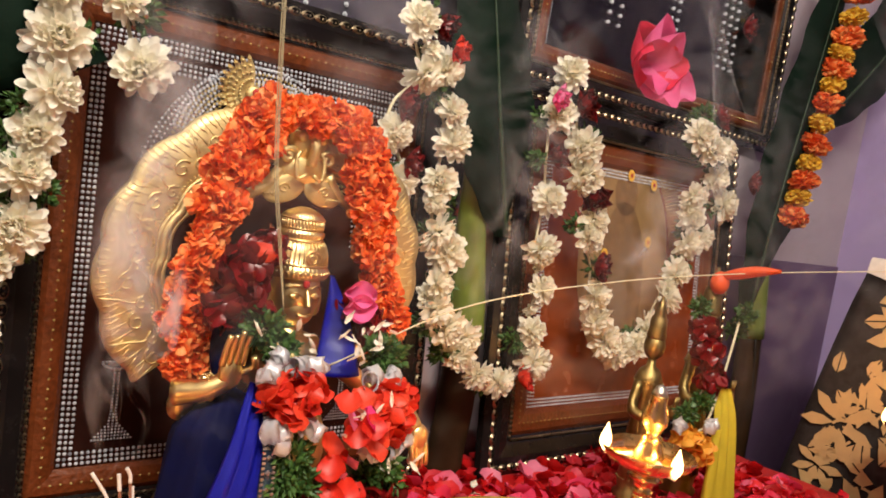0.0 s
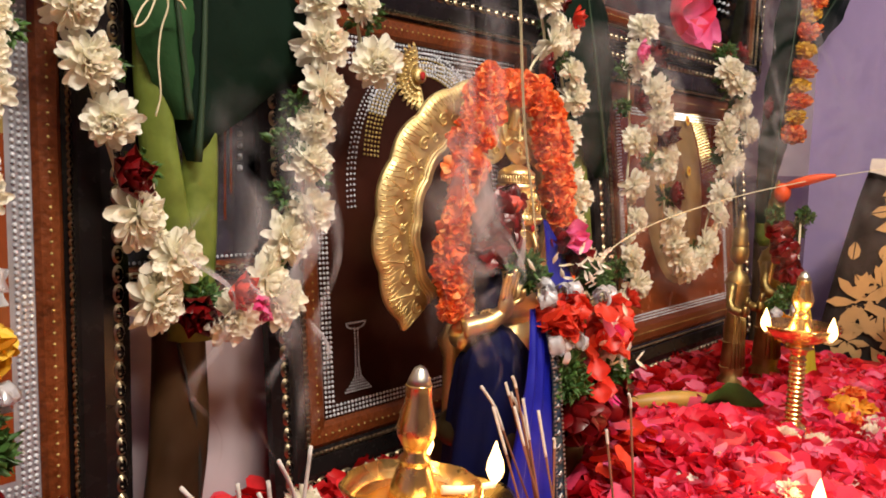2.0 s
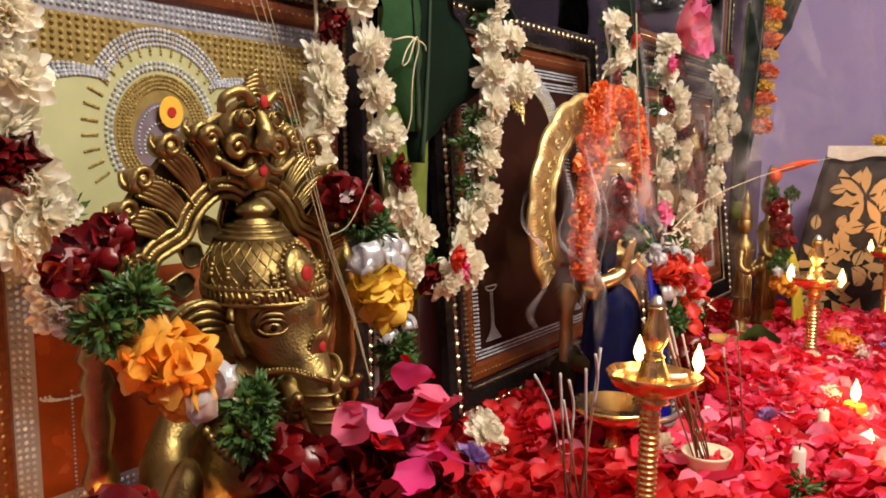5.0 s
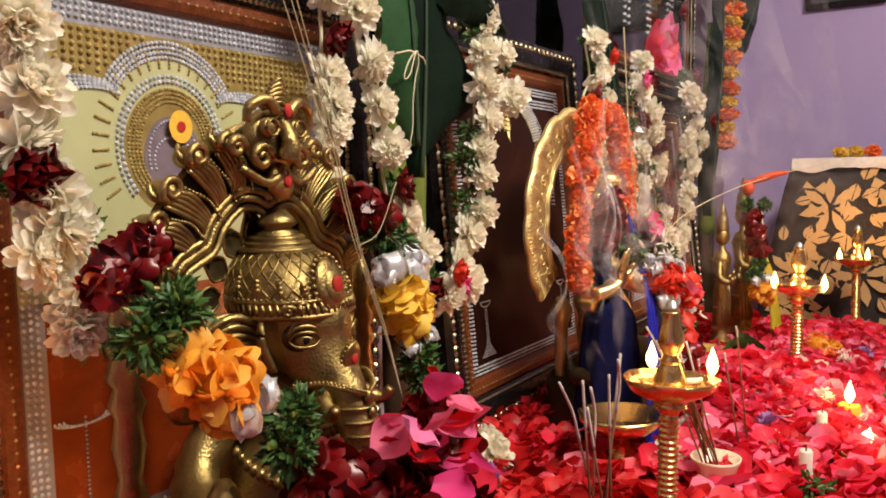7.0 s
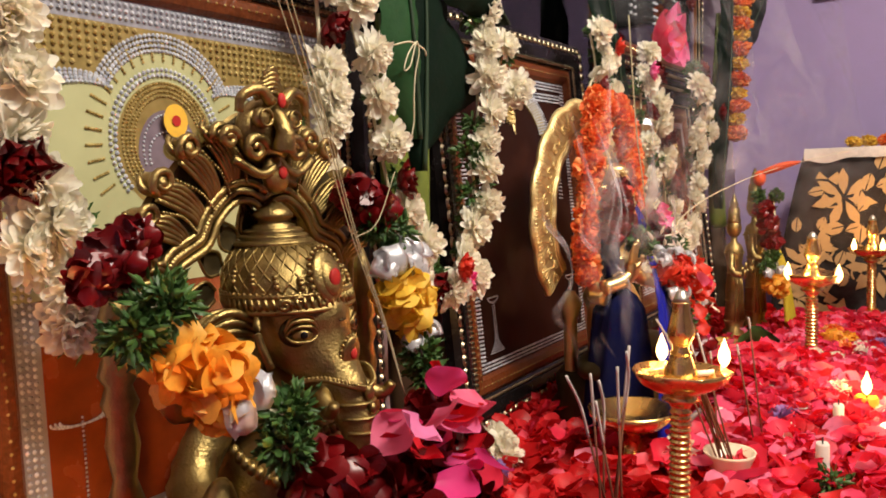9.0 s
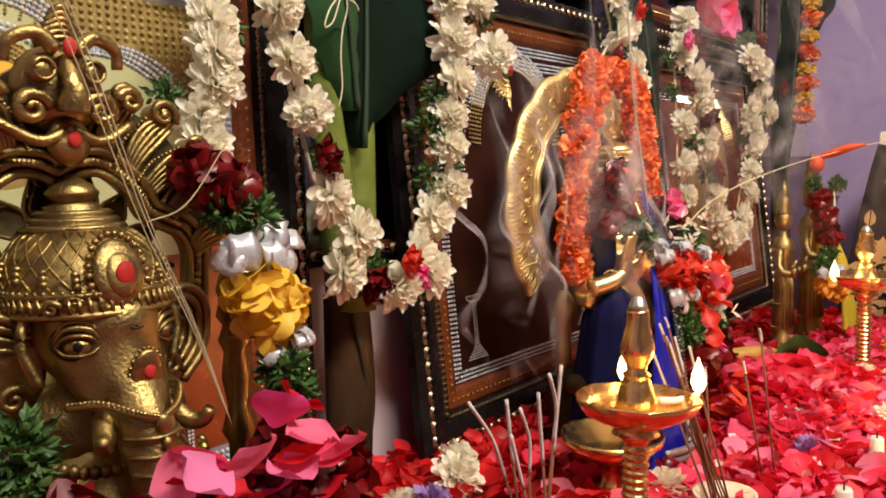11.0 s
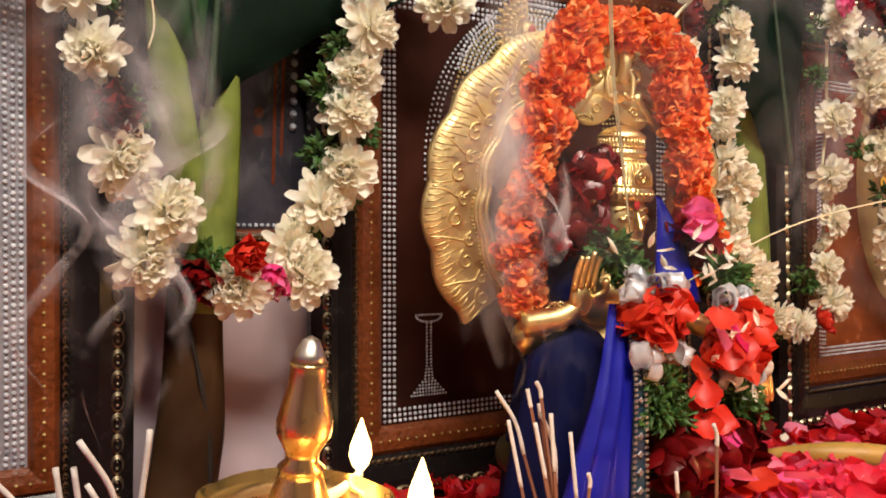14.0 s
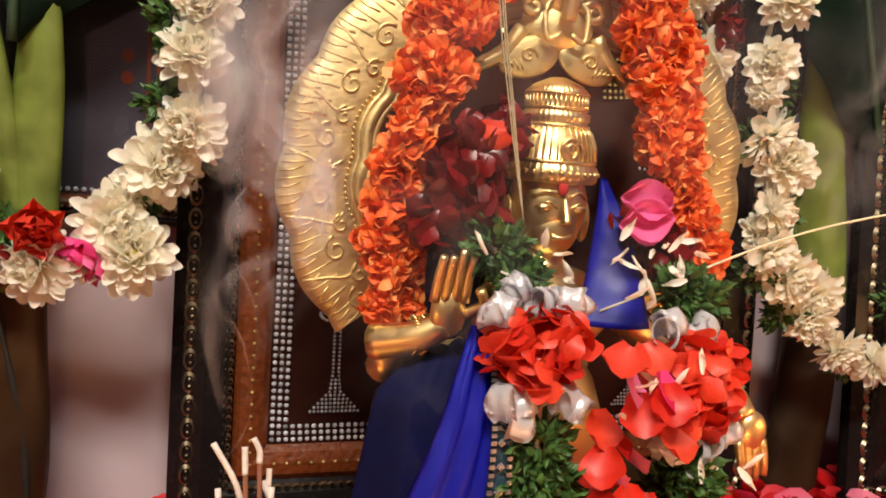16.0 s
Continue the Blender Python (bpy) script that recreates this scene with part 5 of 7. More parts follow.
for sx in (-1, 1):
    bm = bmesh.new()

    def on(p, y=0.0):
        return Vector((acx + sx * p[0], acy + y, p[2]))
    inner, outer = [], []
    for i, p in enumerate(half):
        d = (half[min(i + 1, 43)] - half[max(i - 1, 0)]).normalized()
        nrm = Vector((-d.z, 0, d.x))
        inner.append(p - nrm * 0.0072)
        outer.append(p + nrm * 0.0072)
    tube(bm, [on(p, -0.007) for p in inner], 0.0032, 8)
    tube(bm, [on(p, -0.007) for p in outer], 0.0032, 8)
    beads(bm, [on(p, -0.0055) for p in spline(half, 58)], 0.0042)
    sheets = []
    for y in (-0.003, 0.006):
        sheets.append(([bm.verts.new(on(p, y)) for p in inner], [bm.verts.new(on(p, y)) for p in half], [bm.verts.new(on(p, y)) for p in rim]))
    # Backing sheet coloured dark for the shade between beads and fronds.
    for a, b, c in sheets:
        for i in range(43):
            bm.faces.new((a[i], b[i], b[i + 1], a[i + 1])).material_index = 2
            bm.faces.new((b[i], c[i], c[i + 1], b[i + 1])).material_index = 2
    for i in range(43):
        bm.faces.new((sheets[0][2][i], sheets[1][2][i], sheets[1][2][i + 1], sheets[0][2][i + 1]))
        bm.faces.new((sheets[0][0][i], sheets[0][0][i + 1], sheets[1][0][i + 1], sheets[1][0][i]))
    part("beaded_band", bm, ARCH_MATS, arch)
    # fronds: foot on the band, head outside the rim, reach of the curl
    for foot, tip, curl in (((0.030, 0, 1.131), (0.046, 0, 1.172), 0.0095), ((0.047, 0, 1.120), (0.076, 0, 1.161), 0.0110), ((0.061, 0, 1.106), (0.101, 0, 1.136), 0.0110), ((0.078, 0, 1.090), (0.114, 0, 1.112), 0.0100), ((0.097, 0, 1.062), (0.117, 0, 1.078), 0.0080)):
        f, t = Vector(foot), Vector(tip)
        bm = bmesh.new()
        d = (t - f).normalized()
        n = Vector((-d.z, 0, d.x))
        for j, off in enumerate((-0.0100, -0.0058, -0.0016, 0.0026, 0.0068)):
            tube(bm, spline([on(f + n * off * 0.55, -0.005), on(f + d * 0.30 * (t - f).length + n * (off * 0.75 + 0.003), -0.0085), on(f + d * 0.66 * (t - f).length + n * (off + 0.002), -0.010), on(t + n * (off * 0.7 - 0.004) - d * 0.002 * abs(j - 2), -0.009)], 12),
                 lambda u: 0.0026 * (1 - 0.25 * u), 7)
        if curl > 0.009:
            beads(bm, [on(q, -0.010) for q in spline([f + n * 0.0115, f + d * 0.35 * (t - f).length + n * 0.0150, t + n * 0.010 - d * 0.010], 14)], 0.0017)
        lathe(bm, [(curl * 0.72, -0.007), (curl * 0.80, -0.004), (curl * 0.80, 0.010), (curl * 0.70, 0.012)], 18, Matrix.Translation(on(t, 0)) @ turn(math.pi / 2, 0, 0))
        ax, ay = Vector((sx * d.x, 0, d.z)), Vector((sx * n.x, 0, n.z))
        scroll(bm, on(t, -0.0125) - ay * curl * 0.9, ax, ay, curl, 1.5, 0.0034)
        ball(bm, on(t, -0.0125), (curl * 0.34, 0.003, curl * 0.34), None, 12, 8)
        tube(bm, spline([on(t - d * 0.004 - n * 0.006, -0.008), on(t + d * 0.008 - n * 0.010, -0.006), on(t + d * 0.013 - n * 0.002, -0.002)], 10), lambda u: 0.0042 * (1 - 0.55 * u), 8)
        part("frond", bm, ARCH_MATS, arch)
# guardian mask at the crest, in plain shapes
bm = bmesh.new()
fc = Vector((-0.326, 0.733, 1.175))
ball(bm, fc, (0.030, 0.014, 0.028))
tube(bm, spline([fc + Vector((0, -0.012, 0.018)), fc + Vector((0, -0.022, 0.0)), fc + Vector((0, -0.020, -0.016))], 12), lambda u: 0.005 + 0.005 * u, 10)
for sx in (-1, 1):
    ball(bm, fc + Vector((sx * 0.016, -0.013, 0.010)), (0.0085, 0.006, 0.0085))
    tube(bm, [fc + Vector((sx * 0.016 + 0.0065 * math.cos(a), -0.019, 0.010 + 0.0065 * math.sin(a))) for a in np.linspace(0, 6.2, 14)], 0.0014, 5)
    tube(bm, spline([fc + Vector((sx * 0.006, -0.015, 0.022)), fc + Vector((sx * 0.018, -0.015, 0.032)), fc + Vector((sx * 0.034, -0.012, 0.026)), fc + Vector((sx * 0.036, -0.010, 0.014))], 14), lambda u: 0.0052 * (1 - 0.3 * u), 8)
    scroll(bm, fc + Vector((sx * 0.010, -0.012, -0.014)), Vector((0, 0, 1)), Vector((sx, 0, 0)), 0.012, 1.5, 0.0045)
    scroll(bm, fc + Vector((sx * 0.036, -0.008, -0.006)), Vector((0, 0, 1)), Vector((sx, 0, 0)), 0.009, 1.5, 0.004)
    tube(bm, spline([fc + Vector((0, -0.014, -0.026)), fc + Vector((sx * 0.02, -0.014, -0.034)), fc + Vector((sx * 0.044, -0.010, -0.022))], 12), 0.0038, 7)
for k in range(6):
    w = 0.017 - 0.0022 * k
    tube(bm, spline([fc + Vector((-w, -0.008, 0.026 + 0.0036 * k)), fc + Vector((0, -0.012, 0.031 + 0.0038 * k)), fc + Vector((w, -0.008, 0.026 + 0.0036 * k))], 9), 0.0027, 6)
ball(bm, fc + Vector((0, -0.010, -0.034)), (0.014, 0.008, 0.016))
ball(bm, fc + Vector((0, -0.0205, 0.024)), (0.0044, 0.0022, 0.0062), seg=10, rings=6, mat=1)
ball(bm, fc + Vector((0, -0.0180, -0.033)), (0.0045, 0.0020, 0.0055), seg=10, rings=6, mat=1)
part("crest_mask", bm, ARCH_MATS, arch, "plain cast mask with painted vermilion spots")
for sx in (-1, 1):
    bm = bmesh.new()
    lathe(bm, [(0.012, 0.742), (0.016, 0.76), (0.009, 0.78), (0.009, 0.90), (0.014, 0.91), (0.008, 0.93), (0.012, 0.955), (0.009, 0.975), (0.013, 0.985), (0.009, 0.997), (0.014, 1.005), (0.010, 1.018), (0.013, 1.026), (0.009, 1.040), (0.011, 1.046), (0.003, 1.068)], 18, Matrix.Translation((-0.327 + sx * 0.136, 0.748, 0)))
    part("post", bm, ARCH_MATS, arch)

# garland on the elephant-headed idol


def foil(bm, at, length, r, rz):
    """Two loose loops of satin foil ribbon, a little crushed."""
    rr = random.Random(int(1000 * abs(at[0]) + 77 * at[2]))
    for loop in range(2):
        m = Matrix.Translation(at + Vector((rr.uniform(-0.5, 0.5), rr.uniform(-0.3, 0.1), rr.uniform(-0.5, 0.5))) * r) @ turn(rr.uniform(-0.6, 0.6), rz + rr.uniform(-0.5, 0.5), rr.uniform(-0.7, 0.7))
        bend, grid = rr.uniform(4.2, 5.6), []
        for i in range(16):
            u = i / 15
            a = bend * u + 0.4
            q = r * (0.75 + 0.45 * u)
            grid.append([bm.verts.new(m @ Vector((q * math.cos(a) * (1 + 0.08 * math.sin(5 * v + 7 * u)), q * math.sin(a) * (0.8 + 0.1 * math.sin(4 * v)), length * 0.36 * v * (1 + 0.15 * math.sin(3 * a))))) for v in (-1, -0.5, 0, 0.5, 1)])
        for lo, hi in zip(grid, grid[1:]):
            for j in range(4):
                bm.faces.new((lo[j], hi[j], hi[j + 1], lo[j + 1]))
    bmesh.ops.solidify(bm, geom=bm.faces[:], thickness=0.0004)


def bundle_garland(name, label, items, group="flower garlands"):
    """items: (kind, place, size)."""
    first = items[0][1]
    g = thing(name, first, label, "garland", group)
    part("string", tube(bmesh.new(), spline([Vector(i[1]) + Vector((0, 0.008, 0)) for i in items], 5 * len(items)), 0.002, 6), M_THREAD, g)
    r = random.Random(len(label))
    for kind, at, size in items:
        spin = turn(r.uniform(0, 3), r.uniform(0, 3), r.uniform(0, 3))
        m = Matrix.Translation(at) @ spin @ Matrix.Scale(size, 4)
        if kind == "leaf":
            piece("leaf_sprig", CLUMPS[r.randrange(3)], g, m, "bundle of small green leaves")
            piece("leaf_sprig", CLUMPS[r.randrange(3)], g, m @ turn(1, 2, 0.5), "bundle of small green leaves")
        elif kind == "rose":
            piece("rose", ROSES[r.randrange(2)], g, facing(at, size, r.uniform(-0.5, 0.5), r.uniform(-0.4, 0.4), r.uniform(0, 6)), "dark maroon rose")
        elif kind == "maroon":
            piece("petal_roll", MAROON_BALLS[r.randrange(2)], g, m, "roll of maroon petals")
        elif kind == "scarlet":
            piece("petal_roll", SCARLET_BALLS[r.randrange(2)], g, m, "roll of scarlet petals")
        elif kind == "amber":
            piece("petal_roll", AMBER_BALLS[r.randrange(2)], g, m, "roll of orange-yellow petals")
        elif kind == "yellow":
            piece("petal_roll", GOLD_BALLS[r.randrange(2)], g, m, "roll of golden yellow petals")
        elif kind == "foil":
            bm = bmesh.new()
            foil(bm, Vector(at), size * 2.2, size, r.uniform(0.8, 2.2))
            part("foil_wrap", bm, M_FOIL, g, "looped silver foil ribbon")
    return g


MAROON_BALLS = [roll_mesh("petal_roll", s, M_ROSE_DARK, 44) for s in (41, 42)]
GOLD_BALLS = [roll_mesh("petal_roll", s, M_YELLOW, 48) for s in (43, 44)]
bundle_garland("petal_garland", "garland of leaf bundles, foil and petal rolls on the brass statue",
               [("maroon", (-0.492, 0.70, 1.090), 0.020), ("maroon", (-0.475, 0.705, 1.100), 0.017), ("maroon", (-0.508, 0.70, 1.080), 0.017), ("leaf", (-0.478, 0.675, 1.062), 0.030), ("leaf", (-0.495, 0.68, 1.045), 0.028),
                ("amber", (-0.466, 0.675, 1.022), 0.027), ("amber", (-0.452, 0.665, 1.012), 0.027), ("amber", (-0.445, 0.665, 0.994), 0.023), ("foil", (-0.425, 0.655, 0.998), 0.012), ("foil", (-0.438, 0.655, 0.983), 0.012),
                ("leaf", (-0.405, 0.645, 0.975), 0.030), ("leaf", (-0.412, 0.64, 0.955), 0.028), ("maroon", (-0.385, 0.635, 0.925), 0.030), ("maroon", (-0.345, 0.63, 0.905), 0.030), ("maroon", (-0.300, 0.635, 0.895), 0.030),
                ("maroon", (-0.255, 0.645, 0.90), 0.030), ("maroon", (-0.215, 0.66, 0.915), 0.028), ("leaf", (-0.196, 0.672, 0.955), 0.026), ("leaf", (-0.203, 0.672, 0.972), 0.026), ("foil", (-0.186, 0.672, 0.988), 0.010), ("foil", (-0.212, 0.676, 0.986), 0.010),
                ("yellow", (-0.206, 0.684, 1.010), 0.026), ("yellow", (-0.214, 0.684, 1.030), 0.026), ("yellow", (-0.196, 0.684, 1.024), 0.022), ("foil", (-0.222, 0.69, 1.057), 0.014), ("foil", (-0.188, 0.69, 1.064), 0.015), ("foil", (-0.200, 0.684, 1.050), 0.013),
                ("leaf", (-0.205, 0.695, 1.086), 0.026), ("leaf", (-0.225, 0.70, 1.092), 0.024), ("maroon", (-0.222, 0.705, 1.108), 0.024), ("maroon", (-0.24, 0.712, 1.122), 0.020)])
bundle_garland("petal_garland", "thick maroon petal garland heaped at the brass statue's feet",
               [("maroon", (-0.50, 0.66, 0.90), 0.040), ("maroon", (-0.46, 0.62, 0.86), 0.040), ("maroon", (-0.41, 0.60, 0.875), 0.036), ("maroon", (-0.36, 0.595, 0.86), 0.036), ("maroon", (-0.31, 0.60, 0.855), 0.036), ("maroon", (-0.26, 0.61, 0.86), 0.036), ("maroon", (-0.21, 0.635, 0.87), 0.034), ("maroon", (-0.17, 0.66, 0.885), 0.032),
                ("maroon", (-0.155, 0.65, 0.83), 0.032), ("maroon", (-0.22, 0.60, 0.81), 0.038), ("maroon", (-0.30, 0.57, 0.80), 0.040), ("maroon", (-0.38, 0.565, 0.805), 0.040), ("maroon", (-0.46, 0.58, 0.80), 0.042), ("maroon", (-0.15, 0.64, 0.785), 0.034), ("maroon", (-0.26, 0.58, 0.765), 0.036), ("maroon", (-0.37, 0.55, 0.765), 0.036), ("maroon", (-0.48, 0.56, 0.765), 0.036)])
bm = bmesh.new()
r = random.Random(12)
for i in range(15):
    at = Vector((-0.275 + r.gauss(0, 0.026), 0.625 + r.uniform(-0.03, 0.02), 0.925 + r.gauss(0, 0.018)))
    petal(bm, Matrix.Translation(at) @ turn(r.uniform(-0.7, 0.7), r.uniform(-0.9, 0.5), r.uniform(3.4, 6.0)), 0.036, 0.038, 0.18, r.randrange(2), 5, 0.0, 0.66)
for i in range(6):
    at = Vector((-0.225 + r.gauss(0, 0.020), 0.615 + r.uniform(-0.02, 0.02), 0.895 + r.gauss(0, 0.018)))
    petal(bm, Matrix.Translation(at) @ turn(r.uniform(-0.7, 0.7), r.uniform(-0.9, 0.5), r.uniform(3.4, 6.0)), 0.038, 0.040, 0.12, r.randrange(2), 5, 0.0, 0.58)
solid("pink_petal_cluster", bm, [M_HOT_PINK, M_PINK_PETAL], "cluster of large pink rose petals at the statue's lap", "rose petals", kind="stuff")
# loose fibre threads over the statue
bm = bmesh.new()
for k, off in enumerate((-0.006, 0.0, 0.004)):
    tube(bm, spline([(-0.40 + off * 2, 0.66, 1.33), (-0.352 + off, 0.655, 1.20), (-0.318 + off * 0.6, 0.65, 1.09), (-0.292 + off * 0.3, 0.645, 1.02), (-0.272, 0.642, 0.955)], 20), 0.00045, 5)
tube(bm, spline([(-0.318, 0.65, 1.09), (-0.29, 0.65, 1.10), (-0.25, 0.66, 1.14)], 12), 0.0005, 5)
solid("dry_fibre", bm, M_FIBRE, "pale dry plant fibres hanging over the statue", "fibre")

# ---- seated goddess idol ----
lx, ly = 0.422, 0.718
bm = bmesh.new()
# Base and crossed legs take the shade-dark colour; the body stays polished.
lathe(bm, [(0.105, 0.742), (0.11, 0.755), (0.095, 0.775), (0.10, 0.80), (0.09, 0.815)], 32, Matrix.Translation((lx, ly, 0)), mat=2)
ball(bm, (lx, ly, 0.885), (0.060, 0.045, 0.085))
ball(bm, (lx, ly - 0.005, 0.985), (0.055, 0.034, 0.035))
for sx in (-1, 1):
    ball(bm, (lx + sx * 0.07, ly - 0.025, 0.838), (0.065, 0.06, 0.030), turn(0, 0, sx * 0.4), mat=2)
    tube(bm, spline([(lx + sx * 0.052, ly, 0.990), (lx + sx * 0.105, ly - 0.005, 0.955), (lx + sx * 0.12, ly - 0.030, 0.950 if sx < 0 else 0.945)], 12), 0.012, 12)
# raised hand
tube(bm, spline([(lx - 0.128, ly - 0.030, 0.966), (lx - 0.105, ly - 0.048, 0.974), (lx - 0.088, ly - 0.056, 0.985)], 10), lambda u: 0.012 - 0.003 * u, 12)
ball(bm, (lx - 0.088, ly - 0.058, 0.992), (0.012, 0.007, 0.016))
for k in range(4):
    fx = lx - 0.098 + 0.0065 * k
    tube(bm, spline([(fx, ly - 0.060, 1.000), (fx + 0.001, ly - 0.063, 1.018), (fx + 0.002, ly - 0.067, 1.030 + (0.004 if k == 2 else 0))], 8), lambda u: 0.0036 * (1 - 0.3 * u), 8)
tube(bm, spline([(lx - 0.078, ly - 0.060, 0.992), (lx - 0.068, ly - 0.066, 1.000), (lx - 0.072, ly - 0.070, 1.010)], 8), 0.0034, 8)
for q in (0.0, 0.006):
    beads(bm, [Vector((lx - 0.106 + q, ly - 0.046 + 0.011 * math.cos(a), 0.975 + 0.012 * math.sin(a))) for a in np.linspace(0, 6.1, 18)], 0.0018)
# lowered hand
tube(bm, spline([(lx + 0.118, ly - 0.030, 0.955), (lx + 0.135, ly - 0.050, 0.935), (lx + 0.143, ly - 0.064, 0.918)], 10), lambda u: 0.014 - 0.004 * u, 12)
ball(bm, (lx + 0.146, ly - 0.068, 0.910), (0.013, 0.008, 0.016))
for k in range(4):
    fx = lx + 0.135 + 0.0068 * k
    tube(bm, spline([(fx, ly - 0.070, 0.905), (fx + 0.002, ly - 0.073, 0.890), (fx + 0.003, ly - 0.073, 0.876 + 0.003 * abs(k - 2))], 8), lambda u: 0.0036 * (1 - 0.3 * u), 8)
# neck, head, plain face
lathe(bm, [(0.022, 1.005), (0.016, 1.015), (0.016, 1.030)], 16, Matrix.Translation((lx, ly, 0)))
ball(bm, (lx, ly, 1.060), (0.0285, 0.029, 0.036), seg=28, rings=18)
ball(bm, (lx, ly - 0.008, 1.045), (0.021, 0.021, 0.021), seg=20, rings=12)
tube(bm, spline([(lx, ly - 0.0275, 1.068), (lx, ly - 0.0325, 1.057), (lx, ly - 0.0345, 1.050)], 8), lambda u: 0.0018 + 0.0024 * u, 8)
tube(bm, spline([(lx - 0.008, ly - 0.0275, 1.0405), (lx, ly - 0.0305, 1.0395), (lx + 0.008, ly - 0.0275, 1.0405)], 8), 0.0022, 6)
for sx in (-1, 1):
    ball(bm, (lx + sx * 0.012, ly - 0.0245, 1.060), (0.0065, 0.004, 0.0036))
    tube(bm, spline([(lx + sx * 0.004, ly - 0.0285, 1.068), (lx + sx * 0.012, ly - 0.0270, 1.0715), (lx + sx * 0.021, ly - 0.0200, 1.067)], 8), 0.0012, 5)
    tube(bm, spline([(lx + sx * 0.005, ly - 0.0285, 1.060), (lx + sx * 0.012, ly - 0.0283, 1.064), (lx + sx * 0.019, ly - 0.0225, 1.060)], 8), 0.0009, 5)
    ball(bm, (lx + sx * 0.030, ly, 1.050), (0.004, 0.007, 0.016))
lathe(bm, [(0.0315, 1.077), (0.0335, 1.080), (0.0335, 1.088), (0.031, 1.090), (0.030, 1.103), (0.026, 1.112), (0.0225, 1.118), (0.0245, 1.121), (0.0245, 1.125), (0.021, 1.127), (0.0215, 1.136), (0.0225, 1.140), (0.017, 1.145), (0.006, 1.150)],
      160, Matrix.Translation((lx, ly, 0)), wave=lambda a: 1 + 0.010 * math.sin(40 * a))
for zr, rr in ((1.0915, 0.0312), (1.1165, 0.0238), (1.1285, 0.0218), (1.1385, 0.0222)):
    tube(bm, [Vector((lx + rr * math.cos(a), ly + rr * math.sin(a), zr)) for a in np.linspace(0, 6.2832, 41)], 0.0014, 6)
for k in range(40):
    a = 2 * math.pi * k / 40
    tube(bm, [Vector((lx + q * math.cos(a), ly + q * math.sin(a), z)) for q, z in ((0.0314, 1.093), (0.0306, 1.103), (0.0272, 1.112), (0.0232, 1.117))], 0.0009, 5)
    tube(bm, [Vector((lx + 0.0222 * math.cos(a), ly + 0.0222 * math.sin(a), z)) for z in (1.1275, 1.132, 1.1375)], 0.0010, 5)
beads(bm, [Vector((lx + 0.0335 * math.cos(a), ly + 0.0335 * math.sin(a), 1.084)) for a in np.linspace(0, 6.2, 34)], 0.0024)
tube(bm, [Vector((lx + 0.009 * math.cos(a) * (1 - a / 14), ly - 0.0305, 1.100 + 0.009 * math.sin(a) * (1 - a / 14))) for a in np.linspace(0, 11, 30)], 0.0014, 5)
ball(bm, (lx - 0.003, ly - 0.0305, 1.0735), (0.004, 0.0018, 0.0045), seg=10, rings=6, mat=1)
solid("goddess_statue", bm, [M_BRASS, M_KUMKUM, M_SHADE_PATINA], "polished brass seated statue with tall ribbed crown", "statue")

# scalloped golden back plate
plate = thing("scalloped_back_plate", (0.432, 0.775, 0.80), "large scalloped golden embossed back plate", "back plate")


def plate_edge(a, s):
    rx, rz = 0.192, 0.180
    k = 1 + 0.030 * abs(math.sin(8.5 * (a - math.pi / 2)))
    return Vector((0.432 + rx * k * s * math.cos(a), 0.772 - 0.004 * math.sin(math.pi * (s - 0.6) / 0.42), 1.072 + rz * k * s * math.sin(a)))


bm = bmesh.new()
N = 220
steps = (0.66, 0.672, 0.69, 0.704, 0.722, 0.74, 0.80, 0.88, 0.95, 1.0)
relief = {0: 0.0, 1: -0.004, 2: -0.001, 3: -0.005, 4: -0.001, 5: -0.002, 6: -0.002, 7: -0.002, 8: -0.002, 9: 0.0}
front = []
A0, A1 = -0.72, math.pi + 0.72
for k, s in enumerate(steps):
    front.append([bm.verts.new(plate_edge(A0 + (A1 - A0) * i / N, s) + Vector((0, relief[k], 0))) for i in range(N + 1)])
back = [[bm.verts.new(plate_edge(A0 + (A1 - A0) * i / N, s) + Vector((0, 0.006, 0))) for i in range(N + 1)] for s in (0.66, 1.0)]
for lo, hi in zip(front, front[1:]):
    for i in range(N):
        bm.faces.new((lo[i], hi[i], hi[i + 1], lo[i + 1]))
for i in range(N):
    bm.faces.new((back[0][i], back[0][i + 1], back[1][i + 1], back[1][i]))
    bm.faces.new((front[-1][i], back[1][i], back[1][i + 1], front[-1][i + 1]))
    bm.faces.new((front[0][i], front[0][i + 1], back[0][i + 1], back[0][i]))
part("plate", bm, M_ARCH_GOLD, plate)
bm = bmesh.new()
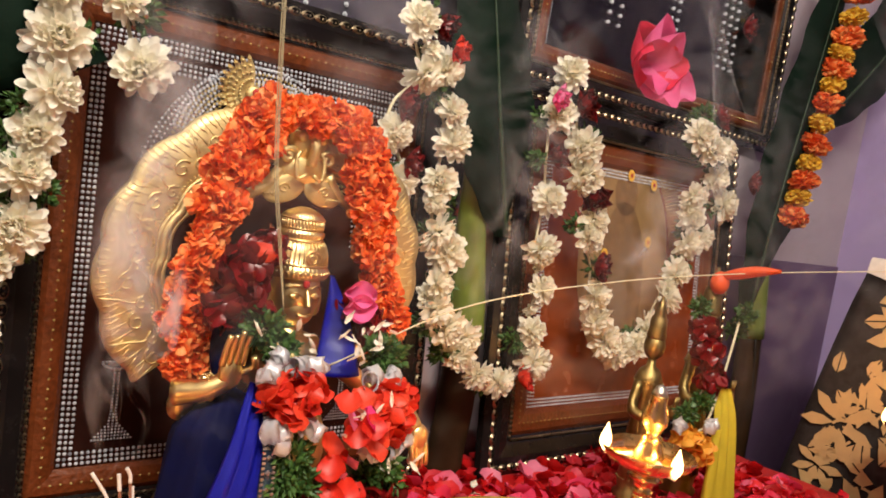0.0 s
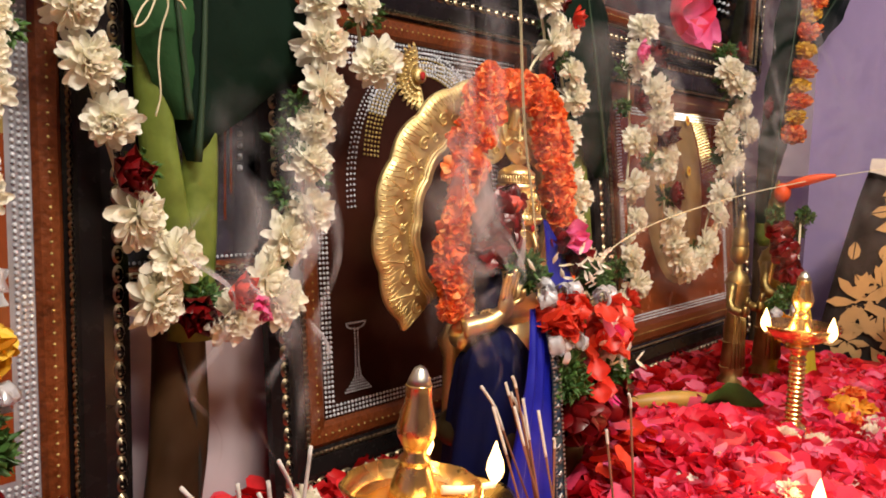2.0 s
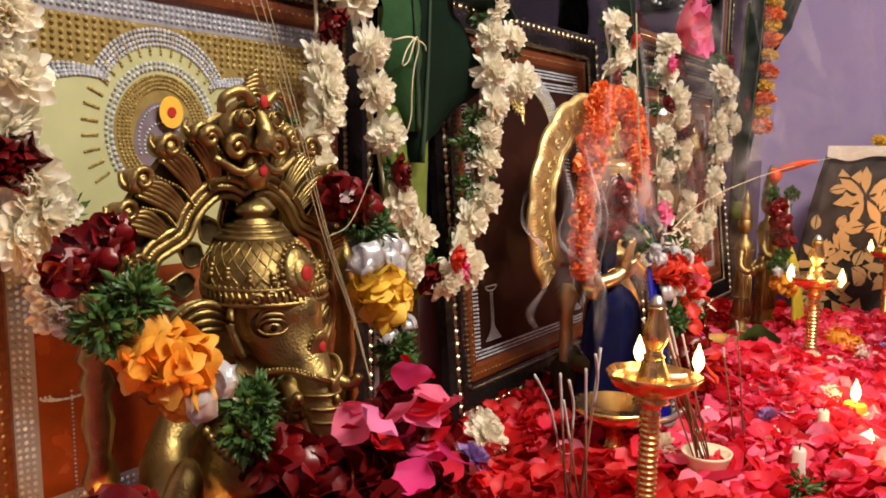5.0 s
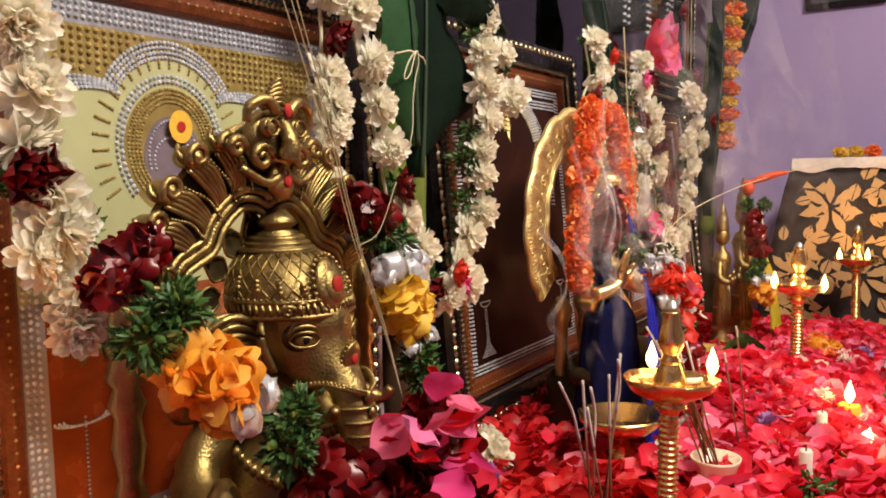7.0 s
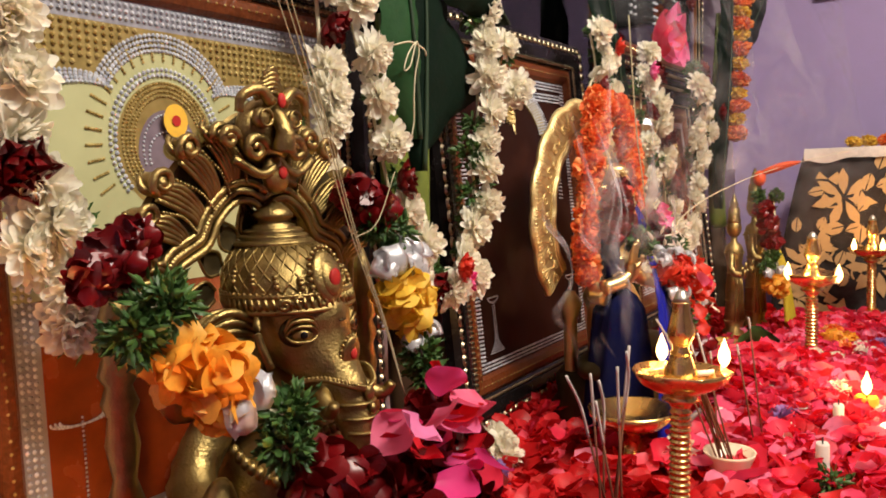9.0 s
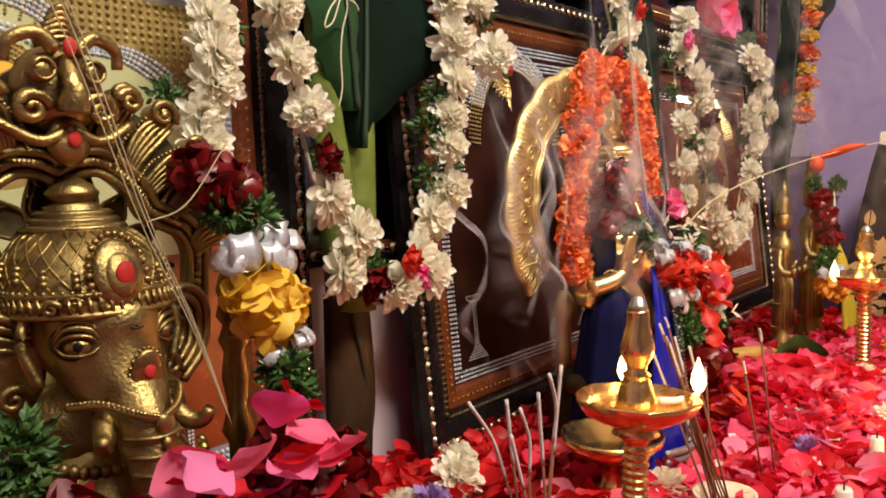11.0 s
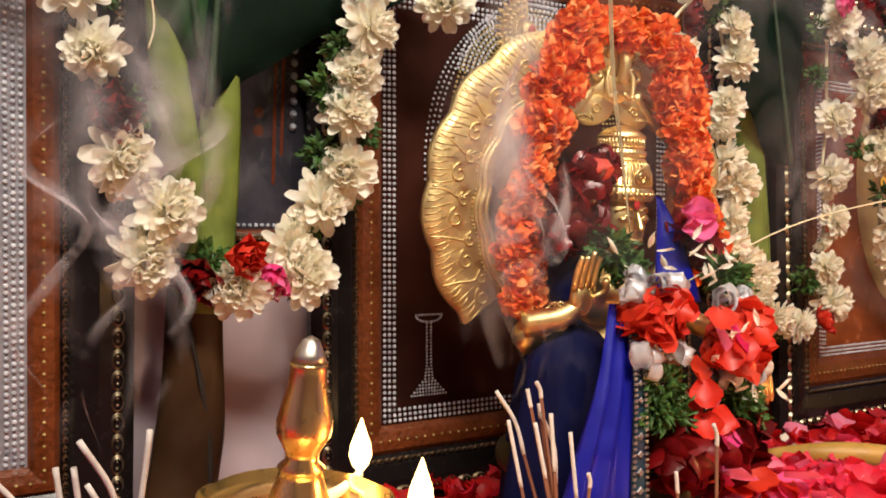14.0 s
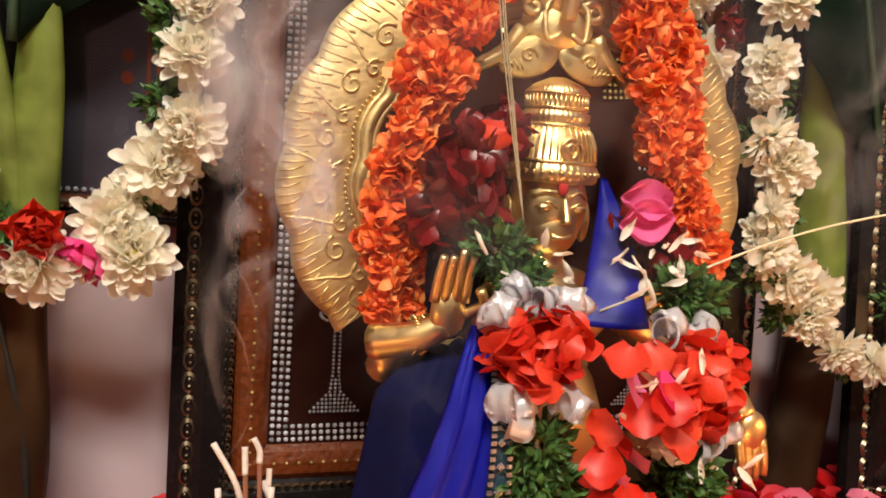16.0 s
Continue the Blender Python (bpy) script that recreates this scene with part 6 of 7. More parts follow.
for k in range(17):
    a = A0 + (A1 - A0) * (k + 0.5) / 17
    c = plate_edge(a, 0.87) + Vector((0, -0.0022, 0))
    d = (plate_edge(a, 1.0) - plate_edge(a, 0.8)).normalized()
    s = Vector((-d.z, 0, d.x)) * (1 if math.cos(a) < 0 else -1)
    scroll(bm, c - d * 0.006, d, s, 0.010, 1.3, 0.0013)
    scroll(bm, c - d * 0.014 - s * 0.014, d, s, 0.007, 1.2, 0.0011)
    tube(bm, spline([plate_edge(a - 0.105, 0.775) + Vector((0, -0.002, 0)), plate_edge(a - 0.06, 0.83) + Vector((0, -0.002, 0)), plate_edge(a - 0.095, 0.90) + Vector((0, -0.002, 0)), plate_edge(a - 0.118, 0.985) + Vector((0, -0.001, 0))], 12), 0.0012, 5)
    for j in range(8):
        b = A0 + (A1 - A0) * (k + (j + 0.5) / 8) / 17
        tube(bm, [plate_edge(b - 0.006, 0.915 - 0.055 * (j % 2)) + Vector((0, -0.002, 0)), plate_edge(b + 0.014, 0.955) + Vector((0, -0.002, 0)), plate_edge(b + 0.018, 0.992) + Vector((0, -0.0005, 0))], 0.0007, 5)
beads(bm, [plate_edge(A0 + (A1 - A0) * i / 150, 0.752) + Vector((0, -0.0035, 0)) for i in range(151)], 0.0013)
for q, rr in ((0.668, 0.0026), (0.700, 0.0046), (0.728, 0.0022)):
    tube(bm, [plate_edge(A0 + (A1 - A0) * i / 120, q) + Vector((0, -0.003, 0)) for i in range(121)], rr, 8)
part("embossing", bm, M_ARCH_GOLD, plate, "embossed leaf scrolls")
bm = bmesh.new()
cr = Vector((0.432, 0.752, 1.205))
ball(bm, cr + Vector((0, 0, -0.016)), (0.030, 0.014, 0.022))
ball(bm, cr + Vector((0, -0.004, 0.012)), (0.022, 0.014, 0.022))
tube(bm, spline([cr + Vector((0, -0.016, 0.024)), cr + Vector((0, -0.022, 0.008)), cr + Vector((0, -0.018, -0.012))], 10), 0.006, 8)
for sx in (-1, 1):
    ball(bm, cr + Vector((sx * 0.012, -0.014, 0.018)), (0.007, 0.005, 0.007))
    scroll(bm, cr + Vector((sx * 0.014, -0.010, -0.004)), Vector((0, 0, 1)), Vector((sx, 0, 0)), 0.010, 1.4, 0.004)
    tube(bm, spline([cr + Vector((sx * 0.008, -0.008, 0.030)), cr + Vector((sx * 0.020, -0.008, 0.048)), cr + Vector((sx * 0.036, -0.006, 0.040))], 10), 0.004, 8)
    tube(bm, spline([cr + Vector((sx * 0.030, -0.006, -0.020)), cr + Vector((sx * 0.045, -0.006, -0.040)), cr + Vector((sx * 0.080, -0.006, -0.060))], 10), 0.006, 8)
    wing = cr + Vector((sx * 0.024, -0.008, -0.040))
    ball(bm, wing, (0.025, 0.0035, 0.0150), turn(0, sx * 0.30, 0), 24, 14)
    scroll(bm, wing + Vector((-sx * 0.006, -0.004, 0.001)), Vector((0, 0, 1)), Vector((sx, 0, 0)), 0.007, 1.3, 0.0013)
    for k in range(5):
        tube(bm, [wing + Vector((sx * (0.004 + 0.004 * k), -0.0034, -0.010 + 0.001 * k)), wing + Vector((sx * (0.008 + 0.004 * k), -0.0030, -0.002 - 0.0012 * k))], 0.0008, 5)
    tube(bm, spline([cr + Vector((sx * 0.004, -0.018, -0.022)), cr + Vector((sx * 0.015, -0.018, -0.026)), cr + Vector((sx * 0.017, -0.016, -0.006)), cr + Vector((sx * 0.012, -0.014, 0.002))], 14), 0.0022, 7)
part("crest", bm, M_ARCH_GOLD, plate, "cast golden crest mask")
bm = bmesh.new()
for sx in (-1, 1):
    lathe(bm, [(0.016, 0.742), (0.020, 0.76), (0.011, 0.79), (0.011, 0.90), (0.020, 0.925), (0.008, 0.945)], 14, Matrix.Translation((0.432 + sx * 0.050, 0.780, 0)) @ Matrix.Diagonal((1, 1, 1, 1)))
part("support", bm, M_ARCH_GOLD, plate)

# studded gold fan with a red stone, standing behind the plate
fan = thing("gold_fan", (0.439, 0.905, 1.268), "studded gold fan ornament with red stone behind the back plate", "ornament")
fan_at = Vector((0.439, 0.905, 1.268))
bm = bmesh.new()
for k in range(15):
    a = math.radians(105 + 175 * k / 14)
    d = Vector((math.cos(a), 0, math.sin(a)))
    petal(bm, Matrix.Translation(fan_at + d * 0.008 + Vector((0, 0.004, 0))) @ Matrix((d, Vector((-d.z, 0, d.x)), Vector((0, -1, 0)))).transposed().to_4x4(), 0.040, 0.013, 0.06, 0, 4, 0.1, 0.62)
    beads(bm, [fan_at + d * q + Vector((0, 0.001, 0)) for q in (0.018, 0.026, 0.034, 0.042)], 0.0022)
lathe(bm, [(0.0075, -0.004), (0.0105, 0.0), (0.0105, 0.003), (0.006, 0.005)], 20, Matrix.Translation(fan_at) @ turn(math.pi / 2, 0, 0))
tube(bm, [fan_at + Vector((0.0, 0.005, -0.01)), fan_at + Vector((0.02, 0.006, -0.10)), fan_at + Vector((0.05, 0.004, -0.22))], 0.004, 8)
part("blade", bm, M_ARCH_GOLD, fan)
part("stone", ball(bmesh.new(), fan_at + Vector((0, -0.006, 0)), (0.0048, 0.003, 0.0062), None, 14, 10), M_KUMKUM, fan, "oval red stone")

# orange flower garland over the plate
g = thing("orange_garland", (0.43, 0.73, 1.24), "thick orange flower garland over the golden back plate", "garland", "flower garlands")
for pts, n in (([(0.415, 0.742, 1.245), (0.375, 0.735, 1.240), (0.348, 0.73, 1.205), (0.334, 0.728, 1.160), (0.322, 0.728, 1.105), (0.318, 0.728, 1.05), (0.320, 0.728, 1.01), (0.322, 0.728, 0.985)], 22),
               ([(0.44, 0.742, 1.248), (0.478, 0.735, 1.236), (0.500, 0.73, 1.19), (0.518, 0.728, 1.140), (0.532, 0.728, 1.095), (0.542, 0.728, 1.05), (0.545, 0.728, 1.01)], 19)):
    line_pts = spline(pts, n)
    part("string", tube(bmesh.new(), line_pts, 0.002, 6), M_THREAD, g)
    for i, p in enumerate(line_pts):
        for k in range(3):
            at = p + Vector((rng.uniform(-0.019, 0.019), rng.uniform(-0.014, 0.0), rng.uniform(-0.01, 0.01)))
            piece("orange_flower", LOOSE_ORANGE[rng.randrange(3)], g, Matrix.Translation(at) @ turn(rng.uniform(0, 6), rng.uniform(0, 6), 0) @ Matrix.Scale(rng.uniform(0.014, 0.018), 4))

# petal and leaf garland on the goddess statue
bundle_garland("petal_garland", "garland of leaves, foil and scarlet petal rolls on the seated statue",
               [("maroon", (0.372, 0.690, 1.108), 0.020), ("maroon", (0.352, 0.686, 1.096), 0.024), ("maroon", (0.342, 0.684, 1.075), 0.026), ("maroon", (0.354, 0.680, 1.055), 0.024), ("maroon", (0.332, 0.684, 1.048), 0.022),
                ("leaf", (0.362, 0.660, 1.034), 0.030), ("leaf", (0.376, 0.650, 1.018), 0.026), ("foil", (0.366, 0.630, 1.014), 0.009), ("foil", (0.352, 0.618, 1.000), 0.010), ("foil", (0.380, 0.615, 1.008), 0.010), ("foil", (0.394, 0.612, 1.010), 0.010),
                ("scarlet", (0.360, 0.612, 0.985), 0.022), ("scarlet", (0.386, 0.608, 0.988), 0.022), ("scarlet", (0.374, 0.606, 0.974), 0.022), ("foil", (0.360, 0.606, 0.957), 0.011), ("foil", (0.366, 0.604, 0.944), 0.011), ("foil", (0.392, 0.602, 0.952), 0.010),
                ("leaf", (0.380, 0.605, 0.925), 0.028), ("leaf", (0.388, 0.600, 0.900), 0.028), ("leaf", (0.370, 0.605, 0.905), 0.026), ("maroon", (0.40, 0.60, 0.865), 0.034), ("maroon", (0.44, 0.60, 0.855), 0.034), ("maroon", (0.48, 0.605, 0.865), 0.032),
                ("leaf", (0.488, 0.612, 0.900), 0.030), ("leaf", (0.500, 0.615, 0.885), 0.028), ("leaf", (0.472, 0.612, 0.893), 0.024), ("foil", (0.468, 0.605, 0.925), 0.010), ("foil", (0.490, 0.605, 0.920), 0.010), ("foil", (0.508, 0.608, 0.924), 0.010),
                ("scarlet", (0.468, 0.607, 0.950), 0.024), ("scarlet", (0.492, 0.610, 0.948), 0.024), ("scarlet", (0.480, 0.606, 0.970), 0.024), ("scarlet", (0.500, 0.612, 0.970), 0.020), ("foil", (0.462, 0.615, 0.994), 0.010), ("foil", (0.494, 0.618, 0.994), 0.010),
                ("leaf", (0.486, 0.640, 1.012), 0.028), ("leaf", (0.506, 0.645, 1.010), 0.028), ("maroon", (0.490, 0.670, 1.036), 0.022), ("maroon", (0.475, 0.678, 1.052), 0.020)])
bm = bmesh.new()
r = random.Random(4)
for i in range(26):
    at = Vector((0.430 + r.uniform(-0.018, 0.02), 0.600 + r.uniform(-0.02, 0.02), 0.992 - 0.0056 * i))
    petal(bm, Matrix.Translation(at) @ turn(r.uniform(-0.6, 0.6), r.uniform(0.6, 1.4), -1.57 + r.uniform(-0.9, 0.9)), 0.026, 0.028, 0.2, 0 if r.random() < 0.65 else 1, 5, 0.0, 0.58)
for i in range(36):
    at = Vector((0.445 + r.uniform(-0.03, 0.05), 0.585 + r.uniform(-0.03, 0.02), 0.82 + r.uniform(-0.06, 0.03)))
    petal(bm, Matrix.Translation(at) @ turn(r.uniform(-0.6, 0.6), r.uniform(-0.2, 1.0), -1.57 + r.uniform(-0.9, 0.9)), 0.032, 0.034, 0.15, 0 if r.random() < 0.8 else 1, 5, 0.0, 0.58)
solid("scarlet_petals", bm, [M_BRIGHT_RED, M_HOT_PINK], "scarlet and pink rose petals tucked into the statue's garland", "rose petals", kind="stuff")
for at, yaw, dz in (((0.447, 0.655, 1.072), 0.2, 0.2), ((0.446, 0.652, 1.054), 0.1, -0.1), ((0.365, 0.665, 1.108), 2.4, 0.6)):
    bm = bmesh.new()
    for k in range(2):
        petal(bm, Matrix.Translation(at) @ turn(1.2 + 0.3 * k, dz, yaw + 0.25 * k), 0.036, 0.030, 0.35, 0, 5, 0.1)
    solid("rose_petal", bm, M_HOT_PINK if yaw < 1 else M_BRIGHT_RED, "single large rose petal stuck beside the statue's crown" if yaw > 1 else "single large magenta petal beside the statue's cheek", "rose petal")
bm = bmesh.new()
for i in range(40):
    a = r.choice(((0.375, 0.64, 1.02), (0.45, 0.63, 1.03), (0.44, 0.598, 0.965), (0.50, 0.60, 0.90)))
    at = Vector(a) + Vector((r.uniform(-0.03, 0.03), r.uniform(-0.02, 0.0), r.uniform(-0.02, 0.02)))
    petal(bm, Matrix.Translation(at) @ turn(r.uniform(-1, 1), r.uniform(-1, 1), r.uniform(0, 6)), 0.017, 0.006, 0.2, 0, 3, 0.3)
solid("white_petals", bm, M_WHITE_PETAL, "loose white flower petals on the statue's garland", "petals", kind="stuff")
bm = bmesh.new()
for off in (-0.002, 0.0, 0.0015):
    tube(bm, spline([(0.335 + off, 0.66, 1.36), (0.348 + off, 0.655, 1.20), (0.361 + off * 0.8, 0.65, 1.12), (0.375, 0.648, 1.050)], 16), 0.0005, 5)
solid("dry_fibre", bm, M_FIBRE, "pale dry plant fibres before the seated statue", "fibre")

# blue silk wrapped round the statue
drape = thing("blue_silk_drape", (0.36, 0.65, 0.742), "royal blue silk with gold border draped on the seated statue", "cloth")
bm = bmesh.new()
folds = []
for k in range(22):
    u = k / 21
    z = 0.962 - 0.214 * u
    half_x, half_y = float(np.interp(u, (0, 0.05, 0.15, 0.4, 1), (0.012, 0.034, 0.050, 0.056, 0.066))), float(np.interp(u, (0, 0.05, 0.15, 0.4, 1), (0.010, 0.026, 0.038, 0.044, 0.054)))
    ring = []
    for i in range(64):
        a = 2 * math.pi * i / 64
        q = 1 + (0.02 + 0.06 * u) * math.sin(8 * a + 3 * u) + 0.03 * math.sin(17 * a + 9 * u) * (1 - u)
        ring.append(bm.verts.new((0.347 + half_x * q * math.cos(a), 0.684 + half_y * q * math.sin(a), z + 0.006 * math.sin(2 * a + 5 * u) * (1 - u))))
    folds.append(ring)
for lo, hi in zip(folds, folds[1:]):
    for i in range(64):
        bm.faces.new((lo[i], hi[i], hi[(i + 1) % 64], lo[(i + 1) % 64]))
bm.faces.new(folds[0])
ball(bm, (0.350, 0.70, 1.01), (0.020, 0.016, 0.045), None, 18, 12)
# Skirt in a much darker blue than the silk front fall.
part("lap_fold", bm, M_NAVY, drape, "folded skirt of dark navy cloth")


def cloth_strip(bm, centre, widths, n=26, m=13, folds=3.0, depth=0.007, mat=0):
    pts = spline(centre, n)
    grid = []
    for i, p in enumerate(pts):
        u = i / (n - 1)
        wd = widths[0] + (widths[1] - widths[0]) * u
        grid.append([bm.verts.new(p + Vector((wd * (j / (m - 1) - 0.5), depth * (0.4 + 0.6 * u) * math.sin(folds * 2 * math.pi * j / (m - 1) + 2 * u), 0))) for j in range(m)])
    for a, b in zip(grid, grid[1:]):
        for j in range(m - 1):
            bm.faces.new((a[j], b[j], b[j + 1], a[j + 1])).material_index = mat
    bmesh.ops.solidify(bm, geom=bm.faces[:], thickness=0.0012)


bm = bmesh.new()
cloth_strip(bm, [(0.348, 0.628, 0.992), (0.338, 0.612, 0.93), (0.318, 0.600, 0.86), (0.305, 0.592, 0.79), (0.30, 0.588, 0.755)], (0.020, 0.115))
part("front_fall", bm, M_BLUE, drape)
bm = bmesh.new()
cloth_strip(bm, [(0.353, 0.622, 0.985), (0.354, 0.605, 0.93), (0.350, 0.594, 0.86), (0.348, 0.586, 0.79), (0.347, 0.582, 0.755)], (0.008, 0.024), folds=0.5, depth=0.001)
part("border", bm, M_BORDER, drape, "woven indigo border with silver pattern")
bm = bmesh.new()
edge = spline([(0.353, 0.6195, 0.985), (0.354, 0.6025, 0.93), (0.350, 0.5915, 0.86), (0.348, 0.5835, 0.79), (0.347, 0.5795, 0.755)], 60)
for k, p in enumerate(edge):
    half_w = 0.0032 + 0.0072 * k / 59
    for sx in (-1, 1):
        box(bm, p.x + sx * half_w - 0.0016, p.x + sx * half_w + 0.0016, p.y - 0.0006, p.y + 0.0006, p.z - 0.0011, p.z + 0.0011)
    if k % 3 == 0:
        lathe(bm, [(half_w * 0.55, -0.0005), (half_w * 0.40, 0.0008)], 4, Matrix.Translation(p) @ turn(math.pi / 2, 0, 0))
tagged(part("border_weave", bm, M_ZARI, drape, "silver woven checks and diamonds", smooth=False), kind="stuff")
bm = bmesh.new()
cloth_strip(bm, [(0.452, 0.694, 1.083), (0.455, 0.684, 1.055), (0.455, 0.672, 1.02), (0.450, 0.655, 0.985)], (0.004, 0.052), folds=0.6, depth=0.006)
part("shoulder_fold", bm, M_BLUE, drape)
bm = bmesh.new()
for z in (0.775, 0.785):
    tube(bm, spline([(0.265, 0.578, z), (0.31, 0.57, z - 0.004), (0.35, 0.564, z)], 10), 0.0025, 6, flat=2)
part("gold_stripe", bm, M_ZARI, drape)

# ---- small paired idols further along ----
for (x, y, s, text) in ((1.115, 0.640, 1.0, "small slender brass statue with tall crown"), (1.02, 0.665, 0.86, "small brass statue with pointed crown among flowers")):
    bm = bmesh.new()
    T = Matrix.Translation((x, y, 0.745)) @ Matrix.Diagonal((0.72 * s, 0.72 * s, s, 1))
    lathe(bm, [(0.050, 0.0), (0.052, 0.012), (0.036, 0.020), (0.040, 0.034), (0.030, 0.042), (0.034, 0.060), (0.029, 0.11), (0.030, 0.150), (0.024, 0.178), (0.022, 0.192), (0.028, 0.215), (0.034, 0.240), (0.026, 0.258), (0.012, 0.266), (0.010, 0.280)], 24, T)
    ball(bm, T @ Vector((0, 0, 0.302)), (0.019 * s, 0.019 * s, 0.025 * s))
    ball(bm, T @ Vector((0, -0.018, 0.298)), (0.004 * s, 0.005 * s, 0.007 * s))
    lathe(bm, [(0.022, 0.315), (0.024, 0.320), (0.021, 0.330), (0.020, 0.350), (0.014, 0.358), (0.016, 0.362), (0.010, 0.374), (0.003, 0.390)], 20, T)
    for sx in (-1, 1):
        tube(bm, [T @ Vector(p) for p in spline([(sx * 0.036, 0, 0.240), (sx * 0.060, -0.008, 0.195), (sx * 0.058, -0.040, 0.185)], 10)], 0.009 * s, 10)
        ball(bm, T @ Vector((sx * 0.056, -0.048, 0.190)), (0.009 * s, 0.008 * s, 0.014 * s))
        for k in range(3):
            tube(bm, [T @ Vector((sx * 0.056 + 0.005 * (k - 1), -0.050, 0.195)), T @ Vector((sx * 0.056 + 0.006 * (k - 1), -0.054, 0.218))], 0.0025 * s, 6)
    for z, rr in ((0.062, 0.0345), (0.115, 0.0300), (0.186, 0.0245), (0.238, 0.0345)):
        beads(bm, [T @ Vector((rr * math.cos(a), rr * math.sin(a), z)) for a in np.linspace(0, 6.1, 26)], 0.0020 * s)
    for k in range(9):
        a = math.pi * (1.1 + 0.8 * k / 8)
        tube(bm, [T @ Vector((q * math.cos(a), q * math.sin(a), z)) for q, z in ((0.0355, 0.062), (0.0305, 0.11), (0.0300, 0.150), (0.0245, 0.180))], 0.0016 * s, 5)
    solid("small_statue", bm, M_ANTIQUE, text, "statue", "small paired statues")
bundle_garland("petal_garland", "small garland of maroon petals and leaves on the paired statues",
               [("leaf", (1.05, 0.62, 1.075), 0.022), ("maroon", (1.055, 0.61, 1.045), 0.022), ("maroon", (1.06, 0.60, 1.01), 0.024), ("maroon", (1.07, 0.595, 0.975), 0.024), ("leaf", (1.055, 0.59, 0.94), 0.024), ("leaf", (1.03, 0.60, 0.92), 0.024), ("amber", (1.02, 0.585, 0.885), 0.024), ("amber", (1.045, 0.575, 0.872), 0.022), ("foil", (1.00, 0.59, 0.905), 0.010), ("foil", (1.06, 0.575, 0.905), 0.010),
                ("leaf", (1.15, 0.60, 1.07), 0.024), ("leaf", (1.165, 0.62, 1.04), 0.024)])
bm = bmesh.new()
cloth_strip(bm, [(1.108, 0.592, 0.955), (1.105, 0.578, 0.915), (1.10, 0.567, 0.86), (1.10, 0.56, 0.80), (1.10, 0.556, 0.76)], (0.045, 0.105))
solid("yellow_cloth", bm, M_YELLOW_CLOTH, "bright yellow cloth wrapped on a small brass statue", "cloth")

# ---- thread, red bud, pink lily and single roses ----
bm = bmesh.new()
tpts = spline([(0.441, 0.66, 0.995), (0.62, 0.655, 1.062), (0.85, 0.625, 1.105), (1.11, 0.585, 1.135), (1.35, 0.50, 1.165), (1.60, 0.45, 1.186)], 40)
tube(bm, tpts, 0.0009, 6)
solid("stretched_thread", bm, M_THREAD, "pale cotton thread stretched from the statue to the covered stand", "thread")
bm = bmesh.new()
tube(bm, spline([(1.105, 0.632, 1.120), (1.108, 0.605, 1.130), (1.113, 0.575, 1.140), (1.120, 0.545, 1.146)], 14), lambda u: 0.003 + 0.011 * math.sin(math.pi * (0.08 + 0.88 * u)), 10, flat=0.6)
ball(bm, (1.105, 0.628, 1.112), (0.016, 0.014, 0.018))
solid("red_flower_bud", bm, M_FEATHER, "long orange-red flower bud caught on the thread", "flower")
lily = thing("pink_lily", (1.14, 0.86, 1.45), "large pink lotus-like bloom hung on the dark print", "flower")
for k, (aim, lift, size) in enumerate(((2.5, 0.3, 0.105), (2.0, 0.5, 0.110), (1.3, 0.7, 0.095), (0.2, 0.6, 0.090), (-0.35, 0.3, 0.125), (-0.9, 0.5, 0.100), (3.2, 0.5, 0.090), (-1.7, 0.7, 0.080))):
    bm = bmesh.new()
    petal(bm, Matrix.Translation((1.140, 0.880, 1.452)) @ turn(math.pi / 2, 0, 0) @ turn(0, 0, aim) @ turn(0.15 * math.sin(3 * k), -lift, 0), size, 0.085, 0.22, 0, 7, 0.15, 0.66)
    part("petal", bm, M_HOT_PINK if k % 3 else M_PINK_PETAL, lily)
for x, y, z, s, kind in ((1.483, 0.895, 1.605, 0.03, ROSES), (1.446, 0.80, 1.291, 0.026, ROSES), (0.66, 0.80, 1.37, 0.020, SCARLET_ROSES), (0.86, 0.80, 1.345, 0.022, PINK_ROSES), (0.075, 0.80, 1.018, 0.022, SCARLET_ROSES)):
    ob = tagged(new("rose", kind[0]), "dark red rose tucked among the leaves" if kind is ROSES else "bright rose tucked into the flower loop", "flower", "single roses")
    ob.matrix_basis = facing((x, y, z), s, 0.2, 0.1, x * 9)

# ---- oil lamps ----


def flame_at(parent, at, size=1.0, watts=0.22):
    bm = bmesh.new()
    prof = [(0.0008, -0.004), (0.0054, 0.001), (0.0078, 0.007), (0.0068, 0.014), (0.0036, 0.022), (0.0005, 0.030)]
    lathe(bm, [(r * size * 0.85, z * size * 0.95) for r, z in prof], 14, Matrix.Translation(at))
    f = part("flame", bm, M_FLAME, parent, "small bright flame")
    f.visible_shadow = False
    flame_lamp(Vector(at) + Vector((0, 0, 0.012)), watts)


def wick(bm, a, b):
    tube(bm, spline([a, (Vector(a) + Vector(b)) / 2 + Vector((0, 0, -0.002)), b], 8), lambda u: 0.0035 - 0.001 * u, 7)


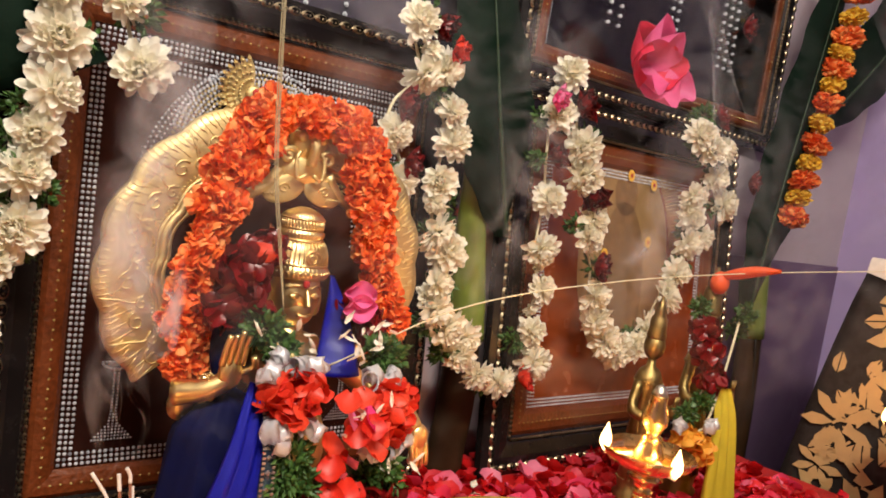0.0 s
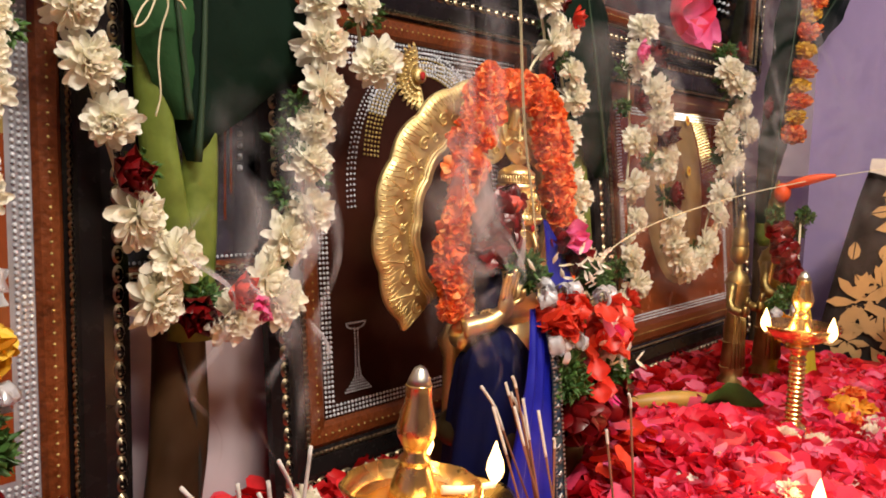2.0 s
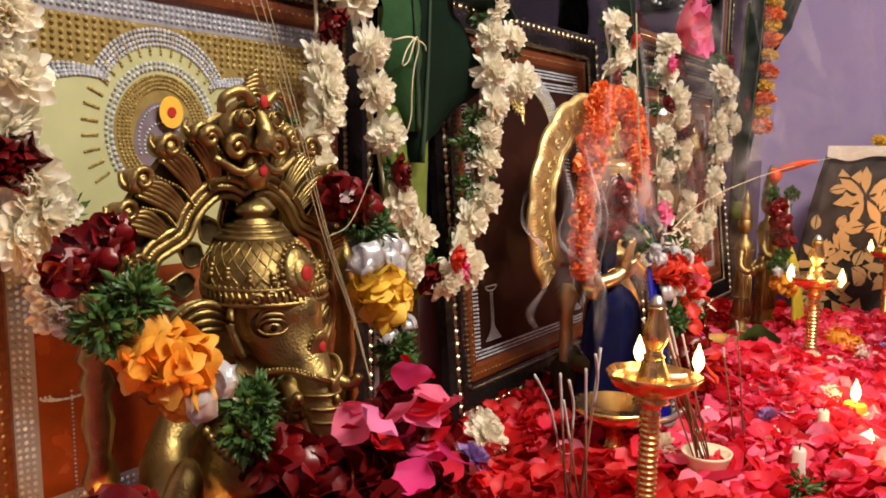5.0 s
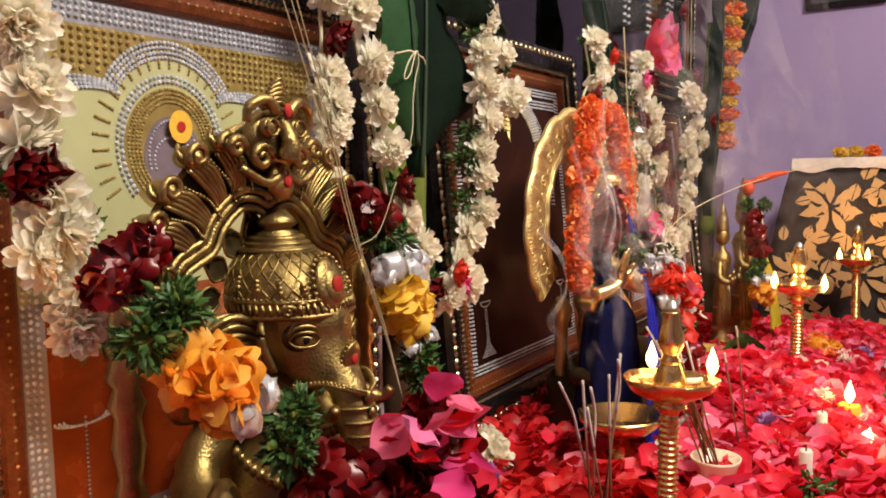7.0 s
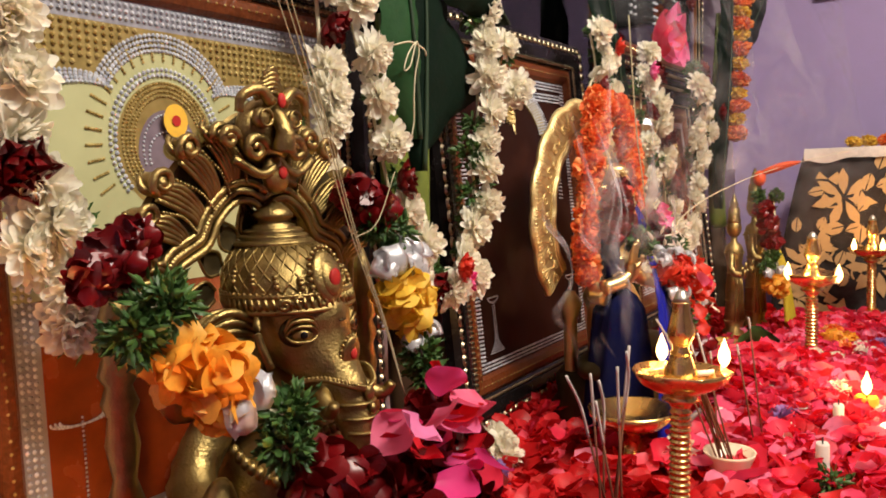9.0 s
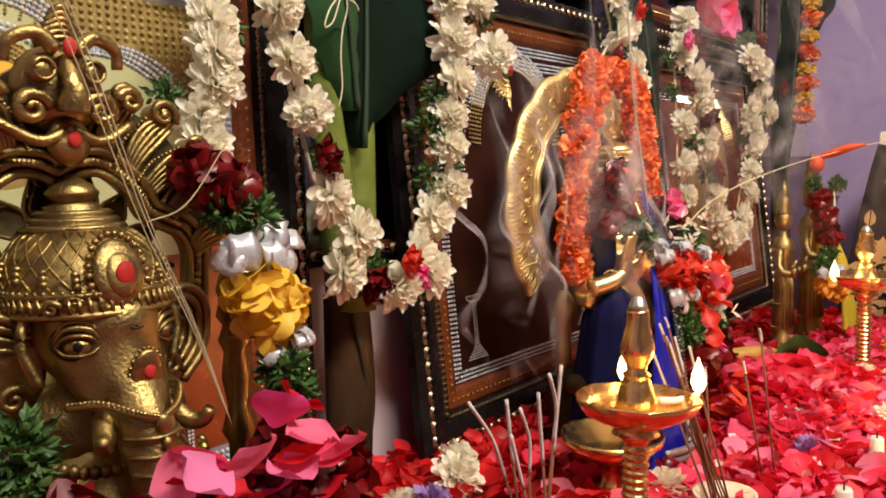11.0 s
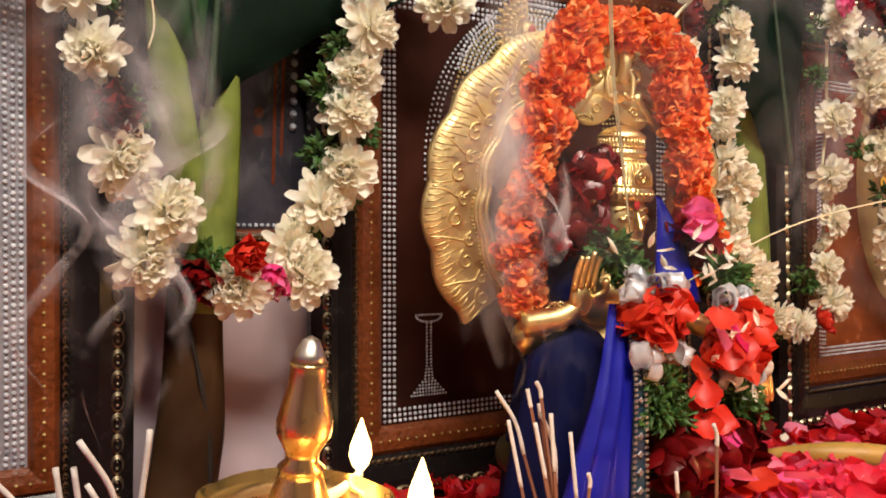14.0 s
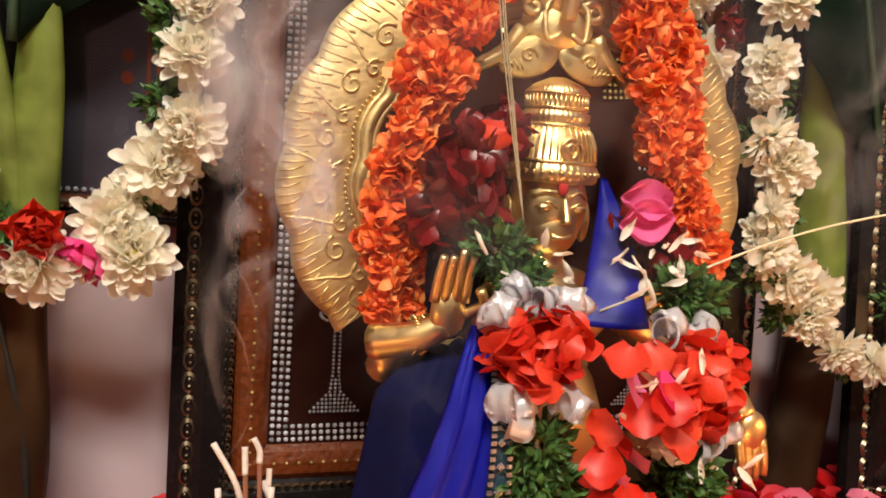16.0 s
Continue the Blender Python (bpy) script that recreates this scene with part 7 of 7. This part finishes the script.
def oil_lamp(x, y, z0, top, bowl, lean, label, flames, watts):
    """A tall brass lamp: ringed stem, five-lipped oil bowl, bulbous finial. flames: world places."""
    ob = thing("oil_lamp", (x, y, z0), label, "oil lamp", "brass oil lamps")
    H = top - z0
    P = Matrix.Translation((x - math.tan(lean) * H, y, z0)) @ turn(0, lean, 0)
    bm = bmesh.new()
    lathe(bm, [(0.046, 0), (0.048, 0.006), (0.040, 0.014), (0.022, 0.022), (0.014, 0.030)], 36, P)
    part("foot", bm, M_LAMP_BRASS, ob)
    hb = H * 0.60
    prof = [(0.013, 0.028)]
    k = 0
    while prof[-1][1] < hb - 0.022:
        z = prof[-1][1]
        prof += [(0.0088, z + 0.0008), (0.0108, z + 0.0022), (0.0114, z + 0.0036), (0.0108, z + 0.0050), (0.0088, z + 0.0064)]
        k += 1
    prof += [(0.012, hb - 0.012), (0.020, hb - 0.008), (0.012, hb)]
    bm = bmesh.new()
    lathe(bm, prof, 28, P)
    part("stem", bm, M_LAMP_BRASS, ob, "ringed stem")
    bm = bmesh.new()
    lip = (lambda a: 1 + 0.06 * max(0, math.cos(5 * a)) ** 3)
    lathe(bm, [(0.014, hb - 0.004), (bowl * 0.55, hb + 0.002), (bowl * 0.85, hb + 0.010), (bowl, hb + 0.022), (bowl * 0.98, hb + 0.0235), (bowl * 0.82, hb + 0.013), (bowl * 0.5, hb + 0.006), (0.012, hb + 0.004)], 60, P, wave=lip)
    part("oil_bowl", bm, M_LAMP_BRASS, ob, "shallow brass oil bowl")
    bm = bmesh.new()
    lathe(bm, [(bowl * 0.80, hb + 0.0125), (bowl * 0.5, hb + 0.0128), (0.002, hb + 0.013)], 40, P)
    part("oil", bm, M_OIL, ob, "amber lamp oil")
    bm = bmesh.new()
    q = H - hb
    lathe(bm, [(0.0185, hb + 0.006), (0.0165, hb + 0.02 * q / 0.1), (0.0118, hb + 0.33 * q), (0.0105, hb + 0.37 * q), (0.0120, hb + 0.385 * q), (0.0080, hb + 0.42 * q), (0.0088, hb + 0.46 * q), (0.0135, hb + 0.54 * q), (0.0142, hb + 0.60 * q),
               (0.0122, hb + 0.68 * q), (0.0096, hb + 0.77 * q), (0.0092, hb + 0.86 * q), (0.0096, hb + 0.875 * q)], 36, P)
    part("finial", bm, M_LAMP_BRASS, ob, "bulbous brass finial")
    bm = bmesh.new()
    lathe(bm, [(0.0090, hb + 0.875 * q), (0.0074, hb + 0.92 * q), (0.0044, hb + 0.98 * q), (0.001, H)], 28, P)
    part("tip", bm, M_TIP, ob, "worn silvery tip")
    centre = P @ Vector((0, 0, hb + 0.014))
    for f in flames:
        f = Vector(f)
        bm = bmesh.new()
        wick(bm, centre + (f - centre) * 0.35 + Vector((0, 0, 0.0)), f + Vector((0, 0, -0.004)))
        part("wick", bm, M_WAX, ob, "cotton wick")
        flame_at(ob, f, 1.0, watts)
    return ob


oil_lamp(0.025, 0.498, 0.742, 1.011, 0.050, 0.05, "tall brass oil lamp burning among rose petals", [(0.073, 0.466, 0.924), (0.070, 0.533, 0.925)], 0.20)
oil_lamp(0.748, 0.470, 0.775, 1.018, 0.050, 0.0, "brass oil lamp with two bright flames before the covered stand", [(0.714, 0.505, 0.938), (0.733, 0.425, 0.934)], 1.0)
oil_lamp(1.435, 0.425, 0.745, 1.01, 0.054, 0.0, "brass oil lamp beside the printed cloth", [(1.40, 0.462, 0.925), (1.415, 0.400, 0.925)], 0.75)

# ---- incense, candles and offerings ----


def incense(label, base, tips, ash, cup=False):
    ob = thing("incense_holder" if cup else "incense_bundle", base, label, "incense", "burning incense")
    if cup:
        bm = bmesh.new()
        lathe(bm, [(0.018, 0.0), (0.020, 0.003), (0.026, 0.018), (0.031, 0.030), (0.032, 0.034), (0.029, 0.033), (0.022, 0.016), (0.004, 0.008)], 32, Matrix.Translation(base))
        part("cup", bm, M_CLAY, ob, "small glazed cup")
    b = Vector(base)
    for k, tip in enumerate(tips):
        tip = Vector(tip)
        foot = b + Vector((0.010 * math.cos(k * 2.4), 0.010 * math.sin(k * 2.4), 0.006))
        mid = foot + (tip - foot) * (1 - ash[k % len(ash)])
        bm = bmesh.new()
        tube(bm, [foot, foot + (mid - foot) * 0.5, mid], 0.0012, 6)
        st = part("stick", bm, M_INCENSE, ob)
        bend = Vector((-0.5, 0, 0.2)) * (tip - mid).length * (0.5 if k % 3 == 0 else 0.0)
        bm = bmesh.new()
        tube(bm, spline([mid, mid + (tip - mid) * 0.55, tip + bend], 10), 0.0015, 6)
        part("ash", bm, M_ASH, st, "pale curling ash")
    return ob


incense("thin incense sticks with curling ash by the brass lamp", (-0.055, 0.545, 0.746),
        [(-0.103, 0.565, 0.938), (-0.085, 0.555, 0.94), (-0.079, 0.530, 0.948), (-0.064, 0.521, 0.958), (-0.045, 0.53, 0.962), (-0.09, 0.548, 0.915), (-0.058, 0.552, 0.925)], (0.34, 0.28, 0.30, 0.26))
incense("brown incense sticks with ash standing in a small cup", (0.212, 0.492, 0.746),
        [(0.203, 0.578, 0.941), (0.195, 0.565, 0.928), (0.206, 0.560, 0.950), (0.212, 0.555, 0.955), (0.218, 0.548, 0.935), (0.225, 0.535, 0.925), (0.232, 0.52, 0.90), (0.218, 0.562, 0.938), (0.205, 0.548, 0.93), (0.226, 0.556, 0.93)], (0.20, 0.24, 0.06, 0.05), cup=True)
incense("single incense stick among pink petals", (0.300, 0.47, 0.75), [(0.315, 0.49, 0.932), (0.29, 0.50, 0.90)], (0.08, 0.10))


def candle(x, y, r, h, mat, label, lit):
    z = bed(x, y) - 0.006
    ob = thing("candle", (x, y, z), label, "candle", "candles")
    bm = bmesh.new()
    lathe(bm, [(r * 1.02, 0), (r, 0.003), (r * 0.97, h - 0.003), (r * 0.8, h), (r * 0.3, h - 0.003)], 24, Matrix.Translation((x, y, z)))
    part("wax", bm, mat, ob)
    bm = bmesh.new()
    tube(bm, [(x, y, z + h - 0.004), (x + 0.001, y, z + h + 0.006)], 0.001, 6)
    part("wick", bm, M_BLACK, ob)
    if lit:
        flame_at(ob, (x, y, z + h + 0.005), 1.1 if r > 0.015 else 0.6, 0.7 if r > 0.015 else 0.08)
    return ob


candle(0.500, 0.362, 0.017, 0.036, M_WAX_YELLOW, "short burning yellow candle among petals", True)
candle(0.414, 0.390, 0.0075, 0.050, M_WAX, "thin white candle stub among petals", False)
candle(0.265, 0.392, 0.0085, 0.048, M_WAX, "thin white candle stub among petals", False)


def clay_lamp(x, y, aim, label, watts=0.55):
    z = bed(x, y) - 0.002
    ob = thing("clay_lamp", (x, y, z), label, "oil lamp", "small clay lamps")
    P = Matrix.Translation((x, y, z)) @ turn(0, 0, aim)
    bm = bmesh.new()
    lathe(bm, [(0.010, 0.0), (0.020, 0.005), (0.026, 0.014), (0.027, 0.017), (0.0245, 0.0165), (0.017, 0.008), (0.003, 0.006)], 36, P, wave=lambda a: 1 + 0.30 * max(0, math.cos(a)) ** 8)
    part("bowl", bm, M_TERRACOTTA, ob)
    bm = bmesh.new()
    lathe(bm, [(0.0215, 0.0118), (0.010, 0.0122), (0.001, 0.0122)], 24, P)
    part("oil", bm, M_OIL, ob)
    tip = P @ Vector((0.034, 0, 0.0195))
    bm = bmesh.new()
    tube(bm, spline([P @ Vector((-0.006, 0.004, 0.0125)), P @ Vector((0.014, 0, 0.0145)), tip], 10), lambda u: 0.0038 - 0.0015 * u, 8)
    part("wick", bm, M_WAX, ob, "thick cotton wick")
    flame_at(ob, tip + Vector((0, 0, 0.002)), 0.75, watts)


clay_lamp(0.362, 0.335, -0.2, "small terracotta oil lamp burning among petals")
clay_lamp(0.452, 0.285, 0.1, "small terracotta oil lamp burning among petals")
clay_lamp(0.318, 0.275, 0.3, "small terracotta oil lamp burning among petals")
clay_lamp(-0.60, 0.56, 0.9, "small terracotta oil lamp burning before the studded print", 3.6)

for k, (x, y, s, mesh, text) in enumerate(((0.225, 0.560, 0.031, MUMS[0], "white chrysanthemum lying on red petals"), (0.122, 0.772, 0.034, MUMS[1], "white chrysanthemum lying on red petals"), (0.160, 0.800, 0.030, MUMS[3], "white chrysanthemum lying on red petals"), (0.715, 0.428, 0.030, MUMS[2], "white chrysanthemum lying on red petals"), (0.665, 0.452, 0.028, MUMS[0], "white chrysanthemum lying on red petals"),
                                           (0.870, 0.395, 0.028, MUMS[1], "white chrysanthemum lying on red petals"), (0.915, 0.405, 0.026, MUMS[3], "white chrysanthemum lying on red petals"), (0.53, 0.40, 0.024, MUMS[3], "white chrysanthemum lying on red petals"), (0.045, 0.745, 0.030, PURPLE_MUM, "purple aster lying on red petals"), (-0.175, 0.60, 0.032, PURPLE_MUM, "purple aster lying by the pink petals"), (0.025, 0.77, 0.026, MUMS[2], "white chrysanthemum lying on red petals"),
                                           (0.40, 0.46, 0.024, PURPLE_MUM, "purple aster lying on pink petals"), (0.98, 0.375, 0.024, PURPLE_MUM, "purple aster lying on pink petals"))):
    ob = tagged(new("loose_flower", mesh), text, "flower", "loose flowers on the altar")
    ob.matrix_basis = Matrix.Translation((x, y, bed(x, y) + 0.012)) @ turn(0.5 * math.sin(k), -0.5 + 0.3 * math.cos(k * 2), k) @ Matrix.Scale(s, 4)
for k, (x, y, s, mesh, text) in enumerate(((0.93, 0.455, 0.028, AMBER_BALLS[0], "loose orange petals beside the lamp"), (0.96, 0.435, 0.024, AMBER_BALLS[1], "loose orange petals beside the lamp"), (0.905, 0.43, 0.024, ORANGE_BALLS[0], "orange marigold beside the lamp"), (1.03, 0.47, 0.03, ORANGE_BALLS[1], "orange marigold beside the lamp"))):
    ob = tagged(new("marigold", mesh), text, "flower", "loose flowers on the altar")
    ob.matrix_basis = Matrix.Translation((x, y, bed(x, y) + 0.014)) @ turn(k, k * 2, 0) @ Matrix.Scale(s, 4)
for k, (x, y, s) in enumerate(((0.60, 0.300, 0.040), (0.64, 0.285, 0.036), (0.205, 0.375, 0.030))):
    ob = tagged(new("green_sprig", CLUMPS[k]), "heap of shredded green leaves on the petals", "leaves", "green leaf heaps")
    ob.matrix_basis = Matrix.Translation((x, y, bed(x, y) + 0.018)) @ turn(k, k, k) @ Matrix.Scale(s, 4)
bm = bmesh.new()
cloth_strip(bm, [(0.80, 0.33, 0.80), (0.82, 0.27, 0.79), (0.84, 0.21, 0.765), (0.86, 0.16, 0.755)], (0.10, 0.16))
solid("white_cloth", bm, M_PALE_TOP, "crumpled white cloth at the altar's edge", "cloth")
bm = bmesh.new()
tube(bm, spline([(0.70, 0.735, 0.775), (0.745, 0.675, 0.790), (0.80, 0.63, 0.790), (0.845, 0.60, 0.775)], 18), lambda u: 0.003 + 0.011 * math.sin(math.pi * (0.05 + 0.9 * u)) ** 0.7, 12)
solid("ripe_banana", bm, M_HUSK, "ripe brown-yellow banana lying on the petals", "fruit")
bm = bmesh.new()
blade(bm, [(0.76, 0.60, 0.80), (0.79, 0.57, 0.815), (0.82, 0.535, 0.80)], lambda u: 0.017 * math.sin(math.pi * (0.05 + 0.9 * u)), lambda u: 0.017 * math.sin(math.pi * (0.05 + 0.9 * u)), 0.004, 10)
solid("betel_leaf", bm, M_LEAF, "dark green betel leaf on the petals", "leaf")
bm = bmesh.new()
lathe(bm, [(0.022, 0.0), (0.040, 0.006), (0.056, 0.020), (0.0585, 0.030), (0.055, 0.029), (0.036, 0.010), (0.003, 0.006)], 40, Matrix.Translation((0.215, 0.62, 0.788)))
lathe(bm, [(0.030, 0.0), (0.014, 0.012), (0.012, 0.035), (0.024, 0.042)], 24, Matrix.Translation((0.215, 0.62, 0.748)))
solid("brass_bowl", bm, M_LAMP_BRASS, "footed brass bowl behind the oil lamp", "bowl")

# ---- incense smoke ----


def smoke_material(density):
    m = bpy.data.materials.new("incense_smoke")
    m.use_nodes = True
    t = m.node_tree
    n, k = t.nodes, t.links
    n.remove(n["Principled BSDF"])
    uv = n.new("ShaderNodeUVMap")
    sep = n.new("ShaderNodeSeparateXYZ")
    k.new(uv.outputs[0], sep.inputs[0])

    def hump(source):
        a = n.new("ShaderNodeMath")
        a.operation = "MULTIPLY"
        a.inputs[1].default_value = math.pi
        k.new(source, a.inputs[0])
        b = n.new("ShaderNodeMath")
        b.operation = "SINE"
        k.new(a.outputs[0], b.inputs[0])
        return b.outputs[0]
    tex = n.new("ShaderNodeTexNoise")
    co = n.new("ShaderNodeTexCoord")
    tex.inputs["Scale"].default_value, tex.inputs["Detail"].default_value, tex.inputs["Distortion"].default_value = 16, 4, 1.2
    k.new(co.outputs["Object"], tex.inputs["Vector"])
    ramp = n.new("ShaderNodeMapRange")
    ramp.inputs["From Min"].default_value, ramp.inputs["From Max"].default_value = 0.38, 0.72
    k.new(tex.outputs["Fac"], ramp.inputs["Value"])
    last = ramp.outputs[0]
    for h in (hump(sep.outputs["X"]), hump(sep.outputs["X"]), hump(sep.outputs["Y"])):
        mul = n.new("ShaderNodeMath")
        mul.operation = "MULTIPLY"
        k.new(last, mul.inputs[0])
        k.new(h, mul.inputs[1])
        last = mul.outputs[0]
    fac = n.new("ShaderNodeMath")
    fac.operation, fac.inputs[1].default_value = "MULTIPLY", density
    k.new(last, fac.inputs[0])
    clear, white, mix = n.new("ShaderNodeBsdfTransparent"), n.new("ShaderNodeBsdfTranslucent"), n.new("ShaderNodeMixShader")
    diff, both = n.new("ShaderNodeBsdfDiffuse"), n.new("ShaderNodeMixShader")
    white.inputs[0].default_value = diff.inputs[0].default_value = (0.80, 0.76, 0.80, 1)
    k.new(diff.outputs[0], both.inputs[1])
    k.new(white.outputs[0], both.inputs[2])
    k.new(fac.outputs[0], mix.inputs[0])
    k.new(clear.outputs[0], mix.inputs[1])
    k.new(both.outputs[0], mix.inputs[2])
    k.new(mix.outputs[0], n["Material Output"].inputs["Surface"])
    return m


M_SMOKE, M_SMOKE_DENSE, M_HAZE = smoke_material(0.42), smoke_material(0.68), smoke_material(0.14)


def wisp(label, pts, widths, mat, twist=0.6):
    """A rising, widening, curling veil of smoke."""
    n, w = 44, 11
    path = spline(pts, n)
    bm = bmesh.new()
    lay = bm.loops.layers.uv.new("uv")
    rows = []
    for i, p in enumerate(path):
        u = i / (n - 1)
        half = 0.5 * (widths[0] + (widths[1] - widths[0]) * u)
        a = twist * math.sin(5 * u + pts[0][0] * 20)
        d = Vector((math.cos(a - 0.5), math.sin(a - 0.5), 0))
        rows.append([(bm.verts.new(p + d * half * (2 * j / (w - 1) - 1) + Vector((0, 0.35 * half * math.sin(3 * j / w + 6 * u), 0.3 * half * math.sin(7 * u + j)))), (j / (w - 1), u)) for j in range(w)])
    for lo, hi in zip(rows, rows[1:]):
        for j in range(w - 1):
            f = bm.faces.new([q[0] for q in (lo[j], lo[j + 1], hi[j + 1], hi[j])])
            for loop, q in zip(f.loops, (lo[j], lo[j + 1], hi[j + 1], hi[j])):
                loop[lay].uv = q[1]
    ob = solid("incense_smoke", bm, mat, label, "smoke", kind="stuff")
    ob.visible_shadow = False
    return ob


A_TEXT, B_TEXT = "thin veil of smoke curling up from incense sticks", "wide veil of incense smoke drifting over the altar"
wisp(A_TEXT, [(-0.085, 0.545, 0.94), (-0.078, 0.55, 1.00), (-0.088, 0.555, 1.06), (-0.070, 0.56, 1.11), (-0.080, 0.565, 1.16), (-0.06, 0.57, 1.21)], (0.008, 0.07), M_SMOKE, 0.5)
wisp(A_TEXT, [(-0.060, 0.525, 0.955), (-0.050, 0.53, 1.01), (-0.062, 0.54, 1.06), (-0.036, 0.545, 1.10), (-0.044, 0.55, 1.15), (-0.02, 0.56, 1.20)], (0.007, 0.06), M_SMOKE_DENSE, 0.7)
wisp(A_TEXT, [(-0.048, 0.53, 0.962), (-0.030, 0.535, 1.00), (-0.036, 0.54, 1.04), (-0.012, 0.545, 1.09), (-0.020, 0.55, 1.14), (0.005, 0.555, 1.20)], (0.005, 0.035), M_SMOKE_DENSE, 1.0)
wisp(A_TEXT, [(0.200, 0.575, 0.945), (0.190, 0.58, 1.00), (0.205, 0.585, 1.06), (0.195, 0.59, 1.13), (0.220, 0.595, 1.22), (0.23, 0.60, 1.36)], (0.008, 0.11), M_SMOKE_DENSE, 0.5)
wisp(A_TEXT, [(0.212, 0.555, 0.955), (0.222, 0.56, 0.99), (0.214, 0.565, 1.03), (0.236, 0.57, 1.08), (0.228, 0.575, 1.14), (0.25, 0.58, 1.21)], (0.005, 0.04), M_SMOKE_DENSE, 1.0)
for k, (x, y, z) in enumerate(((-0.100, 0.563, 0.940), (-0.072, 0.535, 0.950), (-0.046, 0.530, 0.963), (0.196, 0.566, 0.930), (0.214, 0.556, 0.956))):
    sway = [0.016 * math.sin(2.1 * j + 1.7 * k) * (0.4 + 0.2 * j) for j in range(7)]
    wisp(A_TEXT, [(x + sway[j] + 0.004 * j, y + 0.006 * j + 0.4 * sway[(j + 2) % 7], z + 0.030 * j) for j in range(7)], (0.003, 0.022), M_SMOKE_DENSE, 1.3)
wisp(B_TEXT, [(0.22, 0.66, 0.96), (0.25, 0.665, 1.05), (0.23, 0.67, 1.16), (0.27, 0.675, 1.27), (0.31, 0.68, 1.42)], (0.03, 0.15), M_SMOKE)
wisp(B_TEXT, [(0.62, 0.66, 1.02), (0.66, 0.67, 1.12), (0.70, 0.68, 1.24), (0.72, 0.69, 1.36), (0.80, 0.70, 1.52)], (0.05, 0.24), M_SMOKE)
wisp(B_TEXT, [(0.85, 0.60, 1.00), (0.90, 0.62, 1.12), (0.98, 0.64, 1.26), (1.02, 0.66, 1.40), (1.10, 0.68, 1.60)], (0.05, 0.28), M_SMOKE)
C_TEXT = "faint wide haze of incense smoke hanging over the altar"
wisp(C_TEXT, [(0.34, 0.60, 0.90), (0.36, 0.61, 1.06), (0.38, 0.62, 1.24), (0.42, 0.63, 1.46), (0.46, 0.64, 1.70)], (0.22, 0.46), M_HAZE, 0.3)
wisp(C_TEXT, [(0.78, 0.56, 0.90), (0.80, 0.57, 1.06), (0.84, 0.58, 1.24), (0.88, 0.59, 1.46), (0.92, 0.60, 1.72)], (0.28, 0.60), M_HAZE, 0.3)
wisp(C_TEXT, [(1.18, 0.52, 0.92), (1.22, 0.53, 1.08), (1.26, 0.54, 1.28), (1.32, 0.55, 1.52), (1.38, 0.56, 1.80)], (0.26, 0.60), M_HAZE, 0.3)
wisp(A_TEXT, [(0.205, 0.580, 0.95), (0.212, 0.590, 1.00), (0.196, 0.600, 1.05), (0.224, 0.610, 1.09), (0.206, 0.620, 1.14), (0.240, 0.63, 1.20), (0.226, 0.64, 1.27)], (0.006, 0.06), M_SMOKE_DENSE, 1.4)
